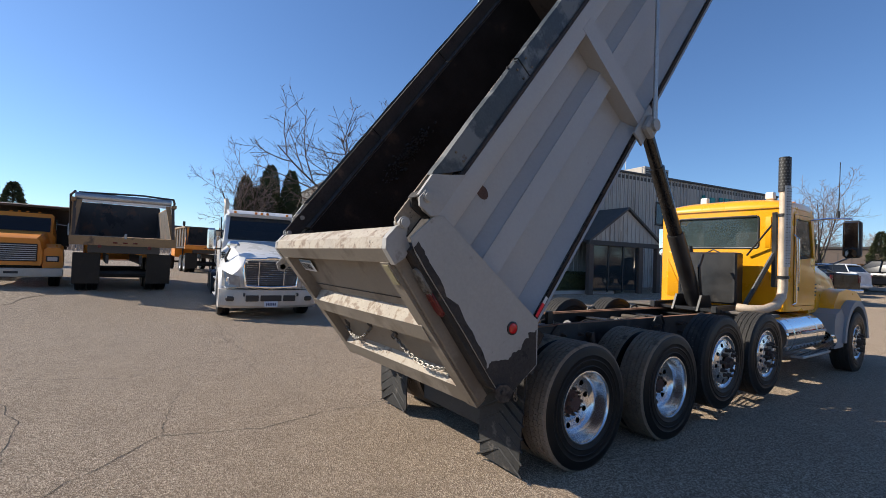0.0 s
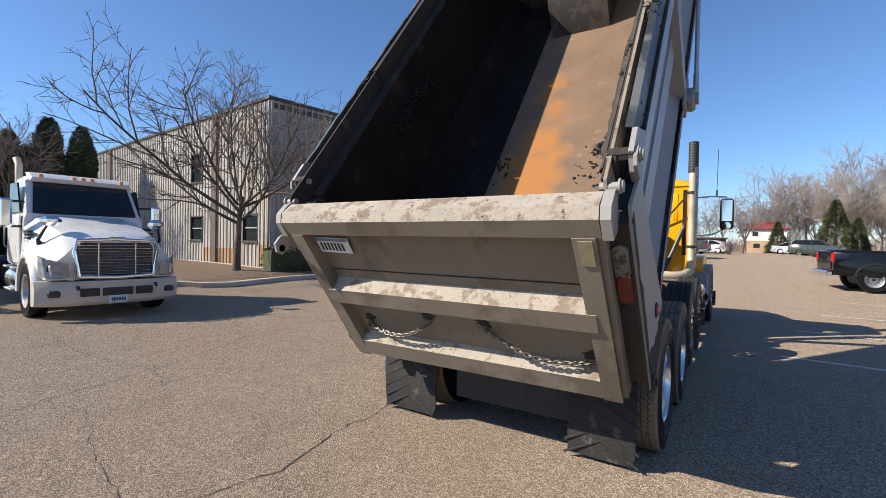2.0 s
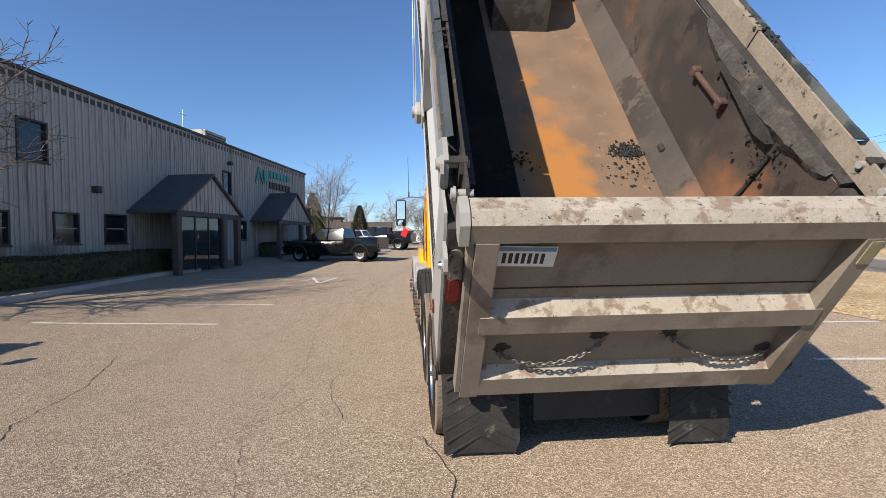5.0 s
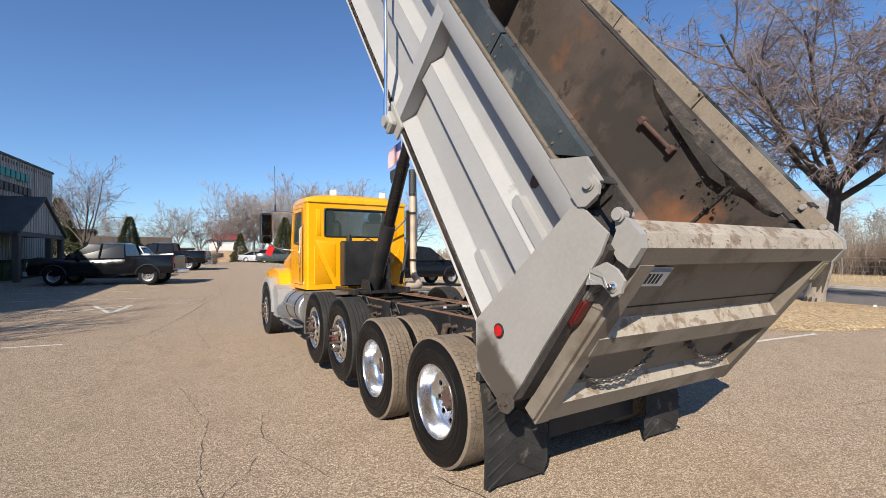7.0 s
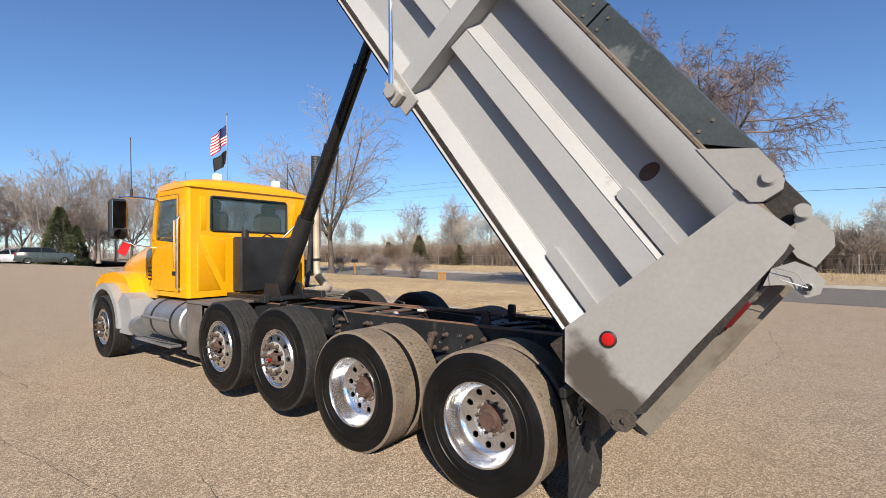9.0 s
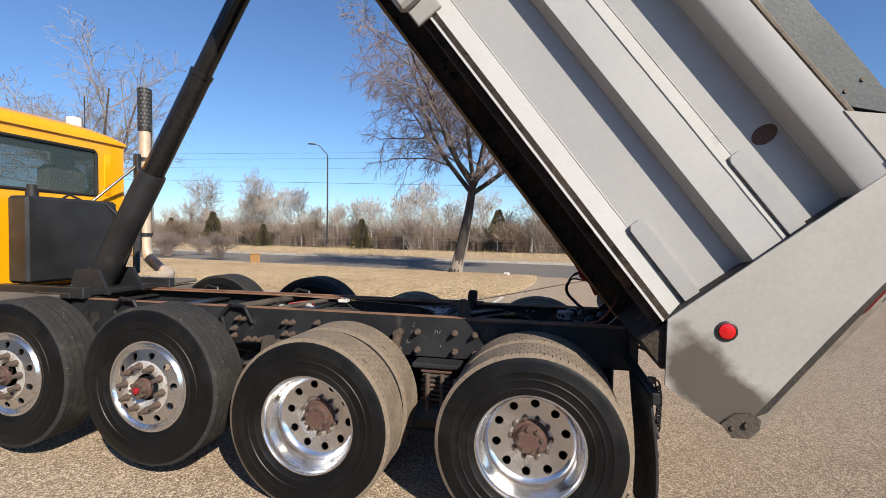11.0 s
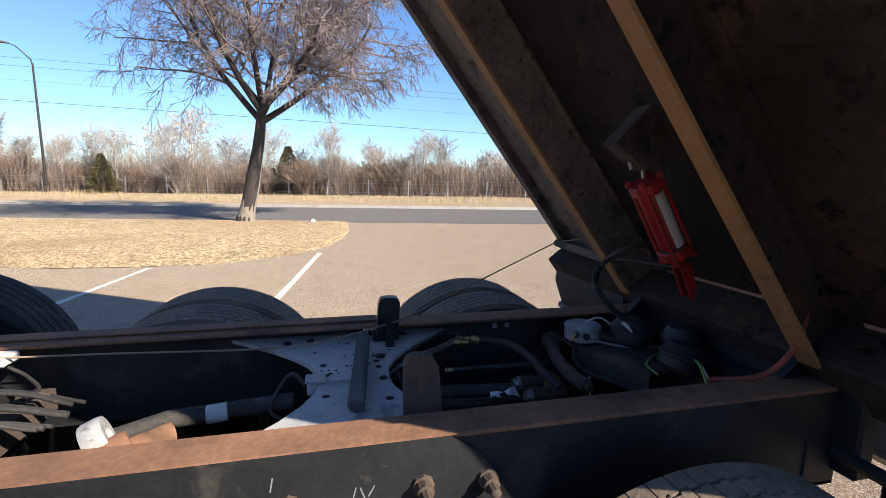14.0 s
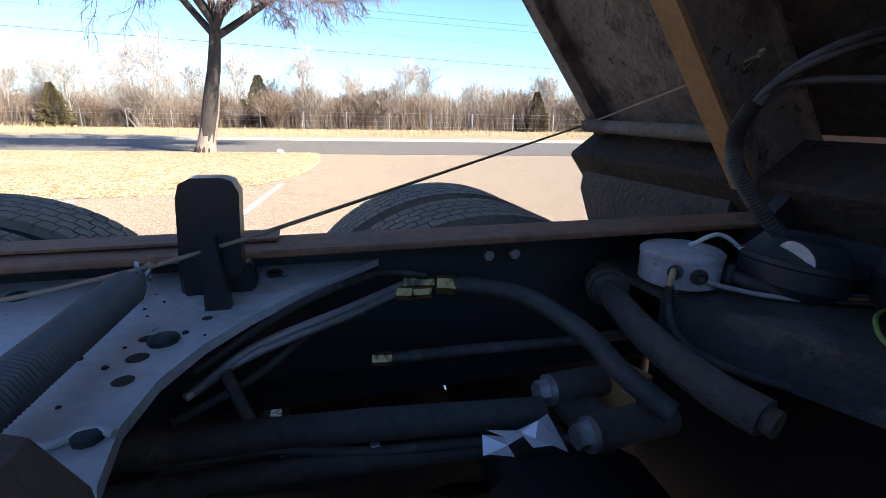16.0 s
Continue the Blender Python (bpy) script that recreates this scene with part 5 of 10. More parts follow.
g.tube([(-1.28, -0.133, 1.136), (-1.29, -0.035, 1.106), (-1.27, 0.015, 1.136), (-1.27, -0.065, 1.166), (-1.28, -0.133, 1.136)], 0.002, 6)
part("pin_wire", g, STEEL, lt)
# seam across the sheet
g = G()
g.box((-0.97, -0.004, 0.850), (0.97, 0.001, 0.858))
part("sheet_seam", g, TAR, gate)
# tar smears where the chains rub
rs = random.Random(12)
for cx, cz in ((-0.84, 0.36), (-0.24, 0.45), (0.22, 0.45), (0.92, 0.28)):
    g = G()
    pts = [(cx + (0.025 + 0.03 * rs.random()) * 1.5 * math.cos(a), cz + (0.02 + 0.035 * rs.random()) * math.sin(a)) for a in frange(0, 2 * math.pi, 18)[:-1]]
    g.prism(pts, -0.003, 0.0, 'y')
    part("tar_smear", g, TAR, gate, fix=True)
# licence plate, characters as plain bars
g = G()
g.box((-0.157, -0.004, -0.066), (0.157, 0.0, 0.066), 0.001)
plate = part("licence_plate", g, PLATEWHITE, gate, "white and blue licence plate", pose(-0.80, -0.022, 1.095, 0, 2, 0))
g = G()
g.box((-0.15, -0.006, 0.036), (0.15, -0.0045, 0.061))
part("plate_band", g, PLATEBLUE, plate)
for i in range(7):
    g = G()
    g.box((-0.128 + i * 0.034, -0.006, -0.045), (-0.108 + i * 0.034, -0.0045, 0.022))
    part("plate_bar", g, DARKPLASTIC, plate)
# safety chains
eye = G()
eye.tube([(0, 0.0, -0.02), (0, -0.03, -0.01), (0, -0.03, 0.02), (0, 0.0, 0.03)], 0.008, 6)
for a, b, dr in (((-0.842, -0.02, 0.31), (-0.20, -0.02, 0.425), 0.105), ((0.24, -0.02, 0.415), (0.945, -0.02, 0.265), 0.10)):
    hk = link("safety_chain", eye.mesh("chain_eye", CHAIN), gate, Matrix.Translation(a), "steel safety chain sagging across the tailgate")
    pts = [p - Vector(a) for p in sag(a, b, dr)]
    chain_links(hk, pts)

# ---- hoist cylinder behind the cab ----
g = G()
B0, B1 = Vector((0, 4.21, 1.10)), Vector((0, 2.085, 4.62))
ax = (B1 - B0).normalized()
at = lambda z: B0 + ax * ((z - B0.z) / ax.z)
g.tube([at(1.06), at(2.16), at(2.185)], [0.118, 0.118, 0.112], 24)
hoist = part("hoist_cylinder", g, BLACKSTEEL, truck, "black telescopic hoist cylinder")
for z0, z1, r in ((2.17, 3.09, 0.096), (3.07, 4.0, 0.082), (3.98, 4.62, 0.066)):
    g = G()
    g.tube([at(z0), at(z1 - 0.04), at(z1 - 0.039), at(z1)], [r, r, r + 0.006, r + 0.006], 24)
    part("stage", g, CYLBLACK, hoist, "glossy dark cylinder stage")
g = G()
g.tube([at(4.58) + Vector((-0.3, 0, 0)), at(4.58) + Vector((0.3, 0, 0))], 0.05, 14)
part("trunnion", g, BLACKSTEEL, hoist)
g = G()
g.box((-0.52, 3.90, 1.05), (0.52, 4.30, 1.10), 0.008)
g.prism([(3.86, 1.05), (4.32, 1.05), (4.24, 1.28), (3.98, 1.28)], -0.20, -0.17, 'x')
g.prism([(3.86, 1.05), (4.32, 1.05), (4.24, 1.28), (3.98, 1.28)], 0.17, 0.20, 'x')
g.box((-0.50, 3.78, 1.05), (-0.42, 4.75, 1.15), 0.008)
g.box((0.42, 3.78, 1.05), (0.50, 4.75, 1.15), 0.008)
part("hoist_cradle", g, BLACKSTEEL, truck, "black cradle of the hoist cylinder")
g = G()
g.tube([(0.1, 4.2, 1.9), (0.14, 4.0, 1.7), (0.16, 4.0, 1.45), (0.14, 4.1, 1.2)], 0.022, 8)
g.tube([(-0.12, 4.3, 1.2), (-0.16, 4.25, 1.12), (-0.3, 4.3, 1.1)], 0.02, 8)
part("hydraulic_hose", g, HOSE, truck, "black hydraulic hose")

# hydraulic oil tank
g = G()
g.box((-0.43, 4.48, 1.15), (0.46, 4.72, 1.95), 0.025)
tank = part("oil_tank", g, BLACKSTEEL, truck, "black upright hydraulic oil tank")
g = G()
g.tube([(-0.30, 4.60, 1.95), (-0.30, 4.60, 2.0)], 0.05, 16)
g.tube([(-0.30, 4.60, 2.0), (-0.30, 4.60, 2.06)], 0.038, 16)
part("filler_cap", g, DARKPLASTIC, tank, "black filler cap")
g = G()
g.tube([(-0.02, 4.6, 1.95), (0.06, 4.62, 2.0), (0.16, 4.6, 1.95)], 0.012, 6)
part("vent_pipe", g, DARKPLASTIC, tank)
g = G()
g.box((-0.41, 4.474, 1.17), (-0.385, 4.481, 1.93))
part("edge_strip", g, FRAMEBLACK, tank)
part("edge_strip", G().box((0.415, 4.474, 1.17), (0.44, 4.481, 1.93)), FRAMEBLACK, tank)

# ---- exhaust stack on the right ----
g = G()
SX, SY = 1.0, 4.66
g.tube([(0.62, 4.15, 1.14), (0.78, 4.15, 1.13), (0.92, 4.25, 1.14), (SX - 0.01, 4.45, 1.20), (SX, SY - 0.04, 1.32), (SX, SY, 1.45), (SX, SY, 2.0), (SX, SY, 2.86)], 0.062, 18)
stack = part("exhaust_pipe", g, STACKMAT, truck, "heat-dulled vertical exhaust pipe")
g = G()
g.tube([(SX, SY, 2.84), (SX, SY, 3.34)], 0.076, 20)
g.tube([(SX, SY, 3.34), (SX, SY, 3.345)], [0.076, 0.06], 20)
tip = part("stack_guard", g, STACKBLACK, stack, "black perforated stack guard")
me_dot = G()
me_dot.lathe([(0.013, 0), (0.0001, 0.002)], 6)
dot = me_dot.mesh("guard_hole", mat("grey under the guard", (0.10, 0.10, 0.10), 0.6))
for r in range(10):
    for k in range(12):
        a = 2 * math.pi * (k + 0.5 * (r % 2)) / 12
        link("guard_hole", dot, tip, Matrix.Translation((SX + 0.0765 * math.cos(a), SY + 0.0765 * math.sin(a), 2.9 + r * 0.045)) @ Matrix.Rotation(a, 4, 'Z') @ RX)
# heat shield facing outwards
g = G()
rings = []
for z in (1.75, 2.92):
    rings.append([(SX + 0.082 * math.cos(a), SY + 0.082 * math.sin(a), z) for a in frange(-1.2, 1.7, 14)] + [(SX + 0.077 * math.cos(a), SY + 0.077 * math.sin(a), z) for a in frange(1.7, -1.2, 14)])
g.loft(rings)
sh = part("heat_shield", g, STEEL, stack, "perforated bright heat shield", fix=True)
slot_g = G()
slot_g.box((0, -0.010, -0.004), (0.003, 0.010, 0.004))
sm = slot_g.mesh("shield_slot", DARKPLASTIC)
for r in range(30):
    for a in (-0.8, -0.35, 0.1, 0.55, 1.0, 1.4):
        link("shield_slot", sm, sh, Matrix.Translation((SX + 0.0815 * math.cos(a), SY + 0.0815 * math.sin(a), 1.80 + r * 0.037)) @ Matrix.Rotation(a, 4, 'Z'))
g = G()
g.box((SX - 0.14, SY - 0.03, 1.45), (SX - 0.08, SY + 0.03, 2.55), 0.006)
for z in (1.6, 2.5):
    g.lathe([(0.064, -0.02), (0.076, -0.02), (0.076, 0.02), (0.064, 0.02)], 20, Matrix.Translation((SX, SY, z)), True)
    g.box((SX - 0.10, SY - 0.02, z - 0.02), (SX - 0.06, SY + 0.02, z + 0.02), 0.004)
g.tube([(SX - 0.11, SY, 2.42), (0.45, 4.86, 1.92)], 0.014, 8)
g.tube([(SX - 0.11, SY, 1.95), (0.62, 4.40, 1.18)], 0.035, 8)
part("stack_support", g, BLACKSTEEL, truck, "black stack support post with clamps and braces")

# ---- cab ----
def rounded(hw, z0, z1, r, n=5):
    pts = []
    for cx, cz, a0 in ((hw - r, z1 - r, 0), (-hw + r, z1 - r, 90), (-hw + r * 0.6, z0 + r * 0.6, 180), (hw - r * 0.6, z0 + r * 0.6, 270)):
        rr = r if a0 < 180 else r * 0.6
        for k in range(n + 1):
            a = radians(a0 + 90 * k / n)
            pts.append((cx + rr * math.cos(a), cz + rr * math.sin(a)))
    return pts


CW = 0.955
g = G()
secs = [(4.90, 0.975, 2.66, 0.10), (4.915, 1.0, 2.69, 0.13), (5.02, 1.0, 2.73, 0.15), (5.4, 1.0, 2.75, 0.16), (6.02, 0.99, 2.72, 0.16)]
rings = [[(x * hw / 1.0 * CW, y, z) for x, z in rounded(1.0, 1.08, top, r)] for y, hw, top, r in secs]
# the shell is left open where the windows are: walls are set on as panels
def cab_shell():
    shell = G()
    t = 0.03
    # rear wall round the back window
    wx0, wx1, wz0, wz1 = -0.655, 0.595, 2.03, 2.54
    for lo, hi in (((-0.93, 4.90, 1.09), (wx0, 4.93, 2.68)), ((wx1, 4.90, 1.09), (0.93, 4.93, 2.68)), ((wx0, 4.90, 1.09), (wx1, 4.93, wz0)), ((wx0, 4.90, wz1), (wx1, 4.93, 2.68))):
        shell.box(lo, hi)
    for s in (-1, 1):
        # side panel behind the door, round the rear corner
        shell.prism([(s * 0.93, 4.90), (s * 0.955, 4.925), (s * 0.965, 4.98), (s * 0.965, 5.16), (s * 0.93, 5.16)], 1.09, 2.66, 'z')
        shell.prism([(5.16, 1.09), (6.05, 1.09), (6.05, 1.16), (5.16, 1.16)], s * 0.93, s * 0.965, 'x')
        shell.prism([(5.16, 2.56), (5.95, 2.56), (5.92, 2.68), (5.16, 2.68)], s * 0.93, s * 0.965, 'x')
        shell.prism([(6.02, 1.16), (6.10, 1.16), (6.10, 1.95), (5.98, 2.62), (5.90, 2.62), (6.0, 1.95)], s * 0.93, s * 0.965, 'x')
    # cowl and floor
    shell.box((-0.96, 6.05, 1.09), (0.96, 6.10, 1.97), 0.01)
    shell.box((-0.93, 4.92, 1.09), (0.93, 6.05, 1.13))
    return shell


cab = part("cab", cab_shell(), YELLOW, truck, "golden yellow day cab", fix=True)
# roof cap
g = G()
rr = []
for y, hw, z0, z1 in ((4.885, 0.955, 2.645, 2.665), (4.89, 0.965, 2.645, 2.70), (4.93, 0.975, 2.645, 2.76), (5.05, 0.975, 2.645, 2.815), (5.5, 0.975, 2.645, 2.845), (5.85, 0.965, 2.645, 2.83), (5.97, 0.94, 2.645, 2.76), (6.0, 0.93, 2.645, 2.67)):
    ringp = [(-hw, y, z0), (hw, y, z0), (hw, y, z0 + (z1 - z0) * 0.35)]
    for k in range(0, 13):
        u = 1 - 2 * k / 12
        e = 1 - abs(u) ** 5
        ringp.append((hw * u * (0.985 if abs(u) > 0.9 else 1), y, z0 + (z1 - z0) * (0.5 + 0.5 * e * (0.8 + 0.2 * (1 - u * u)))))
    ringp.append((-hw, y, z0 + (z1 - z0) * 0.35))
    rr.append(ringp)
g.loft(rr)
part("roof", g, YELLOW, cab, "yellow cab roof with rounded edges", smooth=50, fix=True)
g = G()
for y in (4.893,):
    g.box((-0.95, 4.880, 2.640), (0.95, 4.888, 2.648))
part("roof_seam", g, YSEAM, cab)
# back window: glass, rubber
g = G()
g.box((-0.655, 4.912, 2.03), (0.595, 4.918, 2.54))
gl = part("rear_window", g, GLASS, cab, "tinted rear window")
gl.visible_shadow = False
g = G()
g.tube([(-0.62, 4.905, 2.035), (0.56, 4.905, 2.035), (0.59, 4.905, 2.065), (0.59, 4.905, 2.505), (0.56, 4.905, 2.535), (-0.62, 4.905, 2.535), (-0.65, 4.905, 2.505), (-0.65, 4.905, 2.065), (-0.62, 4.905, 2.035), (0.1, 4.905, 2.035)], 0.018, 8, False)
part("window_rubber", g, DARKPLASTIC, gl)
# pressed panels of the rear wall
for pts in ([(-0.84, 1.18), (-0.50, 1.18), (-0.84, 1.86)], [(-0.48, 1.30), (-0.44, 1.30), (-0.44, 1.92), (-0.82, 1.98), (-0.80, 1.93)], [(-0.80, 2.04), (-0.72, 2.04), (-0.72, 2.52), (-0.80, 2.52)], [(0.68, 2.04), (0.76, 2.04), (0.76, 2.52), (0.68, 2.52)], [(0.48, 1.18), (0.84, 1.18), (0.84, 1.86)]):
    g = G()
    c = (sum(p[0] for p in pts) / len(pts), sum(p[1] for p in pts) / len(pts))
    ins = [(c[0] + (p[0] - c[0]) * 0.9, c[1] + (p[1] - c[1]) * 0.94) for p in pts]
    n = len(pts)
    vs = [(p[0], 4.8995, p[1]) for p in pts] + [(p[0], 4.890, p[1]) for p in ins]
    g.add(vs, [(i, (i + 1) % n, n + (i + 1) % n, n + i) for i in range(n)] + [tuple(range(n, 2 * n))])
    part("pressed_panel", g, YELLOW, cab, fix=True)
# doors with windows and grab handles
for s in (-1, 1):
    g = G()
    X0, X1 = s * 0.935, s * 0.972
    g.prism([(5.17, 1.17), (6.01, 1.17), (6.09, 1.93), (5.17, 1.86)], X0, X1, 'x')
    g.prism([(5.17, 1.86), (5.23, 1.86), (5.23, 2.50), (5.83, 2.50), (5.80, 2.56), (5.17, 2.56)], X0, X1, 'x')
    g.prism([(6.02, 1.90), (6.09, 1.93), (5.94, 2.56), (5.80, 2.56), (5.86, 2.50)], X0, X1, 'x')
    door = part("cab_door", g, YELLOW, cab, "yellow cab door", fix=True)
    g = G()
    g.prism([(5.23, 1.865), (6.02, 1.92), (5.86, 2.50), (5.23, 2.50)], s * 0.945, s * 0.951, 'x')
    w = part("door_window", g, GLASS, door, "dark door window", fix=True)
    w.visible_shadow = False
    g = G()
    g.tube([(s * 0.97, 5.22, 1.50), (s * 1.02, 5.20, 1.53), (s * 1.02, 5.20, 2.18), (s * 0.97, 5.22, 2.22)], 0.016, 10)
    g.tube([(s * 0.97, 5.14, 1.2), (s * 1.02, 5.12, 1.23), (s * 1.02, 5.10, 2.2), (s * 0.97, 5.14, 2.25)], 0.016, 10)
    part("grab_handle", g, CHROME, cab, "bright grab handle")
    g = G()
    g.box((s * 0.972, 5.24, 1.40), (s * 0.985, 5.36, 1.46), 0.005)
    part("door_handle", g, DARKPLASTIC, door, "black door handle")
    g = G()
    g.tube([(s * 0.973, 5.165, 1.18), (s * 0.973, 5.165, 2.56), (s * 0.973, 5.8, 2.57)], 0.006, 5)
    part("door_seal", g, YSEAM, door)
    # mirrors
    g = G()
    g.tube([(s * 0.95, 5.85, 2.52), (s * 1.2, 5.9, 2.545), (s * 1.46, 5.92, 2.53), (s * 1.48, 5.92, 2.45)], 0.014, 8)
    g.tube([(s * 0.97, 5.95, 1.80), (s * 1.25, 5.95, 1.84), (s * 1.46, 5.93, 1.95)], 0.012, 8)
    arm = part("mirror_arm", g, CHROME, cab, "bright mirror arm")
    g = G()
    g.box((s * 1.36, 5.86, 1.93), (s * 1.58, 5.99, 2.50), 0.035)
    mr = part("mirror", g, DARKPLASTIC, cab, "black door mirror")
    g = G()
    g.box((s * 1.385, 5.853, 2.08), (s * 1.555, 5.859, 2.47), 0.003)
    part("mirror_glass", g, CHROME, mr)
    g = G()
    g.lathe([(0.07, 0), (0.07, 0.008), (0.0001, 0.01)], 18, Matrix.Translation((s * 1.47, 5.858, 1.995)) @ Matrix.Rotation(radians(90), 4, 'X'))
    part("spot_mirror", g, CHROME, mr)
    g = G()
    g.tube([(s * 1.30, 5.92, 2.54), (s * 1.31, 5.93, 3.42)], 0.006, 6)
    g.tube([(s * 1.30, 5.92, 2.54), (s * 1.30, 5.92, 2.66)], 0.018, 8)
    part("antenna", g, DARKPLASTIC, cab, "thin whip antenna")
# tag on the left mirror
g = G()
g.box((-0.06, -0.002, -0.09), (0.06, 0.002, 0.09), 0.001)
part("paper_tag", g, TAG, cab, "red paper tag hanging from the mirror", pose(-1.40, 5.90, 1.79, 0, 25, 10))
# windscreen, visor, dash, seats
g = G()
g.add([(-0.9, 6.08, 1.95), (0.9, 6.08, 1.95), (0.86, 5.92, 2.64), (-0.86, 5.92, 2.64)], [(0, 1, 2, 3)])
ws = part("windscreen", g, GLASS, cab, "windscreen")
ws.visible_shadow = False
g = G()
for x in (-0.5, 0.42):
    g.box((x - 0.25, 5.15, 1.3), (x + 0.25, 5.6, 1.75), 0.06)
    g.box((x - 0.25, 5.1, 1.75), (x + 0.25, 5.25, 2.35), 0.07)
    g.box((x - 0.13, 5.1, 2.33), (x + 0.13, 5.22, 2.52), 0.05)
part("seats", g, INTERIOR, cab, "dark cab seats")
g = G()
g.box((-0.9, 5.75, 1.6), (0.9, 6.04, 1.95), 0.04)
g.lathe([(0.21, -0.012), (0.235, 0.0), (0.21, 0.012), (0.19, 0.0)], 24, pose(-0.45, 5.68, 2.0, 30, 0, 0), True)
part("dashboard", g, INTERIOR, cab)
g = G()
g.box((-0.92, 5.0, 2.60), (0.92, 5.9, 2.63))
part("headliner", g, INTERIOR, cab)
g = G()
g.box((-0.12, 5.0, 1.13), (0.12, 5.7, 1.5), 0.04)
part("console", g, INTERIOR, cab)
# lamps on the roof
for x, y, h in ((-0.38, 5.25, 0.09), (0.62, 5.25, 0.10)):
    g = G()
    g.box((x - 0.06, y - 0.05, 2.82), (x + 0.06, y + 0.05, 2.84 + h), 0.015)
    part("roof_strobe", g, WHITEPLASTIC, cab, "white roof strobe lamp")
g = G()
g.box((-0.25, 5.45, 2.84), (0.1, 5.7, 2.875), 0.01)
part("roof_vent", g, TRIMDARK, cab)
for x in (-0.7, -0.35, 0, 0.35, 0.7):
    g = G()
    g.box((x - 0.05, 5.86, 2.80), (x + 0.05, 5.93, 2.85), 0.015)
    part("clearance_lamp", g, AMBER, cab)
# hood and fenders
g = G()
hs = [(6.11, 0.88, 1.95), (6.5, 0.87, 1.92), (7.1, 0.82, 1.84), (7.8, 0.76, 1.72), (8.25, 0.68, 1.58), (8.38, 0.60, 1.40)]
rings = []
for y, hw, top in hs:
    rings.append([(-hw, y, 1.02), (hw, y, 1.02), (hw, y, top - 0.28), (hw * 0.97, y, top - 0.14), (hw * 0.86, y, top - 0.04), (hw * 0.5, y, top), (-hw * 0.5, y, top), (-hw * 0.86, y, top - 0.04), (-hw * 0.97, y, top - 0.14), (-hw, y, top - 0.28)])
g.loft(rings)
hood = part("hood", g, YELLOW, truck, "yellow sloping hood", smooth=50, fix=True)
for s in (-1, 1):
    for z in (1.30, 1.36, 1.42, 1.48):
        g = G()
        g.box((s * 0.855, 6.2, z), (s * 0.885, 6.48, z + 0.025), 0.004)
        part("louvre", g, DARKPLASTIC, hood)
    g = G()
    arch = [(7.48 + 0.60 * math.cos(radians(a)), 0.53 + 0.60 * math.sin(radians(a))) for a in range(0, 181, 15)]
    outer = [(8.36, 0.62), (8.40, 0.95), (8.28, 1.22), (8.0, 1.36), (7.4, 1.42), (6.95, 1.36), (6.72, 1.16), (6.62, 0.85), (6.60, 0.50)]
    body = [(8.08, 0.55)] + arch[1:-1] + [(6.88, 0.50)] + outer[::-1]
    g.prism(body, s * 0.80, s * 1.06, 'x')
    fen = part("fender", g, YELLOW, truck, "yellow front fender with a grey edge", fix=True)
    g = G()
    lipo = [(7.48 + 0.70 * math.cos(radians(a)), 0.53 + 0.70 * math.sin(radians(a))) for a in range(0, 181, 12)]
    lipi = [(7.48 + 0.60 * math.cos(radians(a)), 0.53 + 0.60 * math.sin(radians(a))) for a in range(180, -1, -12)]
    g.prism(lipo + lipi, s * 1.0, s * 1.20, 'x')
    part("fender_lip", g, FENDERGREY, fen, "grey plastic wheel-arch lip", fix=True)
    g = G()
    g.prism([(6.38, 0.46), (6.84, 0.46), (6.90, 0.95), (6.72, 1.10), (6.45, 1.02), (6.38, 0.9)], s * 0.82, s * 1.16, 'x')
    part("fender_skirt", g, FENDERGREY, truck, "grey fender skirt", fix=True)
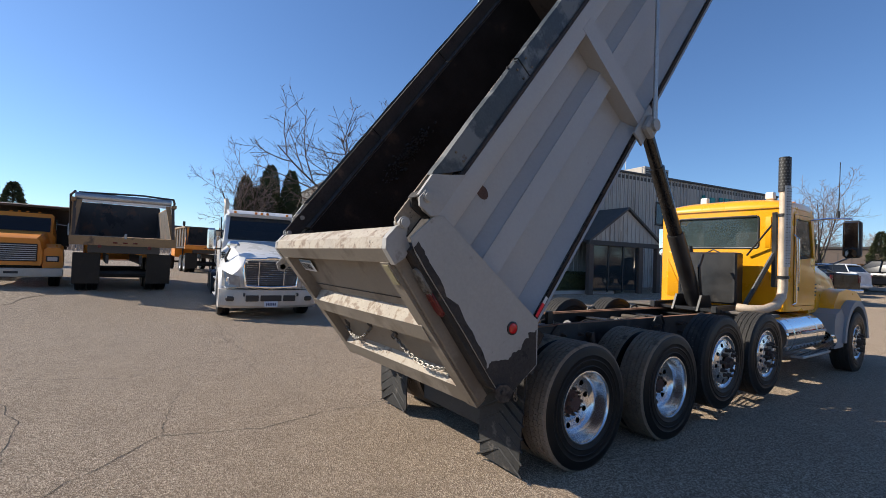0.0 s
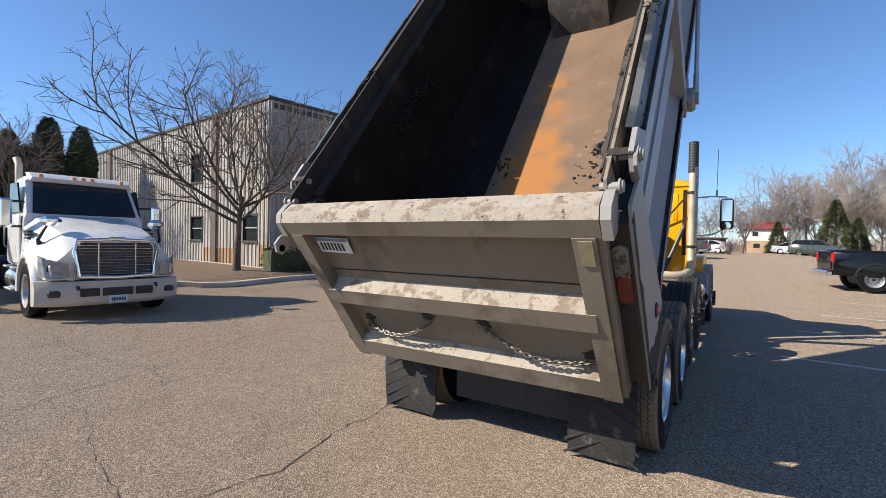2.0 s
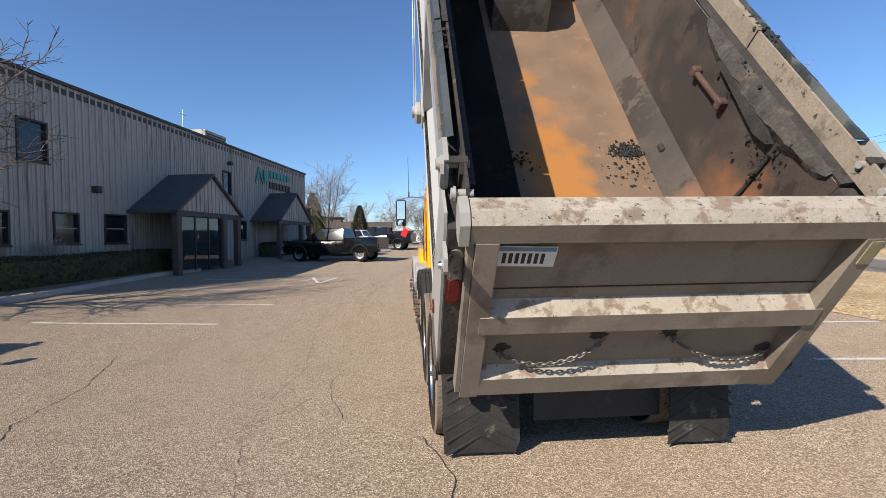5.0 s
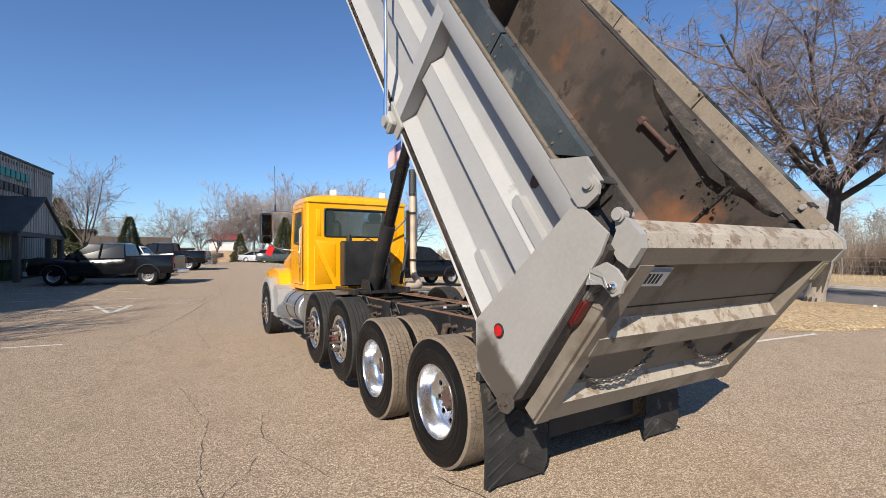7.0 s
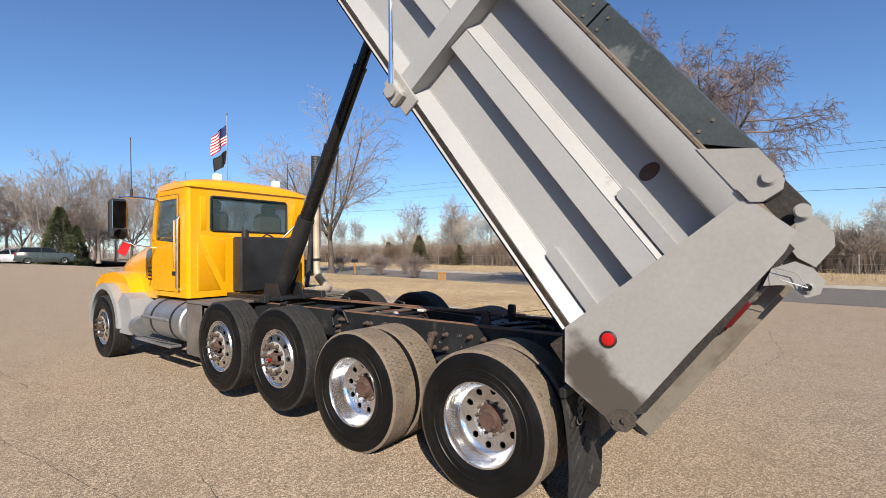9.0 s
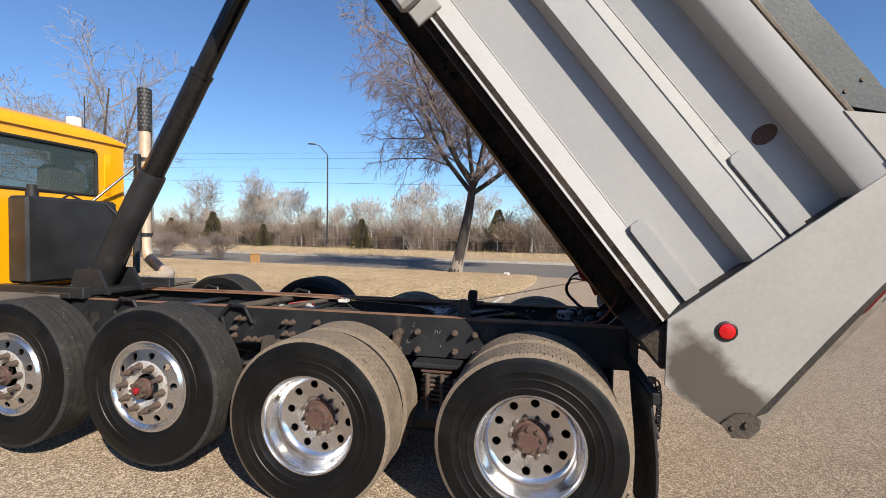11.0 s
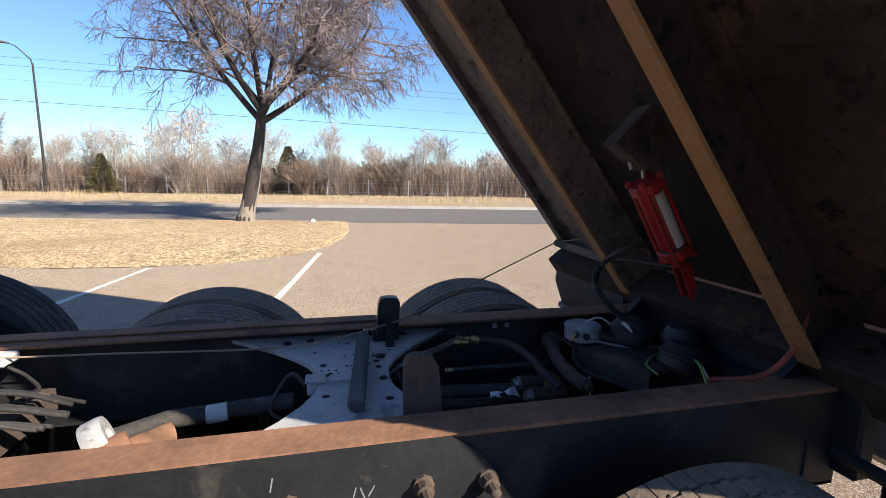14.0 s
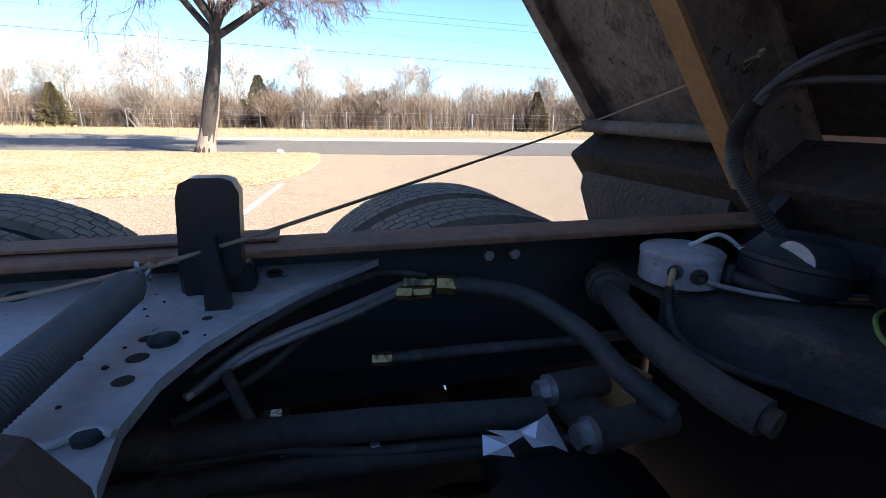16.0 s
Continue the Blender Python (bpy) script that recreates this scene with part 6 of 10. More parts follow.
# fuel tanks and steps
for s in (-1, 1):
    g = G()
    t0 = 4.45 if s > 0 else 4.73
    g.tube([(s * 0.87, t0, 0.76), (s * 0.87, t0 + 0.02, 0.76), (s * 0.87, 5.95, 0.76), (s * 0.87, 5.97, 0.76)], [0.26, 0.28, 0.28, 0.26], 32)
    ft = part("fuel_tank", g, STEEL if s < 0 else CHROME, truck, "round bright metal fuel tank")
    for y in (t0 + 0.28, 5.65):
        g = G()
        g.tube([(s * 0.87, y - 0.03, 0.76), (s * 0.87, y + 0.03, 0.76)], 0.285, 32)
        part("tank_strap", g, DARKPLASTIC if s < 0 else CHROME, ft)
    for z, y0, y1, d in ((0.42, 5.0, 6.2, 1.16), (0.78, 5.05, 5.95, 1.17)):
        g = G()
        g.box((s * (d - 0.16), y0, z), (s * d, y1, z + 0.035), 0.008)
        st = part("step", g, STEEL, truck, "perforated metal step")
        for i in range(8):
            gg = G()
            yy = y0 + 0.08 + i * (y1 - y0 - 0.16) / 7
            gg.box((s * (d - 0.13), yy - 0.02, z + 0.035), (s * (d - 0.03), yy + 0.02, z + 0.039))
            part("step_tread", gg, DARKPLASTIC, st)
    g = G()
    g.box((s * 0.62, 4.02, 0.52), (s * 1.10, 4.16, 1.02), 0.01)
    g.box((s * 0.46, 4.0, 1.045), (s * 1.08, 4.34 if s > 0 else 4.69, 1.085), 0.01)
    if s < 0:
        g.box((-1.07, 4.29, 0.37), (-1.056, 4.70, 1.044), 0.003)
        g.box((-1.056, 4.685, 0.40), (-0.56, 4.70, 1.044), 0.003)
    part("toolbox_plate", g, mat("dusty brown plate", (0.13, 0.115, 0.10), 0.8, var=0.25, fine=40, bump=0.2) if s < 0 else bpy.data.materials["dusty brown plate"], truck, "dusty steel plate behind the tank")
    g = G()
    g.tube([(s * 1.05, 6.15, 0.60), (s * 1.05, 6.35, 0.60)], [0.16, 0.15], 24)
    part("air_tank", g, STEEL if s < 0 else CHROME, truck, "small round air tank")
g = G()
g.box((-1.1, 8.3, 0.55), (1.1, 8.5, 0.9), 0.05)
part("front_bumper", g, STEEL, truck, "front bumper")
g = G()
g.box((-0.6, 8.37, 0.95), (0.6, 8.42, 1.4), 0.03)
part("grille", g, CHROME, truck)

# ---- under the bed: air cylinder, canister, hoses, rope ----
def curve_pts(ctrl, n=10):
    """A smooth line through the given points."""
    P = [Vector(p) for p in ctrl]
    P = [P[0] * 2 - P[1]] + P + [P[-1] * 2 - P[-2]]
    out = []
    for i in range(1, len(P) - 2):
        for k in range(n):
            t = k / n
            out.append(0.5 * ((2 * P[i]) + (P[i + 1] - P[i - 1]) * t + (2 * P[i - 1] - 5 * P[i] + 4 * P[i + 1] - P[i + 2]) * t * t + (3 * P[i] - P[i - 1] - 3 * P[i + 1] + P[i + 2]) * t ** 3))
    out.append(P[-2])
    return out


def hose(name, ctrl, r, material, label="", corrugated=False, parent=None):
    pts = curve_pts(ctrl, 40 if corrugated else 8)
    g = G()
    g.tube(pts, [r * (1.0 if (not corrugated or i % 2) else 0.80) for i in range(len(pts))], 12 if corrugated else 10)
    return part(name, g, material, parent or truck, label, smooth=25 if corrugated else 60)


c0, c1 = Vector((-0.05, -0.238, 1.572)), Vector((-0.05, -0.362, 1.362))
dr = (c1 - c0).normalized()
sd = dr.cross(Vector((1, 0, 0))).normalized()
g = G()
g.tube([c0 + dr * 0.012, c1 - dr * 0.012], 0.040, 24)
red = part("air_cylinder", g, REDPAINT, truck, "red air cylinder hanging under the bed")
EX = Vector((1, 0, 0))
for a in (c0, c1):
    g = G()
    corner = [(EX * math.cos(k * math.pi / 4 + 0.39) + sd * math.sin(k * math.pi / 4 + 0.39)) * (0.058 if k % 2 else 0.054) for k in range(8)]
    g.loft([[tuple(a + q * s + dr * o) for q in corner] for s, o in ((0.9, -0.018), (1.0, -0.014), (1.0, 0.014), (0.9, 0.018))])
    part("end_cap", g, REDPAINT, red, "red cylinder end cap", fix=True)
for k in range(4):
    o = (EX * math.cos(k * 1.571 + 0.785) + sd * math.sin(k * 1.571 + 0.785)) * 0.049
    g = G()
    g.tube([c0 + o - dr * 0.034, c1 + o + dr * 0.034], 0.0065, 8)
    part("tie_rod", g, REDPAINT, red)
    for q, s in ((c0 - dr * 0.024, -1), (c1 + dr * 0.024, 1)):
        g = G()
        g.tube([q + o - dr * 0.007, q + o + dr * 0.007], 0.012, 6)
        part("nut", g, REDPAINT, red)
g = G()
g.tube([c1 + dr * 0.01, c1 + dr * 0.055], [0.030, 0.022], 14)
part("rod_gland", g, REDPAINT, red)
for o in (-0.02, 0.02):
    g = G()
    e1, e2 = c1 + dr * 0.05 + EX * o, c1 + dr * 0.18 + EX * o + Vector((0, 0.012, 0))
    w = sd * 0.016
    g.loft([[tuple(p + w * s + EX * t) for s, t in ((-1, -0.005), (1, -0.005), (1, 0.005), (-1, 0.005))] for p in (e1, e1.lerp(e2, 0.8), e2)])
    part("clevis_fork", g, REDPAINT, red, fix=True)
g = G()
g.tube([c1 + dr * 0.16 - EX * 0.035, c1 + dr * 0.16 + EX * 0.035], 0.010, 10)
part("clevis_pin", g, RUSTBOLT, red)
g = G()
rows = []
for t in (0.10, 0.90):
    p = c0.lerp(c1, t)
    rows.append([tuple(p + (EX * math.cos(2.50 + k * 0.11) + sd * math.sin(2.50 + k * 0.11)) * 0.0412) for k in range(10)])
g.add(rows[0] + rows[1], [(i, i + 1, i + 11, i + 10) for i in range(9)])
part("cylinder_label", g, LABELWHITE, red, "torn white label")
g = G()
g.lathe([(0.0435, -0.004), (0.046, -0.004), (0.046, 0.004), (0.0435, 0.004)], 28, Matrix.Translation(c0.lerp(c1, 0.92)) @ dr.to_track_quat('Z', 'X').to_matrix().to_4x4(), True)
part("clamp", g, DUSTHOSE, red, "black hose clamp")
hook = hose("hook", [c0 - dr * 0.03, c0 - dr * 0.07 + sd * 0.012, c0 - dr * 0.10 + sd * 0.0, c0 - dr * 0.10 - sd * 0.02, c0 - dr * 0.075 - sd * 0.026], 0.006, STEEL, "steel hook", parent=red)
g = G()
g.prism([(-0.09, 1.70), (-0.20, 1.62), (-0.225, 1.66), (-0.20, 1.72), (-0.32, 1.84), (-0.26, 1.88)], -0.09, -0.02, 'x')
part("cylinder_lug", g, UNDERBED, red, "dirty welded lug", fix=True)

# round canister on its shelf, with ports and lines
g = G()
K = Matrix.Translation((0.272, -0.236, 0))
g.lathe([(0.060, 0.958), (0.069, 0.962), (0.070, 1.008), (0.0715, 1.010), (0.0715, 1.016), (0.066, 1.021), (0.05, 1.0235), (0.0001, 1.024)], 40, K)
can = part("brake_canister", g, CANGREY, truck, "scuffed grey round brake canister")
for dx, dy, zz, r, mt in ((-0.048, 0.052, 0.995, 0.010, DUSTHOSE), (-0.066, 0.022, 0.990, 0.011, DUSTHOSE), (-0.060, -0.045, 0.987, 0.015, DUSTHOSE)):
    g = G()
    g.lathe([(r, 0), (r * 1.25, 0.003), (r * 1.25, 0.010), (r * 0.7, 0.011), (0.0001, 0.006)], 14, Matrix.Translation((0.272 + dx, -0.236 + dy, zz)) @ Vector((dx, dy, 0)).to_track_quat('Z', 'X').to_matrix().to_4x4())
    part("port", g, mt, can, "black port")
hose("elbow", [(0.226, -0.182, 0.996), (0.212, -0.168, 0.998), (0.205, -0.160, 0.990), (0.206, -0.158, 0.978)], 0.0055, mat("tan plastic", (0.42, 0.27, 0.13), 0.5), "tan elbow", parent=can)
g = G()
g.prism([(0.425, -0.165), (0.235, -0.172), (-0.06, -0.300), (-0.06, -0.46), (0.425, -0.46)], 0.940, 0.952, 'z')
g.prism([(0.235, -0.172), (-0.06, -0.300), (-0.055, -0.308), (0.24, -0.180)], 0.86, 0.9405, 'z')
shelf = part("canister_shelf", g, DUSTBLACK, truck, "black bracket shelf between the rails", fix=True)
part("spacer", G().box((0.22, -0.29, 0.952), (0.32, -0.19, 0.960), 0.003), DUSTBLACK, shelf)
part("cross_tube", G().box((-0.34, -0.60, 0.79), (0.34, -0.47, 0.94), 0.012), DUSTBLACK, shelf)
for x, y, z, r, h, tilt in ((0.19, -0.40, 0.955, 0.085, 0.105, 8), (-0.05, -0.42, 0.945, 0.075, 0.10, 14), (0.06, -0.52, 0.95, 0.07, 0.12, 0)):
    g = G()
    g.lathe([(r * 0.85, 0), (r, h * 0.15), (r, h * 0.45), (r * 1.06, h * 0.48), (r * 1.06, h * 0.56), (r * 0.95, h * 0.62), (r * 0.7, h * 0.9), (r * 0.3, h), (0.0001, h * 1.01)], 26, pose(x, y, z, tilt, 0, 0))
    part("air_valve", g, DARKPLASTIC, truck, "black domed air valve")
g = G()
g.lathe([(0.030, 0), (0.030, 0.003), (0.0001, 0.004)], 20, pose(0.150, -0.350, 1.030, 62, -22, 12))
part("round_decal", g, LABELWHITE, truck, "round white decal")
hose("corrugated_hose", [(0.03, -0.95, 0.74), (0.12, -0.709, 0.83), (0.19, -0.403, 1.029), (0.20, -0.262, 1.153), (0.20, -0.234, 1.222), (0.195, -0.252, 1.272)], 0.0135, DUSTHOSE, "black corrugated hose", True)
for o in (0.0, 0.011):
    hose("air_line", [(0.195 - o, -0.250, 1.268), (0.17, -0.258 - o, 1.300 + o), (0.12, -0.300, 1.338 + o), (0.10, -0.400, 1.360 + o), (0.06, -0.60, 1.352 + o)], 0.0058, DUSTHOSE, "black air line")
hose("wire", [(0.255, -0.235, 1.030), (0.25, -0.29, 1.048), (0.25, -0.346, 1.019), (0.25, -0.406, 0.974), (0.25, -0.541, 0.957)], 0.004, WIREWHITE, "pale wire")
hose("wire", [(0.24, -0.330, 1.022), (0.22, -0.36, 1.03), (0.20, -0.40, 1.03)], 0.0025, WIREWHITE)
hose("wire", [(0.205, -0.205, 0.990), (0.196, -0.236, 0.978), (0.16, -0.32, 0.962), (0.12, -0.42, 0.957), (0.09, -0.52, 0.956)], 0.0045, mat("grey cable", (0.30, 0.30, 0.30), 0.5), "grey cable")
g = G()
g.tube([(0.095, -0.505, 0.957), (0.09, -0.52, 0.956)], 0.0062, 8)
part("cable_tie", g, LABELWHITE, truck)
hose("air_line", [(0.206, -0.160, 0.976), (0.21, -0.168, 0.94), (0.17, -0.16, 0.90), (0.10, -0.20, 0.875), (0.0, -0.32, 0.86)], 0.007, DUSTHOSE)
cable = hose("plug_cable", [(0.215, -0.283, 0.987), (0.18, -0.315, 0.975), (0.14, -0.38, 0.962)], 0.013, DUSTHOSE, "black cable plug")
for i, mt in enumerate((DUSTHOSE, mat("red brown cable", (0.25, 0.06, 0.04), 0.6), DUSTHOSE)):
    hose("strand", [(0.145, -0.375, 0.963), (0.12 - 0.01 * i, -0.44, 0.968 - 0.004 * i), (0.07, -0.54 - 0.02 * i, 0.962), (0.0, -0.66, 0.93)], 0.0035, mt, parent=cable)
hose("wire", [(-0.10, -0.30, 0.958), (-0.02, -0.315, 0.962), (0.05, -0.40, 0.96), (0.08, -0.48, 0.958)], 0.0035, WIREGREEN, "green wire")
hose("wire", [(-0.30, -0.34, 0.97), (-0.18, -0.40, 1.0), (-0.07, -0.47, 0.985), (0.05, -0.55, 0.96)], 0.004, WIREWHITE)
hose("wire", [(-0.28, -0.33, 0.98), (-0.17, -0.39, 1.015), (-0.06, -0.46, 0.99), (0.05, -0.54, 0.97)], 0.004, WIREGREEN)
hose("wire", [(-0.30, -0.30, 1.03), (-0.36, -0.42, 1.06), (-0.38, -0.5, 1.15), (-0.36, -0.55, 1.25)], 0.008, bpy.data.materials["red brown cable"], "red-brown cable")
hose("air_line", [(-0.03, -0.39, 1.30), (0.05, -0.36, 1.30), (0.16, -0.28, 1.30), (0.20, -0.25, 1.26)], 0.006, DUSTHOSE)
# taut rope: along the rail, round the spring's ring, out to the bed's corner and back to a hook
hose("pull_rope", [(0.27, 2.4, 1.05), (0.262, 1.5, 1.028), (0.252, 1.01, 1.012), (0.256, 0.80, 1.020), (0.262, 0.622, 1.05)], 0.0032, ROPE, "taut thin rope over the frame")
g = G()
g.tube([(0.262, 0.622, 1.05), (0.258, 0.500, 1.083), (1.17, -0.568, 1.222)], 0.0032, 6)
g.tube([(1.17, -0.568, 1.222), (0.50, -0.467, 1.343), (0.36, -0.428, 1.367)], 0.003, 6)
rope = part("pull_rope", g, ROPE, truck, "taut thin rope over the frame")
for p, s in (((1.17, -0.568, 1.222), 0.016), ((0.36, -0.428, 1.367), 0.010), ((0.262, 0.622, 1.052), 0.006)):
    rs = random.Random(int(s * 1000))
    g = G()
    loop = [Vector(p) + Vector((rs.uniform(-1, 1), rs.uniform(-1, 1), rs.uniform(-1, 1))) * s for _ in range(7)]
    g.tube(curve_pts(loop, 5), 0.0032, 6)
    part("knot", g, ROPE, rope, "rope knot", smooth=60)
hose("frayed_end", [(0.50, -0.467, 1.343), (0.45, -0.47, 1.335), (0.41, -0.45, 1.345), (0.39, -0.445, 1.36)], 0.0016, ROPE, parent=rope)

# return spring of the gate latch, along the gusset
g = G()
s0, s1 = Vector((0.245, 0.634, 1.038)), Vector((-0.22, 0.684, 1.016))
dv = (s1 - s0)
n = 92
pts = []
e1 = dv.normalized().cross(Vector((0, 0, 1))).normalized()
e2 = dv.normalized().cross(e1)
for i in range(n * 8 + 1):
    t = i / (n * 8)
    a = 2 * math.pi * n * t
    rr = 0.0195 * min(1.0, 0.45 + 12 * t)
    pts.append(s0 + dv * t + (e1 * math.cos(a) + e2 * math.sin(a)) * rr)
g.tube(pts, 0.0036, 4)
sp = part("return_spring", g, FENDERDARK, truck, "long grey coil spring", smooth=60)
g = G()
g.tube([s0, s0 + dv * 0.05, s1], [0.008, 0.0175, 0.0175], 12)
part("spring_core", g, FENDERDARK, sp)
for k in range(2):
    g = G()
    g.lathe([(0.012, -0.0028), (0.0165, 0.0), (0.012, 0.0028), (0.0092, 0.0)], 20, Matrix.Translation(Vector((0.258, 0.628, 1.046)) + Vector((0, 0, -0.008 * k))) @ pose(0, 0, 0, 60 + 70 * k, 20, 30 * k), True)
    part("ring", g, STEEL, sp, "steel ring")

# torque rods with clamped ends, pipes and lines between the rails
g = G()
g.tube([(0.150, 0.70, 0.862), (0.141, 0.567, 0.86), (0.124, 0.358, 0.86), (0.092, 0.124, 0.86)], 0.0215, 16)
rod = part("torque_rod", g, DUSTBLACK, truck, "dark torque rod between the axles")
hose("cable", [(0.16, 0.70, 0.835), (0.13, 0.56, 0.842), (0.12, 0.48, 0.850), (0.10, 0.36, 0.838), (0.075, 0.20, 0.842), (0.05, 0.08, 0.84)], 0.007, DUSTHOSE, parent=rod)
part("clip", G().box((0.098, 0.345, 0.834), (0.108, 0.357, 0.846), 0.001), STEEL, rod)
g = G()
g.tube([(0.115, 0.72, 0.822), (0.105, 0.40, 0.825), (0.08, 0.10, 0.823)], 0.016, 12)
part("torque_rod", g, DUSTBLACK, truck)
for ex, ey in ((0.141, 0.098), (0.038, 0.095)):
    g = G()
    g.tube([(ex, ey - 0.012, 0.858), (ex + 0.008, ey - 0.135, 0.858)], 0.024, 16)
    g.tube([(ex + 0.008, ey - 0.135, 0.858), (ex + 0.009, ey - 0.142, 0.858)], [0.024, 0.016], 16)
    end = part("rod_end", g, UNDERBED, rod, "dusty clamped rod end")
    g = G()
    g.tube([(ex, ey - 0.013, 0.858), (ex, ey - 0.004, 0.858)], 0.023, 18)
    g.tube([(ex, ey - 0.004, 0.858), (ex - 0.001, ey + 0.012, 0.858)], 0.0165, 6)
    part("bolt_head", g, STEEL, end, "bright hexagonal bolt head")
g = G()
g.prism([(0.16, 0.085), (0.165, 0.03), (0.06, 0.02), (0.025, 0.055), (0.03, 0.09)], 0.835, 0.85, 'z')
part("yoke", g, UNDERBED, rod, "cast yoke", fix=True)
g = G()
g.prism([(0.165, -0.035), (0.10, -0.055), (0.085, -0.02), (0.14, 0.0)], 0.82, 0.885, 'z')
part("rust_bracket", g, SILLRUST, truck, "rust-orange bracket", fix=True)
g = G()
g.tube(curve_pts([(0.37, -0.16, 0.935), (0.344, -0.134, 0.93), (0.145, -0.069, 0.93), (0.006, -0.051, 0.93), (-0.062, -0.066, 0.925)], 6), 0.024, 14)
arm = part("axle_arm", g, UNDERBED, truck, "dusty cast arm", smooth=60)
for k, (p, q, r) in enumerate((((0.355, -0.142, 0.931), (0.325, -0.128, 0.931), 0.040), ((0.325, -0.128, 0.931), (0.312, -0.122, 0.931), 0.034), ((-0.062, -0.066, 0.925), (-0.075, -0.070, 0.924), 0.017))):
    part("collar", G().tube([p, q], r, 18), UNDERBED, arm)
g = G()
g.tube([(-0.02, 1.35, 0.88), (0.046, 1.2, 0.895), (0.068, 0.86, 0.905)], 0.026, 14)
rod2 = part("torque_rod", g, DUSTBLACK, truck, "dark torque rod with a white label")
g = G()
g.tube([(0.044, 1.10, 0.898), (0.052, 1.045, 0.90)], 0.0275, 14)
part("rod_label", g, LABELWHITE, rod2, "white label wrapped on a rod")
for k, (px, py, pz, rr, hh) in enumerate(((-0.10, 1.31, 0.93, 0.055, 0.05), (-0.13, 1.27, 0.90, 0.045, 0.09))):
    g = G()
    g.lathe([(rr * 0.5, -hh / 2), (rr * 0.95, -hh / 2), (rr, -hh / 3), (rr, hh / 3), (rr * 0.95, hh / 2), (rr * 0.5, hh / 2)], 22, pose(px, py, pz, 70, 25 * k, 20), True)
    part("rod_eye", g, CANGREY if k == 0 else RAILRUST, rod2, "pale dusty rod eye" if k == 0 else "rusty rod eye")
g = G()
g.tube([(-0.13, 1.27, 0.90), (-0.05, 1.16, 0.905)], 0.030, 12)
part("rod_socket", g, RAILRUST, rod2)
g = G()
g.box((-0.02, 0.765, 0.955), (0.03, 0.815, 0.996), 0.006)
vb = part("valve_block", g, GUSSET, truck, "small grey valve block")
part("valve_lid", G().box((-0.025, 0.760, 0.996), (0.035, 0.820, 1.002), 0.003), CANGREY, vb)
hose("air_line", [(0.02, 0.82, 0.975), (0.06, 0.86, 0.995), (0.07, 0.90, 0.95), (0.02, 0.92, 0.90), (-0.03, 0.85, 0.88)], 0.006, DUSTHOSE)
# bright tubes into brass fittings, going on as a thick hose
tubes = [[(0.150, 0.56, 0.925), (0.212, 0.495, 0.945), (0.28, 0.37, 0.958), (0.345, 0.272, 0.966)], [(0.150, 0.57, 0.918), (0.205, 0.500, 0.936), (0.27, 0.38, 0.947), (0.332, 0.284, 0.955)]]
for k, ctrl in enumerate(tubes):
    hose("bright_tube", ctrl, 0.006, STEEL, "bright metal tube")
hose("air_line", [(0.165, 0.56, 0.945), (0.26, 0.45, 0.975), (0.35, 0.33, 0.985), (0.385, 0.27, 0.975), (0.38, 0.22, 0.965)], 0.006, DUSTHOSE)
hose("air_line", [(0.13, 0.58, 0.90), (0.20, 0.50, 0.905), (0.27, 0.42, 0.93), (0.30, 0.34, 0.94)], 0.006, DUSTHOSE)
hose("air_line", [(0.18, 0.53, 0.93), (0.15, 0.50, 0.87), (0.16, 0.48, 0.80)], 0.008, DUSTHOSE)
BRASS = mat("brass fitting", (0.35, 0.24, 0.09), 0.4, 0.8, var=0.25, fine=90, stain=(0.07, 0.05, 0.035), stain_at=0.52, stain_scale=40)
for (a, b), rr in zip((((0.348, 0.268, 0.966), (0.345, 0.245, 0.966)), ((0.345, 0.245, 0.966), (0.338, 0.215, 0.966)), ((0.336, 0.280, 0.955), (0.326, 0.255, 0.956)), ((0.326, 0.255, 0.956), (0.318, 0.225, 0.958)), ((0.335, 0.212, 0.965), (0.328, 0.180, 0.963))), (0.013, 0.010, 0.013, 0.010, 0.017)):
    g = G()
    g.tube([a, b], rr, 6)
    part("hose_fitting", g, BRASS, truck, "brass hose fitting")
g = G()
g.tube([(0.255, 0.335, 0.88), (0.250, 0.305, 0.88)], 0.011, 6)
part("hose_fitting", g, BRASS, truck, "brass hose fitting")
hose("air_line", [(0.250, 0.305, 0.88), (0.24, 0.2, 0.885), (0.22, 0.05, 0.89), (0.20, -0.1, 0.90)], 0.009, DUSTHOSE)
hose("thick_hose", [(0.328, 0.185, 0.963), (0.322, 0.15, 0.962), (0.258, 0.079, 0.96), (0.139, 0.046, 0.95), (0.06, 0.035, 0.93), (0.0, 0.0, 0.90)], 0.0155, DUSTHOSE, "thick black hose")
for yy in (0.085, 0.03):
    g = G()
    g.tube([(0.424, yy, 0.985), (0.412, yy, 0.985)], 0.011, 6)
    part("web_bolt", g, CANGREY, truck, "bright bolt in the rail web")
# bundle of hoses, valves and a bracket farther forward between the rails
rs = random.Random(41)
for i in range(9):
    y0 = 1.42 + 0.05 * rs.random()
    hose("air_line", [(0.12 - i * 0.022, y0, 0.935 + 0.008 * (i % 3)), (0.17 - i * 0.03, 1.62, 0.96 + 0.012 * (i % 3)), (0.25 - i * 0.05, 1.9, 0.95 + 0.015 * rs.random()), (0.22 - i * 0.05, 2.3, 0.94 + 0.03 * rs.random()), (0.18 - i * 0.06, 3.0, 0.95)], 0.008 if i % 2 else 0.006, DUSTHOSE)
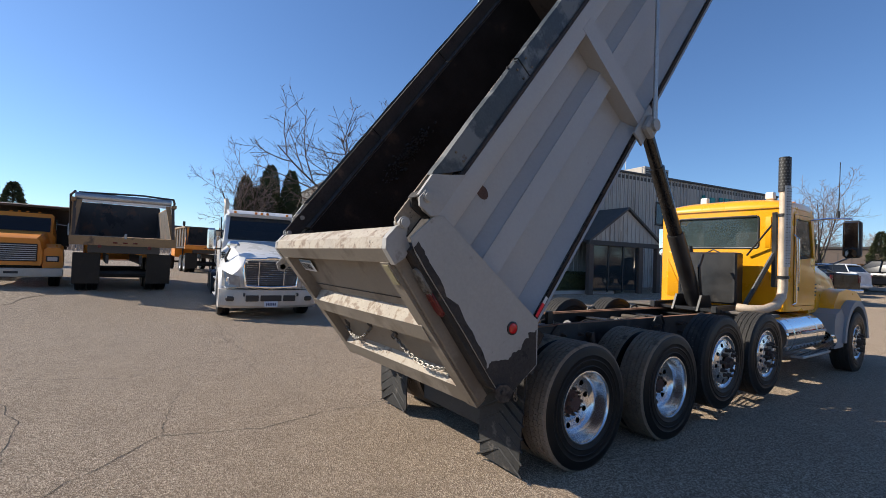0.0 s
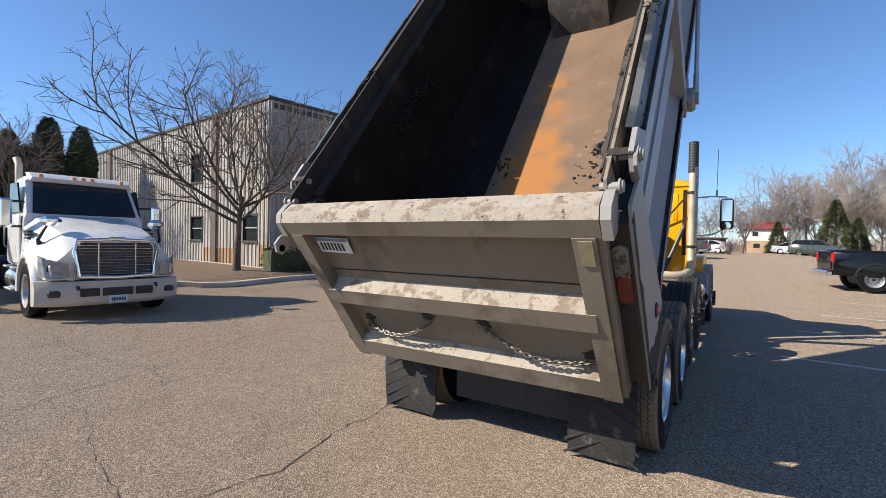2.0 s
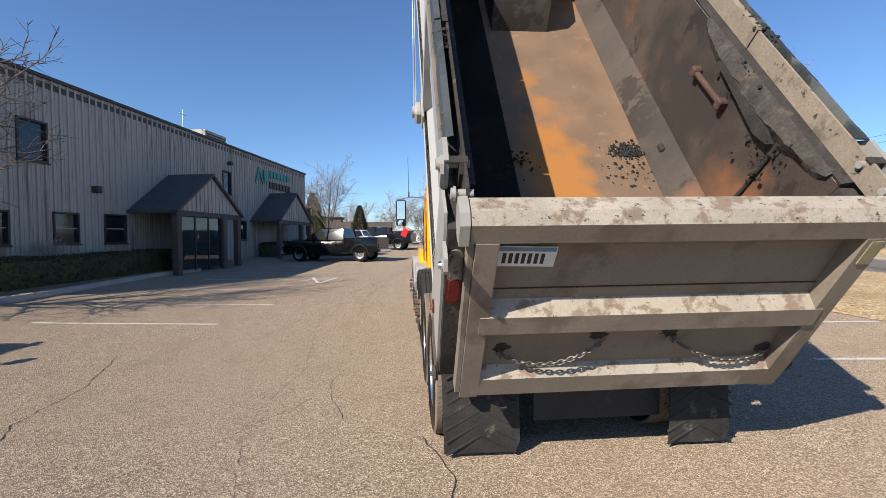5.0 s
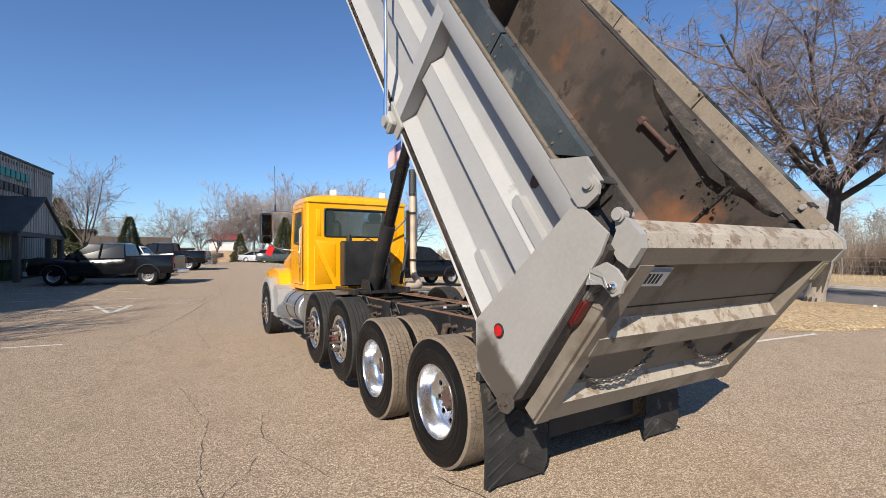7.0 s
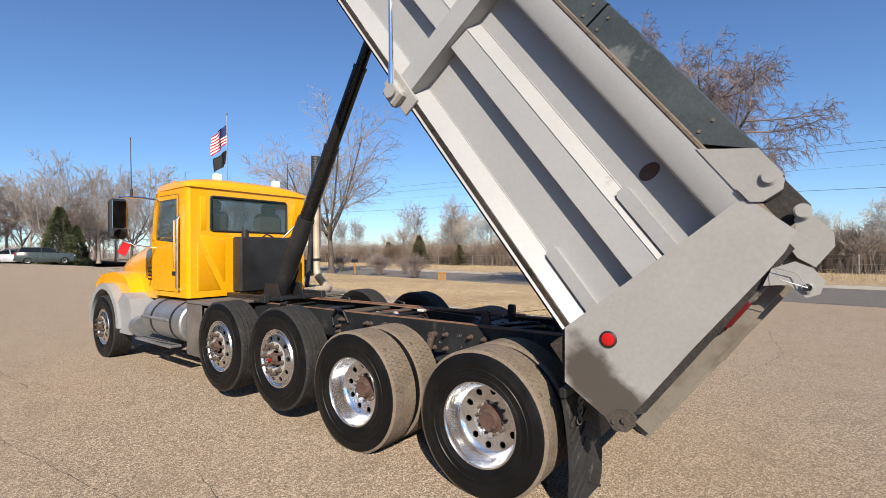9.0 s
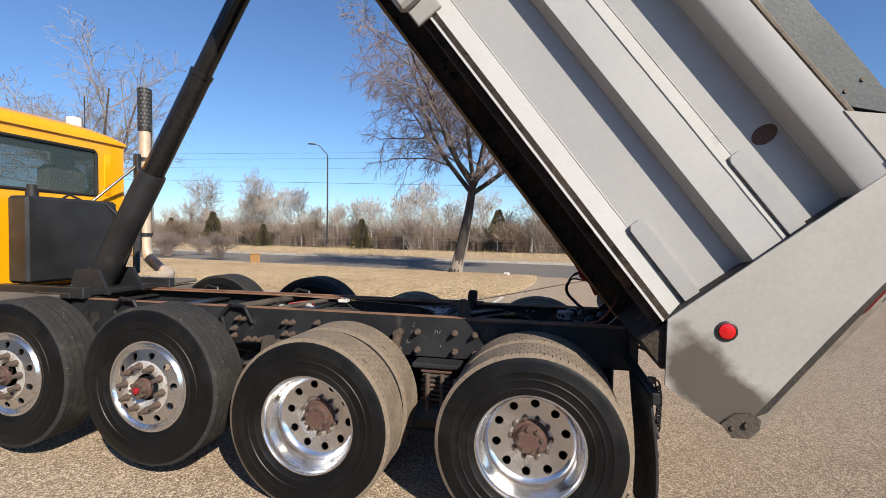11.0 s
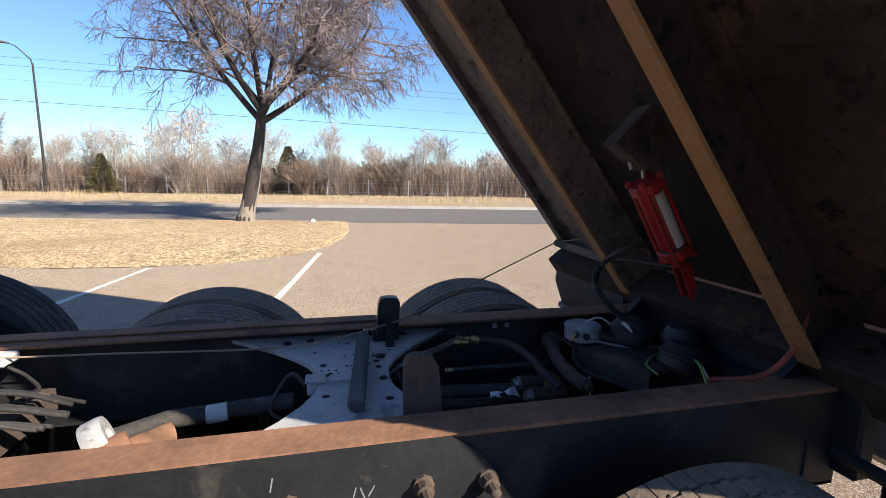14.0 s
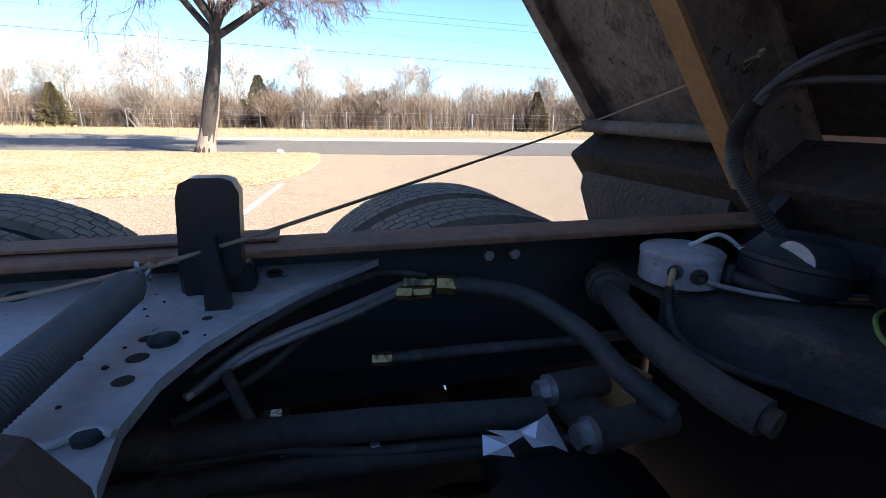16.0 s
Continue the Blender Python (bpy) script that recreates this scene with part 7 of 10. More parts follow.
hose("air_line", [(0.30, 1.72, 0.99), (0.28, 1.66, 0.96), (0.20, 1.60, 0.94), (0.1, 1.7, 0.93)], 0.006, DUSTHOSE)
g = G()
g.box((0.25, 1.70, 1.005), (0.33, 1.79, 1.035), 0.006)
sb = part("sensor_box", g, LABELWHITE, truck, "small pale sensor box")
part("plug", G().tube([(0.29, 1.745, 1.005), (0.29, 1.745, 0.985)], 0.018, 10), DARKPLASTIC, sb)
part("nipple", G().tube([(0.29, 1.745, 1.035), (0.29, 1.745, 1.05)], 0.006, 8), DARKPLASTIC, sb)
rs = random.Random(4)
for i in range(7):
    g = G()
    g.lathe([(0.024, 0), (0.030, 0.01), (0.030, 0.035), (0.022, 0.045), (0.016, 0.075), (0.0001, 0.078)], 14, pose(0.14 + rs.uniform(-0.12, 0.14), 1.98 + i * 0.055, 0.965 + rs.uniform(-0.01, 0.02), 60 + 60 * rs.random(), 60 * rs.random(), 90 * rs.random()))
    part("air_valve", g, CANGREY, truck, "pale grey air valve")
hose("wire", [(0.12, 1.96, 1.0), (0.2, 2.05, 1.015), (0.1, 2.2, 1.0)], 0.006, REDPAINT, "red line")
for p, q, r in (((0.3, 1.92, 1.02), (-0.1, 2.2, 0.98), 0.022), ((0.32, 2.3, 1.02), (-0.2, 2.6, 0.98), 0.03)):
    part("cross_rod", G().tube([p, q], r, 10), UNDERBED, truck)
g = G()
g.box((-0.30, 1.60, 0.90), (0.30, 1.68, 0.912), 0.003)
g.box((-0.30, 1.60, 0.84), (0.30, 1.612, 0.905), 0.003)
part("cross_bracket", g, RUSTBOLT, truck, "brown rusty cross bracket")
# a scrap of paper
g = G()
rs = random.Random(9)
grid = [[(-0.005 + 0.017 * i + rs.uniform(-.006, .006), 0.145 + 0.024 * j + rs.uniform(-.009, .009), 0.874 + rs.uniform(0, 0.026)) for j in range(5)] for i in range(4)]
vs = [p for r in grid for p in r]
g.add(vs, [(i * 5 + j, i * 5 + j + 1, i * 5 + j + 6, i * 5 + j + 5) for i in range(3) for j in range(4) if (i, j) not in ((0, 2), (2, 3))])
single("paper_scrap", g, FOIL, "crumpled silvery paper scrap lying on a torque rod", "litter", smooth=0)

# ==== the lot ====
def sheet(name, xs, ys, zf, material, label, category, kind="structure", m=None):
    g = G()
    vs = [(x, y, zf(x, y)) for x in xs for y in ys]
    n = len(ys)
    g.add(vs, [(i * n + j, (i + 1) * n + j, (i + 1) * n + j + 1, i * n + j + 1) for i in range(len(xs) - 1) for j in range(n - 1)])
    return single(name, g, material, label, category, kind=kind, smooth=60)


XS = [-3000, -600, -200, -90, -60] + frange(-45, 30, 50) + [60, 200, 600, 3000]
YS = [-3000, -600, -200, -60, -30] + frange(-15, 75, 60) + [120, 250, 600, 3000]
sheet("ground", XS, YS, lambda x, y: gz(x, y), ASPHALT, "weathered tan-grey asphalt lot", "ground")

# street: slanting slightly against the truck
TILT = 0.20
def near_edge(y): return 15.4 + TILT * y
def far_edge(y): return 23.5 + TILT * y


def ribbon(name, ys, a, b, z, material, label, category, kind="structure"):
    g = G()
    vs = []
    for y in ys:
        x0, x1 = a(y), b(y)
        for t in frange(0, 1, 3):
            x = x0 + (x1 - x0) * t
            vs.append((x, y, z(x, y) if callable(z) else z))
    n = 4
    g.add(vs, [(i * n + j, i * n + j + 1, (i + 1) * n + j + 1, (i + 1) * n + j) for i in range(len(ys) - 1) for j in range(n - 1)])
    return single(name, g, material, label, category, kind=kind, smooth=60)


YR = [-400, -120, -50] + frange(-30, 70, 25) + [130, 300, 700]
ribbon("road", YR, near_edge, far_edge, 0.008, ROAD, "dark grey two-lane street", "road")
single("kerb_far", G().prism([(far_edge(-300), -300), (far_edge(-300) + 0.35, -300), (far_edge(500) + 0.35, 500), (far_edge(500), 500)], 0.0, 0.13, 'z'), CONCRETE, "pale concrete street kerb", "kerb", kind="structure")
single("kerb_near", G().prism([(near_edge(0.6) - 0.3, 0.6), (near_edge(0.6), 0.6), (near_edge(300), 300), (near_edge(300) - 0.3, 300)], 0.0, 0.035, 'z'), CONCRETE, "pale concrete kerb along the lawn", "kerb", kind="structure")
single("kerb_near_2", G().prism([(near_edge(-300) - 0.3, -300), (near_edge(-300), -300), (near_edge(-22), -22), (near_edge(-22) - 0.3, -22)], 0.0, 0.10, 'z'), CONCRETE, "pale concrete street kerb", "kerb", kind="structure")
# far verge up to the brush
ribbon("verge", YR, lambda y: far_edge(y) + 0.35, lambda y: far_edge(y) + 400, lambda x, y: 0.12 + min(0.6, 0.02 * max(0, x - far_edge(y) - 8)), VERGE, "dry straw-coloured verge", "ground")

# lawn: raised dormant turf
LAWN_W = [(0.25, 12.9), (0.35, 12.0), (0.55, 10.7), (0.8, 9.7), (1.4, 8.5), (2.9, 7.55), (5.0, 7.5), (6.6, 7.95), (12.0, 9.3), (19.5, 11.6), (40, 17.0), (70, 24.0), (160, 44.0)]


def lawn_west(y):
    for (y0, x0), (y1, x1) in zip(LAWN_W, LAWN_W[1:]):
        if y0 <= y <= y1:
            return x0 + (x1 - x0) * (y - y0) / (y1 - y0)
    return LAWN_W[-1][1] if y > 1 else LAWN_W[0][1]


g = G()
ys = [0.25, 0.35, 0.55, 0.8, 1.1, 1.4, 2.0, 2.9, 4, 5.3, 7, 9, 12, 15, 19.5, 25, 32, 40, 55, 70, 110, 160]
vs = []
for y in ys:
    a, b = lawn_west(y), near_edge(y) - 0.32
    for t in frange(0, 1, 10):
        x = a + (b - a) * t
        e = min(1, (x - a) / 0.25, (y - 0.25) / 0.25) if t < 1 else 1
        vs.append((x + 0.05 * noise.noise((x, y * 2, 0)) * (t < 1), y, gz(x, y) * 0.6 + 0.075 * max(0.1, e) + 0.015 * noise.noise((x * 0.7, y * 0.7, 1))))
n = 11
g.add(vs, [(i * n + j, i * n + j + 1, (i + 1) * n + j + 1, (i + 1) * n + j) for i in range(len(ys) - 1) for j in range(n - 1)])
single("lawn", g, GRASS, "dormant straw-coloured lawn beside the street", "lawn", kind="structure", smooth=60)
# far field to the north
ribbon("field", [78, 120, 250, 700], lambda y: -200, lambda y: near_edge(y) - 3, lambda x, y: 0.97, VERGE, "dry grass beyond the lot", "ground")
# gravel patch by the old trucks
g = G()
pts = [(-14.0 + 4.5 * math.cos(a) + 0.5 * noise.noise((a * 2, 0, 0)), -8.5 + 3.6 * math.sin(a) + 0.6 * noise.noise((a * 3, 5, 0))) for a in frange(0, 2 * math.pi, 40)[:-1]]
rows = [[((-14.0) + (p[0] + 14.0) * s, (-8.5) + (p[1] + 8.5) * s) for p in pts] for s in (0.02, 0.3, 0.6, 0.85, 1.0)]
vs = [(x, y, gz(x, y) + 0.006 + (0.04 * (0.6 + noise.noise((x * 1.5, y * 1.5, 0))) if r < 4 else 0)) for r, row in enumerate(rows) for x, y in row]
g.add(vs, [(r * 40 + k, r * 40 + (k + 1) % 40, (r + 1) * 40 + (k + 1) % 40, (r + 1) * 40 + k) for r in range(4) for k in range(40)])
single("gravel_patch", g, GRAVEL, "rutted sandy gravel patch", "ground", kind="structure", smooth=60)


def strip(name, p, q, w, material, label, category, lift=0.005):
    """A painted line on the lot, following its height."""
    g = G()
    p, q = Vector(p), Vector(q)
    d = (q - p).normalized()
    s = Vector((-d.y, d.x)) * w / 2
    n = max(2, int((q - p).length / 0.5))
    vs = []
    for i in range(n + 1):
        c = p.lerp(q, i / n)
        for o in (s, -s):
            vs.append((c.x + o.x, c.y + o.y, gz(c.x, c.y) + lift))
    g.add(vs, [(2 * i + 1, 2 * i + 3, 2 * i + 2, 2 * i) for i in range(n)])
    return tagged(link(name, g.mesh(name, material, 0)), label, category, "parking lines", "structure")


for k in range(-1, 8):
    y = 1.02 + 2.80 * k
    if k >= 0:
        strip("parking_line", (max(7.4, lawn_west(y) - 0.15) - (0.5 if k == 0 else 0.0), y), (max(7.4, lawn_west(y)) - 5.3, y + 0.56), 0.10, PAINTLINE, "worn white parking line", "road marking")
for k in range(8):
    y = 5.4 + 2.7 * k
    strip("parking_line", (-10.2 + 0.13 * (y - 5), y + 1.0), (-5.2 + 0.13 * (y - 5), y + 0.05), 0.10, PAINTLINE, "worn white parking line", "road marking")
strip("arrow_line", (-5.0, 14.5), (-4.45, 12.6), 0.12, PAINTLINE, "worn white arrow marking", "road marking")
strip("arrow_line", (-4.45, 12.6), (-4.05, 14.3), 0.12, PAINTLINE, "worn white arrow marking", "road marking")
strip("arrow_line", (-5.45, 13.3), (-4.05, 14.3), 0.12, PAINTLINE, "worn white arrow marking", "road marking")


def crack(ctrl, w, seed):
    rs = random.Random(seed)
    pts = [Vector(p) for p in ctrl]
    fine = []
    for a, b in zip(pts, pts[1:]):
        n = max(3, int((b - a).length / 0.07))
        for i in range(n):
            c = a.lerp(b, i / n)
            nn = noise.noise((c.x * 3, c.y * 3, seed)) * 0.05 + noise.noise((c.x * 14, c.y * 14, seed)) * 0.022
            d = (b - a).normalized()
            fine.append(c + Vector((-d.y, d.x)) * nn)
    fine.append(pts[-1])
    g = G()
    vs = []
    for i, c in enumerate(fine):
        d = (fine[min(i + 1, len(fine) - 1)] - fine[max(0, i - 1)]).normalized()
        ww = 0.55 * w * (0.35 + 0.9 * rs.random()) * (0.3 if i in (0, len(fine) - 1) else 1)
        for s in (0.5, -0.5):
            p = c + Vector((-d.y, d.x)) * ww * s
            vs.append((p.x, p.y, gz(p.x, p.y) + 0.0045))
    g.add(vs, [(2 * i + 1, 2 * i + 3, 2 * i + 2, 2 * i) for i in range(len(fine) - 1)])
    return tagged(link("crack", g.mesh("crack", CRACK, 0)), "thin dark crack in the asphalt", "crack", "cracks in the lot", "structure")


crack([(-3.54, -3.04), (-3.95, -2.41), (-4.18, -1.29), (-4.55, -0.5), (-5.0, 0.46), (-5.1, 1.6), (-5.6, 3.0)], 0.018, 1)
crack([(-4.3, -4.9), (-3.54, -3.04)], 0.018, 21)
crack([(-3.3, -1.6), (-4.18, -1.29), (-6.0, -1.5), (-8.0, -1.2)], 0.012, 2)
crack([(-0.3, -3.6), (-1.18, -2.82), (-0.95, -2.0), (-1.1, -1.5), (-1.11, -0.87), (-1.3, -0.2)], 0.018, 3)
crack([(-1.06, -3.82), (-2.2, -3.9), (-3.07, -4.14), (-5, -5)], 0.014, 4)
crack([(-1.18, -2.82), (-2.3, -2.6), (-3.3, -2.3), (-3.95, -2.41)], 0.009, 5)
crack([(-4.18, -1.29), (-3.0, -0.2), (-2.4, 0.9)], 0.008, 6)
crack([(-5.0, 0.46), (-7.0, 0.9), (-9.0, 0.7)], 0.010, 7)
crack([(-2.6, -0.9), (-2.9, 0.6), (-2.7, 2.0), (-3.0, 4.2)], 0.008, 8)
crack([(-3.85, 7.6), (-3.0, 10.0), (-2.2, 13.0), (-1.3, 16.4), (-0.9, 22)], 0.028, 9)
crack([(-2.4, 6.0), (-2.5, 9.0), (-2.1, 12.0), (-1.9, 16.0)], 0.014, 10)
crack([(-2.0, 0.2), (-2.3, 1.2), (-2.2, 2.0)], 0.010, 11)
crack([(9.0, -1.0), (10.5, -2.2), (12.0, -4.5)], 0.02, 12)
crack([(3.5, -1.2), (5.5, -1.6), (8.0, -1.3), (10.5, -2.2)], 0.014, 13)

# ---- building ----
WC = Vector((-13.94, 7.5, 0))                               # its corner
FD = Vector((math.sin(radians(9)), math.cos(radians(9)), 0))   # along the front
SD = Vector((-math.cos(radians(5.7)), math.sin(radians(5.7)), 0))   # along the side
TOP = 7.12


def wall_frame(origin, along):
    """x along the wall, y inwards, z up."""
    m = Matrix.Identity(4)
    inw = Vector((0, 0, 1)).cross(along)
    for i in range(3):
        m[i][0], m[i][1], m[i][2], m[i][3] = along[i], inw[i], (0, 0, 1)[i], origin[i]
    return m


def siding(g, u0, u1, z0, z1, flip, mx):
    us = [u0]
    k = math.floor(u0 / 0.30) - 1
    while k * 0.30 < u1:
        for t in (0.05, 0.085, 0.295, 0.33, 0.595, 0.605, 0.655, 0.665):
            u = (k + t) * 0.30
            if u0 < u < u1:
                us.append(u)
        k += 1
    us.append(u1)
    vs = []
    for u in us:
        t = (u % 0.30) / 0.30
        d = -0.045 if 0.08 < t < 0.30 else (-0.012 if 0.6 < t < 0.66 else 0.0)
        vs += [(u, d * flip, z0), (u, d * flip, z1)]
    g.add(vs, [(2 * i, 2 * i + 2, 2 * i + 3, 2 * i + 1) for i in range(len(us) - 1)], mx)


def clad_wall(name, mx, length, openings, inward, label):
    """Ribbed wall with openings (u0, u1, z0, z1), built column by column. inward: sign of the way in, along local y."""
    cuts = sorted({0.0, length, *[o[0] for o in openings], *[o[1] for o in openings]})
    g = G()
    for a, b in zip(cuts, cuts[1:]):
        spans = [(-0.2, TOP)]
        for o in openings:
            if o[0] <= a and b <= o[1]:
                spans = [s for z0, z1 in spans for s in ((z0, min(z1, o[2])), (max(z0, o[3]), z1)) if s[1] - s[0] > 0.01]
        for z0, z1 in spans:
            siding(g, a, b, z0, z1, inward, mx)
            back = 0.18 * inward
            g.add([(a, back, z0), (b, back, z0), (b, back, z1), (a, back, z1)], [(0, 3, 2, 1)], mx)
    wall = single(name, g, SIDING, label, "wall", kind="structure", smooth=20, fix=False)
    for i, o in enumerate(openings):
        win = thing("window_%d" % (len([w for w in bpy.data.objects if w.name.startswith("window_")]) + 1), "dark-framed office window in the ribbed wall", "window", kind="structure", m=mx)
        gg = G()
        u0, u1, z0, z1 = o[:4]
        w, lo, hi = 0.06, -0.05 * inward, 0.16 * inward
        for bx in (((u0, lo, z0), (u0 + w, hi, z1)), ((u1 - w, lo, z0), (u1, hi, z1)), ((u0, lo, z1 - w), (u1, hi, z1)), ((u0, lo, z0), (u1, hi, z0 + w))):
            gg.box(*bx)
        part("window_frame", gg, TRIMDARK, win)
        split = o[4] if len(o) > 4 else 1
        for k in range(split):
            gg = G()
            za, zb = z0 + w + (z1 - z0 - 2 * w) * k / split, z0 + w + (z1 - z0 - 2 * w) * (k + 1) / split
            gg.box((u0 + w, 0.05 * inward, za + (0.02 if k else 0)), (u1 - w, 0.056 * inward, zb))
            part("pane", gg, WINGLASS, win)
            if k:
                gg = G()
                gg.box((u0 + w, 0.02 * inward, za - 0.02), (u1 - w, 0.08 * inward, za + 0.02))
                part("transom", gg, CONCRETE, win)
        gg = G()
        gg.box((u0 - 0.04, -0.09 * inward, z0 - 0.05), (u1 + 0.04, 0.1 * inward, z0))
        part("window_sill", gg, TRIMDARK, win)
        gg = G()
        gg.box((u0, 0.9 * inward, z0), (u1, 0.95 * inward, z1))
        part("blind", gg, INTERIOR, win)
    return wall


MF = wall_frame(WC, FD)        # local y of this frame points away from the lot
MS = wall_frame(WC, SD)
FRONT = [(2.66, 3.60, 1.6, 2.68, 2), (5.06, 6.08, 1.62, 2.72, 2), (7.2, 8.3, 1.62, 2.76, 2), (3.9, 4.95, 4.30, 5.63), (15.56, 16.45, 4.3, 5.65), (17.3, 18.1, 1.7, 2.9), (24.1, 25.05, 4.1, 5.35), (12.4, 14.4, 0.36, 2.75)]
SIDE = [(0.72, 1.95, 1.45, 2.62, 2), (5.6, 6.9, 1.45, 2.62, 2), (5.7, 6.9, 4.2, 5.6), (15.0, 16.2, 1.45, 2.6), (23, 24.2, 1.45, 2.6), (23, 24.2, 4.2, 5.5)]
inw_f = 1.0 if (MF.to_3x3() @ Vector((0, 1, 0))).dot(Vector((-1, 0, 0))) > 0 else -1.0
inw_s = 1.0 if (MS.to_3x3() @ Vector((0, 1, 0))).dot(Vector((0, 1, 0))) > 0 else -1.0
clad_wall("wall_front", MF, 28.1, FRONT, inw_f, "ribbed grey-tan metal wall of the office")
clad_wall("wall_side", MS, 32.0, SIDE, inw_s, "sunlit ribbed metal wall of the office")
P3, P4 = WC + FD * 28.1, WC + SD * 32.0
far = P3 + SD * 32.0
for nm, a, b in (("wall_north", P3, far), ("wall_west", P4, far)):
    d = (b - a).normalized()
    g = G()
    g.box((0, -0.1, -0.2), ((b - a).length, 0.1, TOP), 0, wall_frame(a, d))
    single(nm, g, SIDING, "plain ribbed metal wall", "wall", kind="structure")
g = G()
g.prism([(p.x, p.y) for p in (WC + Vector((0.05, 0.15, 0)), P3, far, P4)], TOP - 0.35, TOP - 0.15, 'z')
single("roof", g, TRIMDARK, "flat dark roof of the office", "roof", kind="structure", fix=True)
for nm, mx, ln, iw in (("parapet_trim_front", MF, 28.15, inw_f), ("parapet_trim_side", MS, 32.05, inw_s)):
    g = G()
    g.box((-0.08, -0.10 * iw, TOP - 0.04), (ln, 0.24 * iw, TOP + 0.08), 0.01, mx)
    single(nm, g, TRIMDARK, "dark metal parapet cap", "trim", kind="structure")
for u in (4.2, 18.4):
    g = G()
    g.box((u, -0.11 * inw_s, 0.2), (u + 0.45, -0.048 * inw_s, TOP - 0.05), 0.01, MS)
    single("wall_post", g, BROWNWALL, "dark brown vertical cladding strip", "trim", kind="structure")
g = G()
siding(g, 0.02, 0.75, 0.3, 1.35, inw_s, MS @ Matrix.Translation((0, -0.004 * inw_s, 0)))
siding(g, 2.0, 5.5, 0.3, 1.15, inw_s, MS @ Matrix.Translation((0, -0.004 * inw_s, 0)))
single("rust_streak_panel", g, SIDINGRUST, "rust-stained foot of the metal wall", "trim", kind="structure", smooth=20)
# rooftop unit and aerial
rt = thing("rooftop_unit", "pale grey rooftop air unit on the office roof", "air conditioner", m=MF)
g = G()
g.box((16.0, 1.2 * inw_f, TOP - 0.2), (18.2, 3.2 * inw_f, TOP + 0.95), 0.03)
part("casing", g, CONCRETE, rt)
for k in range(5):
    g = G()
    g.box((16.1, 1.18 * inw_f, TOP + 0.15 + k * 0.14), (18.1, 1.2 * inw_f, TOP + 0.23 + k * 0.14))
    part("louvre", g, TRIMDARK, rt)
g = G()
g.tube([(15.2, 2 * inw_f, TOP - 0.2), (15.2, 2 * inw_f, TOP + 1.9)], 0.02, 6, True, MF)
g.tube([(14.9, 2 * inw_f, TOP + 1.6), (15.5, 2 * inw_f, TOP + 1.6)], 0.012, 6, True, MF)
single("roof_aerial", g, STEEL, "thin metal aerial on the office roof", "aerial")
# gabled entrance canopies
for u0, u1, hp, dp, lead in ((8.35, 13.6, 4.75, 2.2, True), (18.6, 24.3, 4.9, 2.0, False)):
    can = thing("entrance_canopy", "dark gabled entrance canopy on the office front", "canopy", "entrance canopies", m=MF)
    um = (u0 + u1) / 2
    o = -inw_f
    for a, b in (((u0, 2.95), (um, hp)), ((um, hp), (u1, 2.95))):
        g = G()
        g.add([(a[0], 0.0, a[1]), (b[0], 0, b[1]), (b[0], dp * o, b[1]), (a[0], dp * o, a[1]), (a[0], 0.0, a[1] - 0.12), (b[0], 0, b[1] - 0.12), (b[0], dp * o, b[1] - 0.12), (a[0], dp * o, a[1] - 0.12)],
              [(0, 1, 2, 3), (7, 6, 5, 4), (0, 4, 5, 1), (1, 5, 6, 2), (2, 6, 7, 3), (3, 7, 4, 0)])
        part("roof_slope", g, CANOPY, can, fix=True)
    g = G()
    g.prism([(u0 + 0.1, 2.95), (u1 - 0.1, 2.95), (um, hp - 0.15)], (dp - 0.25) * o, (dp - 0.15) * o, 'y')
    gb = part("gable", g, SIDING, can, "ribbed gable front", fix=True)
    for k in range(int((u1 - u0) / 0.3)):
        uu = u0 + 0.25 + k * 0.3
        hz = 2.95 + (hp - 0.2 - 2.95) * (1 - abs(uu - um) / (um - u0)) - 0.1
        if hz > 3.1:
            g = G()
            g.box((uu, (dp - 0.15) * o, 2.96), (uu + 0.06, (dp - 0.12) * o, hz))
            part("rib", g, SIDING, gb)
    g = G()
    g.box((u0, (dp - 0.3) * o, 2.72), (u1, (dp - 0.1) * o, 2.95), 0.01)
    part("header", g, TRIMDARK, can)
    for uu in (u0 + 0.1, um + 0.9, u1 - 0.4):
        g = G()
        g.box((uu, (dp - 0.35) * o, 0.2), (uu + 0.3, (dp - 0.1) * o, 2.75), 0.02)
        part("pillar", g, BROWNWALL, can)
    if lead:
        g = G()
        g.box((u0 + 0.45, (dp - 0.26) * o, 0.5), (um + 0.85, (dp - 0.25) * o, 2.7))
        gl = part("glass_front", g, WINGLASS, can, "dark reflecting glass front")
        for k in range(4):
            g = G()
            uu = u0 + 0.45 + k * (um + 0.4 - u0) / 3
            g.box((uu, (dp - 0.29) * o, 0.4), (uu + 0.06, (dp - 0.22) * o, 2.72))
            part("mullion", g, TRIMDARK, gl)
# sign as plain shapes
sign = thing("wall_sign", "teal sign shapes on the ribbed office wall", "sign", m=MF)
for u, z, w, h, tl in ((19.6, 5.9, 0.18, 1.15, 25), (20.1, 5.95, 0.18, 1.15, -25), (20.75, 6.0, 0.5, 0.75, 0)):
    g = G()
    g.box((-w / 2, 0, -h / 2), (w / 2, 0.06, h / 2), 0.01)
    part("sign_shape", g, TEAL, sign, m=pose(u, -0.12 * inw_f, z, 0, tl, 0))
for k in range(6):
    g = G()
    g.box((21.4 + k * 0.55, -0.13 * inw_f, 5.75 + 0.25), (21.8 + k * 0.55, -0.06 * inw_f, 6.45), 0.01)
    part("sign_bar", g, TEAL, sign)
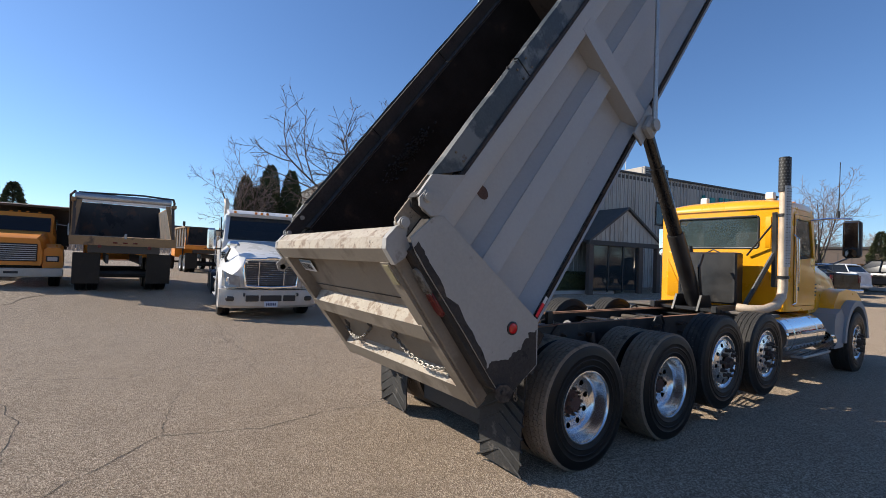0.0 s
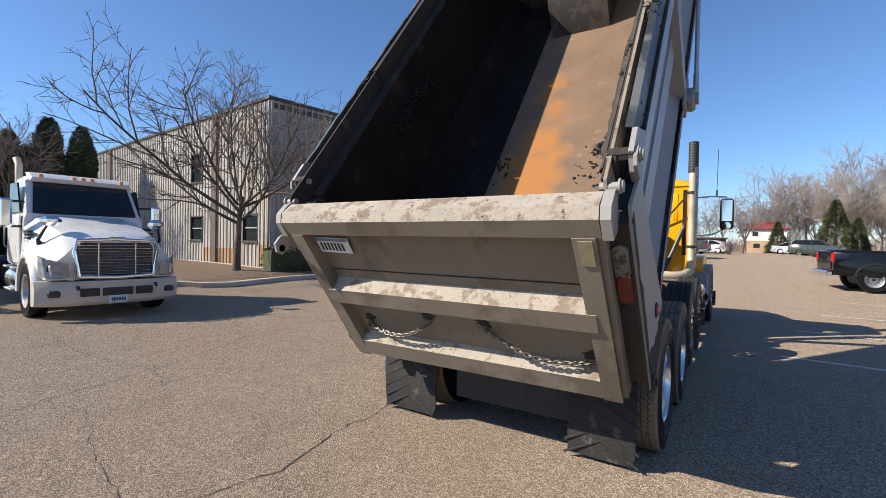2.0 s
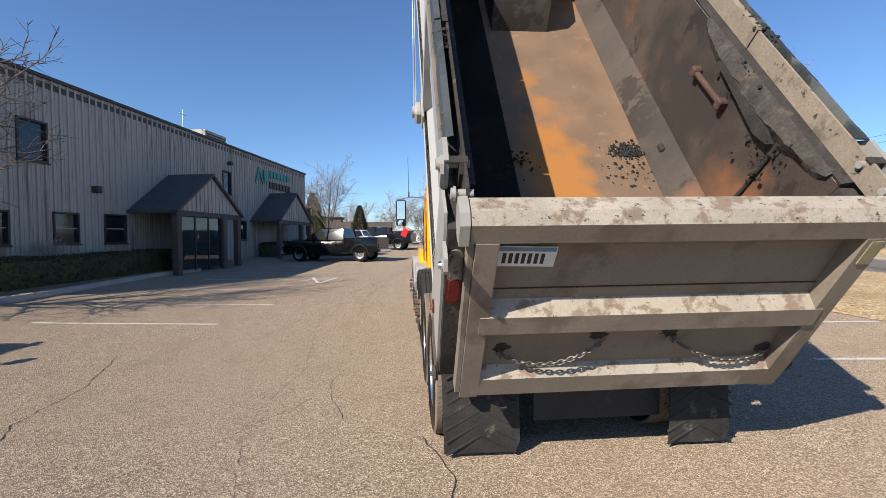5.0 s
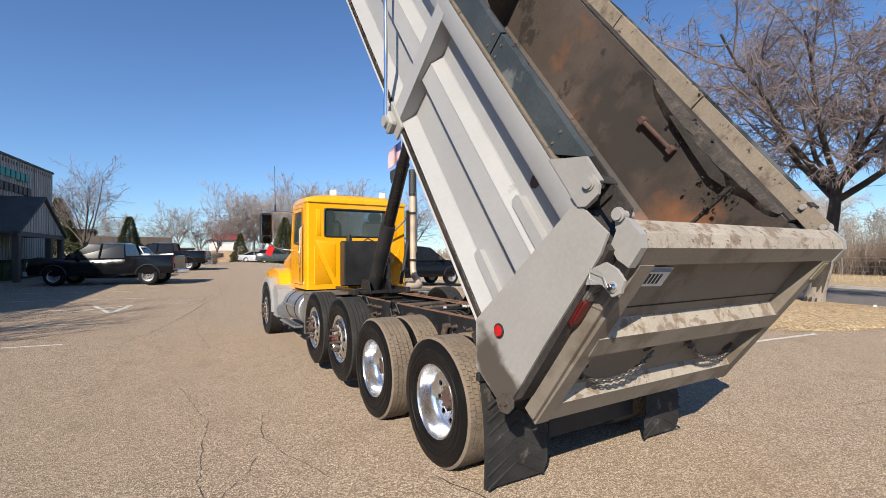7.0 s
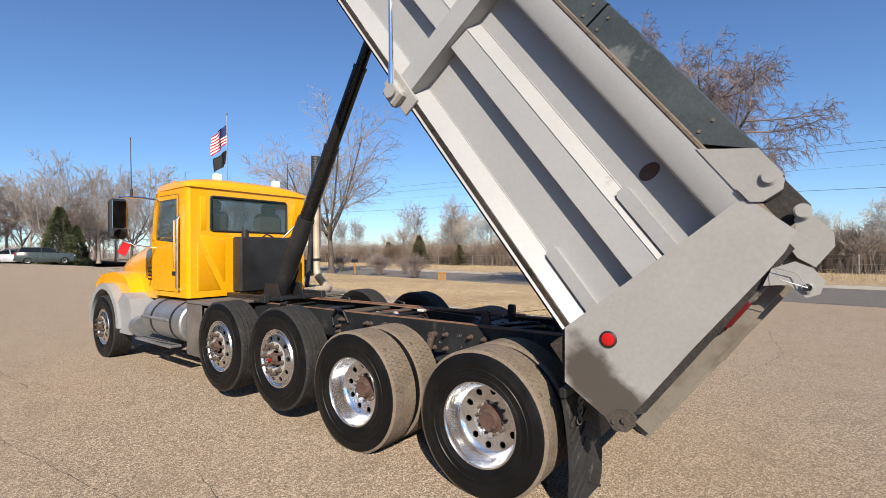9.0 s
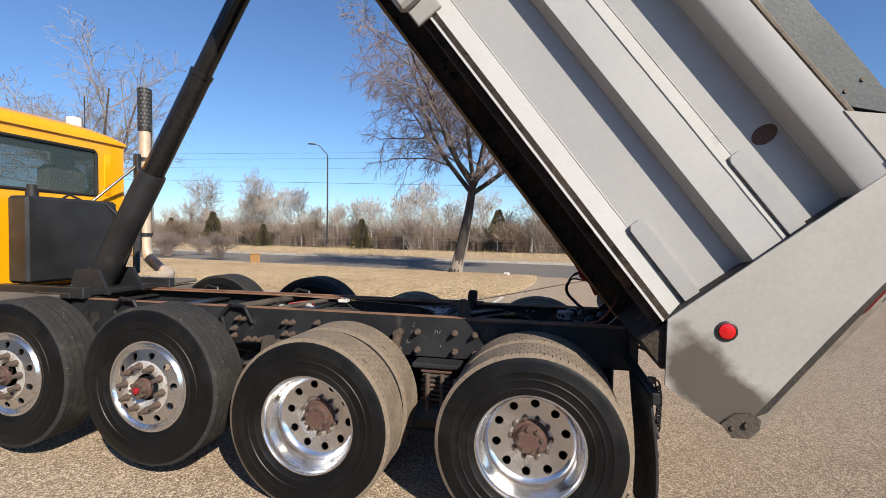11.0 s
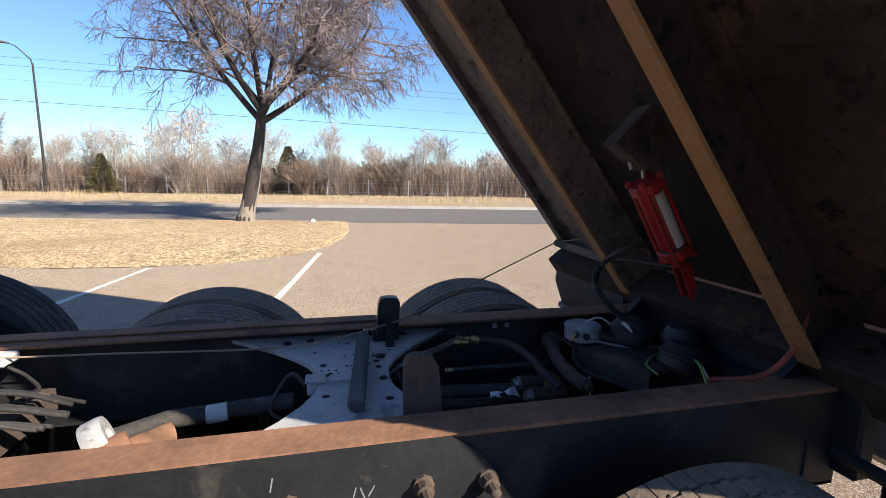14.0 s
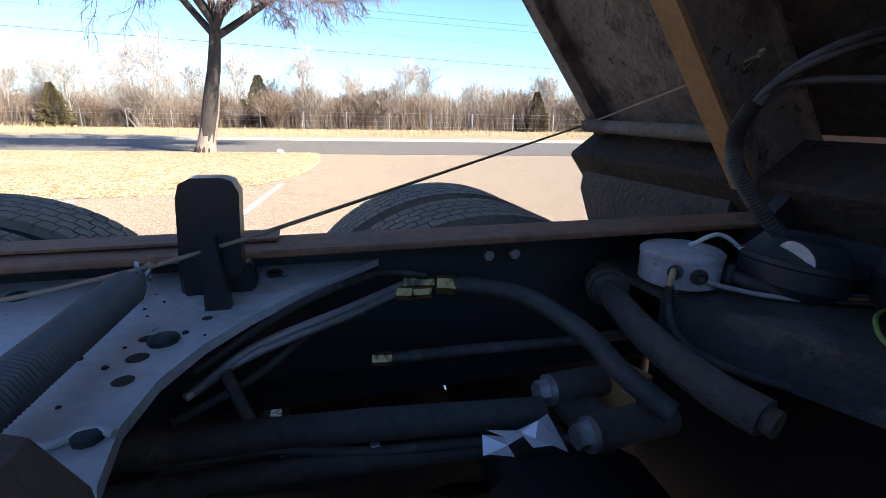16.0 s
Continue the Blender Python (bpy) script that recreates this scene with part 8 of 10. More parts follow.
for k in range(7):
    g = G()
    g.box((21.3 + k * 0.52, -0.13 * inw_f, 5.25), (21.68 + k * 0.52, -0.06 * inw_f, 5.7), 0.01)
    part("sign_bar", g, TRIMDARK, sign)
# wall lamps
for u in (6.6, 16.0):
    g = G()
    g.box((u, -0.3 * inw_f, 3.5 if u < 10 else 6.0), (u + 0.25, -0.045 * inw_f, 3.75 if u < 10 else 6.2), 0.02, MF)
    single("wall_lamp", g, TRIMDARK, "dark box lamp on the office wall", "lamp")

# planted island with kerb, mulch, hedge
ISL = [(-11.9, 3.0), (-11.45, 3.4), (-11.25, 4.2), (-11.6, 6.6), (-11.4, 10.4), (-11.1, 15.0), (-10.5, 17.5), (-11.6, 18.2), (-13.2, 12), (-13.9, 7.3), (-17, 7.7), (-24, 8.4), (-24, 5.2), (-17, 4.0), (-12, 2.2)]
g = G()
n = len(ISL)
cx, cy = sum(p[0] for p in ISL) / n, sum(p[1] for p in ISL) / n
ins = []
for i in range(n):
    a, b, c = Vector(ISL[i - 1]), Vector(ISL[i]), Vector(ISL[(i + 1) % n])
    nn = (Vector((-(b - a).y, (b - a).x)).normalized() + Vector((-(c - b).y, (c - b).x)).normalized()).normalized()
    ins.append(b + nn * 0.18)
area = sum(ISL[i][0] * ISL[(i + 1) % n][1] - ISL[(i + 1) % n][0] * ISL[i][1] for i in range(n))
if area < 0:
    ins = [Vector(ISL[i]) * 2 - ins[i] for i in range(n)]
vs = []
for i in range(n):
    x, y = ISL[i]
    z = gz(x, y)
    vs += [(x, y, z - 0.05), (x, y, z + 0.14), (ins[i].x, ins[i].y, z + 0.15), (ins[i].x, ins[i].y, z)]
fs = []
for i in range(n):
    for k in range(3):
        a, b = i * 4 + k, ((i + 1) % n) * 4 + k
        fs.append((a, b, b + 1, a + 1))
g.add(vs, fs)
single("kerb_island", g, CONCRETE, "pale concrete kerb round the planting", "kerb", kind="structure", fix=True, smooth=30)
g = G()
g.add([(p.x, p.y, gz(p.x, p.y) + 0.12) for p in ins], [tuple(range(n)) if area > 0 else tuple(range(n - 1, -1, -1))])
single("mulch_bed", g, MULCH, "brown mulch bed by the office", "ground", kind="structure", smooth=0)

from mathutils import Quaternion

# ==== plants ====
def turn(d, ang, az):
    """d tilted by ang, about a side axis at azimuth az round d."""
    d = d.normalized()
    side = d.orthogonal().normalized()
    side.rotate(Quaternion(d, az))
    q = d.copy()
    q.rotate(Quaternion(side, ang))
    return q


def twig(g, pts, r0, r1, sides=3):
    """A thin tapering stem along pts."""
    n = len(pts)
    g.tube(pts, [r0 + (r1 - r0) * i / (n - 1) for i in range(n)], sides, caps=False)


def grow(gs, p, d, length, r, lvl, rs, o):
    """One limb with its children; o holds the habit of the tree."""
    seg = (7, 6, 5, 3, 2, 2)[lvl]
    pts, dirs = [p.copy()], [d.normalized()]
    cur = d.normalized()
    for i in range(seg):
        w = o["wig"] * (0.5 + 0.5 * lvl)
        cur = (cur + Vector((rs.gauss(0, w), rs.gauss(0, w), rs.gauss(0, w) + o["up"][lvl]))).normalized()
        p = p + cur * (length / seg)
        pts.append(p.copy())
        dirs.append(cur.copy())
    end = r * (0.55 if lvl == 0 else 0.35)
    last = lvl >= o["levels"] - 1
    twig(gs[0 if lvl <= 1 else 1], pts, r, max(o["fine"], end) if not last else o["fine"] * 0.7, (10, 7, 5, 3, 3, 3)[lvl])
    if last:
        return
    k = o["kids"][lvl]
    a0 = rs.random() * 6.28
    for i in range(k):
        t = o["first"][lvl] + (1 - o["first"][lvl]) * (i + rs.random() * 0.7) / k
        f = min(t, 0.999) * seg
        j = int(f)
        q = pts[j].lerp(pts[j + 1], f - j)
        nd = turn(dirs[j], radians(o["ang"][lvl] * rs.uniform(0.65, 1.3)), a0 + i * 2.4)
        grow(gs, q, nd, length * o["ratio"][lvl] * rs.uniform(0.7, 1.2) * (1.1 - 0.45 * t), max(o["fine"] * 1.2, r * o["thin"][lvl] * (1.05 - 0.45 * t)), lvl + 1, rs, o)


def bare_tree(seed, height, r, lean=(0, 0, 1), fork=0.35, kids=(5, 6, 6, 6), ang=(42, 42, 45, 45), ratio=(1.35, 0.62, 0.55, 0.5), up=(0.0, 0.05, 0.04, 0.02, 0.0), levels=4, fine=0.006, wig=0.07, thin=(0.6, 0.5, 0.5, 0.5), mats=None, extra=(), first=0.55):
    """Trunk and crown meshes of a leafless tree; extra: limbs set by hand (start height, direction, length, radius)."""
    rs = random.Random(seed)
    gs = (G(), G())
    o = dict(kids=kids, ang=ang, ratio=ratio, up=up, levels=levels, fine=fine, wig=wig, thin=thin, first=(first, 0.25, 0.2, 0.15, 0.1))
    d = Vector(lean).normalized()
    gs[0].tube([Vector((0, 0, -0.15)), Vector((0, 0, 0.05)), d * 0.25], [r * 1.5, r * 1.25, r * 1.0], 12)
    grow(gs, d * 0.2, d, height * fork, r, 0, rs, o)
    for h, dd, ln, rr in extra:
        grow(gs, d * h, Vector(dd), ln, rr, 1, rs, o)
    m = mats or (BARK, TWIG)
    return gs[0].mesh("trunk", m[0], 60), gs[1].mesh("crown", m[1], 0)


def plant(name, meshes, x, y, z, rot, size, label, category, group=""):
    t = thing(name, label, category, group, Matrix.Translation((x, y, z)) @ Matrix.Rotation(rot, 4, 'Z') @ Matrix.Diagonal((size, size, size, 1)))
    for nm, me in zip(("trunk", "crown"), meshes):
        link(nm, me, t)
    return t


# ornamental tree by the building corner
crab = bare_tree(4, 7.2, 0.115, (0.02, 0.0, 1), 0.31, (7, 8, 6, 4), (54, 44, 45, 45), (2.15, 0.6, 0.52, 0.5), (0, 0.085, 0.07, 0.05, 0.02), 5, 0.0065, 0.085, (0.62, 0.62, 0.55, 0.5), (BARK, TWIGDARK),
                 extra=((1.75, (-0.55, -0.72, 0.30), 5.3, 0.062), (2.0, (0.62, 0.72, 0.42), 4.2, 0.055), (2.15, (0.5, -0.75, 0.75), 4.0, 0.05), (2.3, (-0.7, 0.3, 0.8), 4.4, 0.05)))
plant("bare_tree", crab, -13.8, 6.03, 0.46, 0.0, 1.1, "leafless ornamental tree with wide crooked limbs in mulch", "tree", "bare trees by the building")
# loose-crowned tree for the rest of the lot
lot_tree = bare_tree(12, 9.0, 0.14, (0.03, 0.02, 1), 0.26, (7, 7, 6, 6), (36, 40, 42, 45), (2.4, 0.6, 0.55, 0.5), (0, 0.06, 0.05, 0.04, 0.0), 5, 0.008, 0.07)
plant("bare_tree", lot_tree, -28.6, 3.6, 0.4, 1.0, 0.95, "leafless spreading tree beside dark evergreen columns", "tree", "bare trees by the building")
plant("bare_tree", lot_tree, -8.4, 40.5, 0.9, 2.0, 1.0, "leafless tree beside a spruce past the office", "tree", "bare trees by the building")
plant("bare_tree", lot_tree, 2.2, 62.0, 0.95, 4.0, 0.8, "small leafless tree at the lot edge", "tree", "bare trees at the lot edge")

# big leaning tree on the lawn
willow = bare_tree(34, 10.4, 0.245, (0.09, -0.22, 1), 0.36, (9, 10, 8, 6, 5), (52, 46, 46, 48, 40), (2.1, 0.60, 0.5, 0.55, 0.75), (0.01, 0.11, 0.03, -0.08, -0.22, -0.42), 6, 0.0068, 0.095, (0.66, 0.52, 0.45, 0.45, 0.6), (BARKDARK, TWIGMAUVE), first=0.80)
big = plant("bare_tree", willow, 15.7, 3.68, 0.06, 0.0, 1.05, "tall leaning leafless tree with drooping fine twigs", "tree", "bare trees by the street")
g = G()
g.tube([(0, 0, -0.1), (0.01, -0.02, 0.12), (0.03, -0.07, 0.35), (0.11, -0.27, 1.25), (0.155, -0.38, 1.75)], [0.35, 0.285, 0.25, 0.225, 0.18], 14)
part("pale_bark", g, BARKPALE, big, "pale weathered lower bark", smooth=60)
# the other lawn trees
roadside = bare_tree(31, 12.0, 0.22, (0.0, 0.04, 1), 0.28, (9, 9, 7, 6), (40, 40, 42, 46), (2.6, 0.6, 0.55, 0.55), (0, 0.06, 0.03, -0.02, -0.06), 5, 0.009, 0.07, mats=(BARK, TWIGGREY))
plant("bare_tree", roadside, 21.9, 30.0, 0.1, 0.4, 1.2, "tall leafless tree on the lawn by the street", "tree", "bare trees by the street")
plant("bare_tree", roadside, 20.5, 44.0, 0.3, 2.2, 0.8, "leafless tree on the lawn by the street", "tree", "bare trees by the street")
plant("bare_tree", roadside, 17.5, 62.0, 0.4, 3.9, 0.9, "leafless tree beside dark spruces", "tree", "bare trees by the street")

# far leafless woods round the horizon
far_a = bare_tree(41, 12.0, 0.16, (0.02, 0, 1), 0.30, (7, 7, 6, 5), (28, 34, 36, 40), (2.2, 0.6, 0.55, 0.5), (0, 0.08, 0.06, 0.04, 0), 5, 0.014, 0.06, mats=(TWIGGREY, TWIGGREY))
far_b = bare_tree(42, 10.0, 0.14, (-0.03, 0.02, 1), 0.22, (8, 7, 6, 5), (38, 38, 40, 40), (2.8, 0.6, 0.55, 0.5), (0, 0.06, 0.05, 0.03, 0), 5, 0.014, 0.07, mats=(TWIG, TWIG))
birch = bare_tree(43, 8.0, 0.09, (0.05, 0.02, 1), 0.62, (12, 7, 6, 5), (34, 38, 40, 45), (0.8, 0.6, 0.5, 0.5), (0, 0.06, 0.0, -0.05, -0.1), 5, 0.009, 0.06, mats=(TWIGPALE, TWIGPALE))
rs = random.Random(7)
for k in range(26):                                       # north horizon
    x, y = -75 + 4.6 * k + rs.uniform(-2, 2), rs.uniform(98, 125)
    plant("bare_tree", (far_a, far_b)[k % 2], x, y, 0.8, rs.uniform(0, 6), rs.uniform(0.85, 1.2), "distant leafless tree beyond the lot", "tree", "distant bare trees")
for k in range(14):                                      # clump behind the spruces
    plant("bare_tree", (far_b, far_a)[k % 2], 5.5 + 1.45 * k + rs.uniform(-1, 1), rs.uniform(74, 92), 0.8, rs.uniform(0, 6), rs.uniform(0.95, 1.4), "leafless tree behind the spruces", "tree", "distant bare trees")
for k in range(9):                                       # west horizon
    plant("bare_tree", (far_b, far_a)[k % 2], rs.uniform(-62, -48), -46 + 5.2 * k + rs.uniform(-2, 2), 0.3, rs.uniform(0, 6), rs.uniform(0.4, 0.6), "distant leafless tree behind the parked trucks", "tree", "distant bare trees")
sapling = [bare_tree(60 + k, 7.0, 0.055, (0.03 * k, -0.02, 1), 0.55, (9, 7, 5, 4), (30, 36, 40, 45), (0.75, 0.6, 0.55, 0.5), (0.0, 0.09, 0.05, 0.0, 0.0), 5, 0.010, 0.07, mats=(TWIGGREY, TWIGGREY),
                     extra=((0.05, (0.22, 0.1, 1), 3.6, 0.045), (0.05, (-0.2, 0.16, 1), 3.2, 0.04), (0.05, (0.02, -0.28, 1), 3.4, 0.04))) for k in range(3)]
white_birch = bare_tree(71, 8.5, 0.085, (0.10, -0.06, 1), 0.55, (12, 7, 6, 5), (38, 40, 42, 45), (0.75, 0.6, 0.5, 0.5), (0.02, 0.05, 0.0, -0.06, -0.12), 5, 0.010, 0.06, mats=(BIRCHWHITE, TWIGPALE),
                        extra=((0.05, (-0.26, 0.12, 1), 4.6, 0.07), (0.05, (0.16, 0.30, 1), 4.2, 0.06), (0.05, (0.3, -0.2, 1), 3.8, 0.055)))
for k, (dy, sc, kind) in enumerate(((48, 0.9, 0), (44, 0.7, 1), (41.2, 1.3, 0), (38.5, 0.9, 3), (35.6, 1.1, 2), (33.4, 1.3, 0), (31, 0.95, 3), (30.2, 1.15, 1), (26, 0.75, 2), (24, 0.65, 0), (19.5, 0.8, 1), (15.8, 0.85, 3), (12.2, 0.95, 3), (10, 0.80, 2), (6.2, 0.8, 3), (3.2, 0.6, 1), (-2.8, 0.72, 0), (-6, 0.6, 2),
                                    (-8.5, 0.8, 1), (-13, 0.6, 0), (-18, 0.7, 2), (-23, 0.75, 1), (-29, 0.8, 3), (57, 1.1, 0), (64, 1.2, 1), (73, 1.2, 3), (84, 1.3, 2))):
    plant("birch" if kind == 3 else "bare_tree", white_birch if kind == 3 else sapling[kind], 39.0 + 0.19 * dy + rs.uniform(-1.5, 4), dy, 0.35, rs.uniform(0, 6), sc, "slender white leafless birch with several stems in the brush" if kind == 3 else "thin grey leafless tree in the brush across the street", "tree", "trees in the roadside brush")


def needles(rs, n, place, material, leaf):
    """Small pointed leaf clumps; place(rs) gives a point and an outward direction."""
    g = G()
    for _ in range(n):
        p, d = place(rs)
        s = d.cross(Vector((rs.gauss(0, 1), rs.gauss(0, 1), rs.gauss(0, 1)))).normalized() * leaf * rs.uniform(0.2, 0.4)
        ln = d * leaf * rs.uniform(0.6, 1.3)
        u = d.cross(s).normalized() * leaf * 0.12
        g.add([p - s, p + ln * 0.5 + u, p + s, p + ln], [(0, 1, 3), (1, 2, 3)])
    return g.mesh("crown", material, 0)


def spruce_meshes(seed, h, w, material, n=2600, leaf=0.30):
    r0 = random.Random(seed)
    skirt = [r0.uniform(0.75, 1.1) for _ in range(40)]
    def place(rs):
        t = rs.random() ** 1.5
        a = rs.random() * 6.283
        whorl = 0.86 + 0.14 * abs(math.sin(t * 26 + a * 0.7))
        rad = w * (0.78 + 0.45 * noise.noise((math.cos(a) * 2.2, math.sin(a) * 2.2, t * 6 + seed))) * (1 - t) ** 0.85 * whorl * skirt[int(a * 6.3) % 40] * rs.uniform(0.35, 1.0) ** 0.5
        return Vector((math.cos(a) * rad, math.sin(a) * rad, h * (0.07 + 0.9 * t) - rad * 0.18)), Vector((math.cos(a), math.sin(a), rs.uniform(-0.3, 0.35))).normalized()
    g = G()
    g.tube([(0, 0, -0.1), (0, 0, h * 0.95)], [0.05 * w + 0.05, 0.012], 7)
    return g.mesh("trunk", BARK, 60), needles(random.Random(seed + 1), n, place, material, leaf)


def column_meshes(seed, h, w, material):
    def place(rs):
        t = rs.random()
        a = rs.random() * 6.283
        rad = w * (1 - t ** 3.2) ** 0.6 * (0.82 + 0.2 * noise.noise((math.cos(a) * 2, math.sin(a) * 2, t * 7 + seed))) * rs.uniform(0.82, 1.06)
        return Vector((math.cos(a) * rad, math.sin(a) * rad, 0.1 + h * t)), Vector((math.cos(a) * 0.6, math.sin(a) * 0.6, rs.uniform(0.3, 1.2))).normalized()
    g = G()
    g.lathe([(0.06, -0.1), (w * 0.62, 0.1), (w * 0.72, h * 0.3), (w * 0.68, h * 0.6), (w * 0.4, h * 0.88), (0.02, h * 0.97)], 12)
    return g.mesh("trunk", material, 60), needles(random.Random(seed), 5200, place, material, 0.24)


for k, (x, y, h, w) in enumerate(((-29.9, 3.75, 6.3, 0.85), (-29.6, 4.5, 5.7, 0.7), (-29.3, 5.2, 7.2, 0.95), (-29.1, 6.6, 7.0, 0.9))):
    plant("arborvitae", column_meshes(60 + k, h, w, CONIFER), x, y, 0.36, 0, 1, "dark green columnar arborvitae beside the building", "evergreen", "arborvitae row")
sp = spruce_meshes(71, 7.2, 3.3, SPRUCE, 9000, 0.34)
for x, y, s, lab in ((10.6, 61.5, 0.95, "dark blue-green spruce at the lot edge"), (13.2, 66.0, 0.75, "dark blue-green spruce at the lot edge"), (-6.0, 45.5, 0.62, "dark spruce behind a leafless tree"), (-10.6, 44.0, 0.78, "dark spruce past the office"), (6.0, 70, 0.6, "dark spruce at the lot edge"), (-40, -13.5, 0.9, "dark pine behind the parked trucks"), (-36, -8.8, 0.75, "dark pine behind the parked trucks"), (-46, -19, 1.2, "dark pine behind the parked trucks")):
    plant("spruce", sp, x, y, gz(x, y) * 0.95, x, s, lab, "evergreen", "spruces")
cd = spruce_meshes(72, 4.0, 2.1, CEDAR, 6000, 0.26)
for x, y, s in ((42.6, 37.6, 0.95), (38.6, 17.5, 0.72), (38.5, 4.15, 0.95), (38.0, 5.3, 0.5), (41.5, 30.3, 0.6), (33.4, -16.3, 0.72), (32.0, -22, 0.7), (45.5, 46.0, 0.8)):
    plant("cedar", cd, x, y, 0.3, x, s, "brownish green cedar in the roadside brush", "evergreen", "cedars in the brush")

# clipped hedge along the office front
def hedge(name, p, q, width, height, label, seed):
    t = thing(name, label, "hedge", "hedges by the office")
    p, q = Vector(p), Vector(q)
    d = (q - p).normalized()
    s = Vector((d.y, -d.x))
    L = (q - p).length
    g = G()
    rings = []
    for i in range(int(L / 0.4) + 1):
        c = p + d * min(L, i * 0.4)
        z = gz(c.x, c.y)
        k = 1 + 0.06 * noise.noise((c.x, c.y, seed))
        e = 0.75 if i in (0, int(L / 0.4)) else 1
        rings.append([(c.x + s.x * u * width * 0.46 * k * e, c.y + s.y * u * width * 0.46 * k * e, z + v * height * k * 0.96) for u, v in ((-0.9, 0), (-1, 0.5), (-0.9, 0.95), (0, 1.0), (0.9, 0.95), (1, 0.5), (0.9, 0))])
    g.loft(rings)
    part("branch_mass", g, HEDGELEAF, t, fix=True)
    rs = random.Random(seed)
    g = G()
    for _ in range(int(L * 520)):
        a, u = rs.random() * L, rs.uniform(-1, 1)
        side = rs.random() < 0.5
        off = Vector((s.x * u * width / 2, s.y * u * width / 2, height)) if side else Vector((s.x * math.copysign(width / 2, u), s.y * math.copysign(width / 2, u), rs.uniform(0.03, height)))
        c = p + d * a
        bump = 1 + 0.10 * noise.noise((c.x * 1.6, c.y * 1.6, off.z * 2 + seed))
        q0 = Vector((c.x, c.y, gz(c.x, c.y))) + off * bump * rs.uniform(0.94, 1.04)
        nn = Vector((rs.gauss(0, 1), rs.gauss(0, 1), rs.gauss(0.3, 1))).normalized()
        w = nn.orthogonal().normalized() * 0.03
        h = nn.cross(w).normalized() * 0.05
        g.add([q0 - w, q0 - h, q0 + w, q0 + h], [(0, 1, 2, 3)])
    tagged(part("leaves", g, HEDGELEAF, t, "small dull green and brown leaves", smooth=0), "small dull green and brown leaves", kind="stuff")


hedge("hedge", (-13.2, 6.95), (-11.75, 17.2), 1.15, 0.92, "low dull green clipped hedge along the office wall", 81)
hedge("hedge", (-10.2, 26.5), (-9.4, 33.5), 1.1, 0.9, "low dull green clipped hedge past the entrance", 82)


def bush_meshes(seed, h, w, n=120, material=TWIG, r=0.007):
    rs = random.Random(seed)
    g, g2 = G(), G()
    for k in range(n):
        a, b = rs.random() * 6.283, rs.random() ** 0.6
        d = Vector((math.cos(a) * b * w, math.sin(a) * b * w, h * math.sqrt(max(0.05, 1 - 0.75 * b * b)) * rs.uniform(0.8, 1.05)))
        p0 = Vector((rs.gauss(0, 0.1), rs.gauss(0, 0.1), -0.03))
        m = d * 0.5 + Vector((rs.gauss(0, 0.06), rs.gauss(0, 0.06), 0.12 * h))
        twig(g, [p0, p0 + m * 0.5, m, d], r, r * 0.5)
        for i in range(7):
            t = rs.uniform(0.35, 0.95)
            q = m.lerp(d, (t - 0.35) / 0.65)
            e = q + (d.normalized() + Vector((rs.gauss(0, 0.7), rs.gauss(0, 0.7), rs.gauss(0.1, 0.5)))) * h * 0.16
            twig(g2, [q, e], r * 0.55, r * 0.35)
    return g.mesh("trunk", material, 0), g2.mesh("crown", material, 0)


bu = bush_meshes(91, 1.5, 1.15, 170)
for x, y, s in ((20.0, 18.9, 1.0), (21.5, 23.8, 1.0), (23.2, 25.6, 0.95), (24.6, 23.9, 0.8), (25.5, 33.0, 0.9)):
    t = plant("bare_bush", bu, x, y, 0.08, x * 2, s, "rounded leafless bush on the lawn", "bush", "bare bushes on the lawn")
plant("bare_bush", bush_meshes(93, 1.35, 0.8, 60, TWIGPALE), -12.9, 11.9, 0.4, 0, 1.0, "pale leafless shrub standing in the hedge", "bush", "bare bushes by the office")
plant("bare_bush", bu, 0.9, 48.0, 0.95, 1, 0.8, "rounded leafless bush at the lot edge", "bush", "bare bushes on the lawn")


# rounded bushes and pale birches standing in the brush
rs = random.Random(17)
brown_bush = bush_meshes(95, 1.5, 1.1, 150, BRUSH, 0.012)
grey_bush = bush_meshes(96, 1.6, 0.9, 130, TWIGGREY, 0.011)
for k in range(58):
    y = -34 + 1.9 * k + rs.uniform(-1, 1)
    plant("bare_bush", (brown_bush, grey_bush)[k % 3 == 0], far_edge(y) + rs.uniform(12.3, 16.5), y, 0.22, rs.uniform(0, 6), rs.uniform(0.9, 2.0), "leafless brown bush in the roadside brush", "bush", "bushes in the roadside brush")
for k in range(16):
    y = -28 + 5.1 * k + rs.uniform(-2, 2)
    plant("birch", (birch, white_birch)[k % 2], far_edge(y) + rs.uniform(12.5, 18), y, 0.25, rs.uniform(0, 6), rs.uniform(0.45, 0.75), "slender pale leafless birch in the brush", "tree", "trees in the roadside brush")


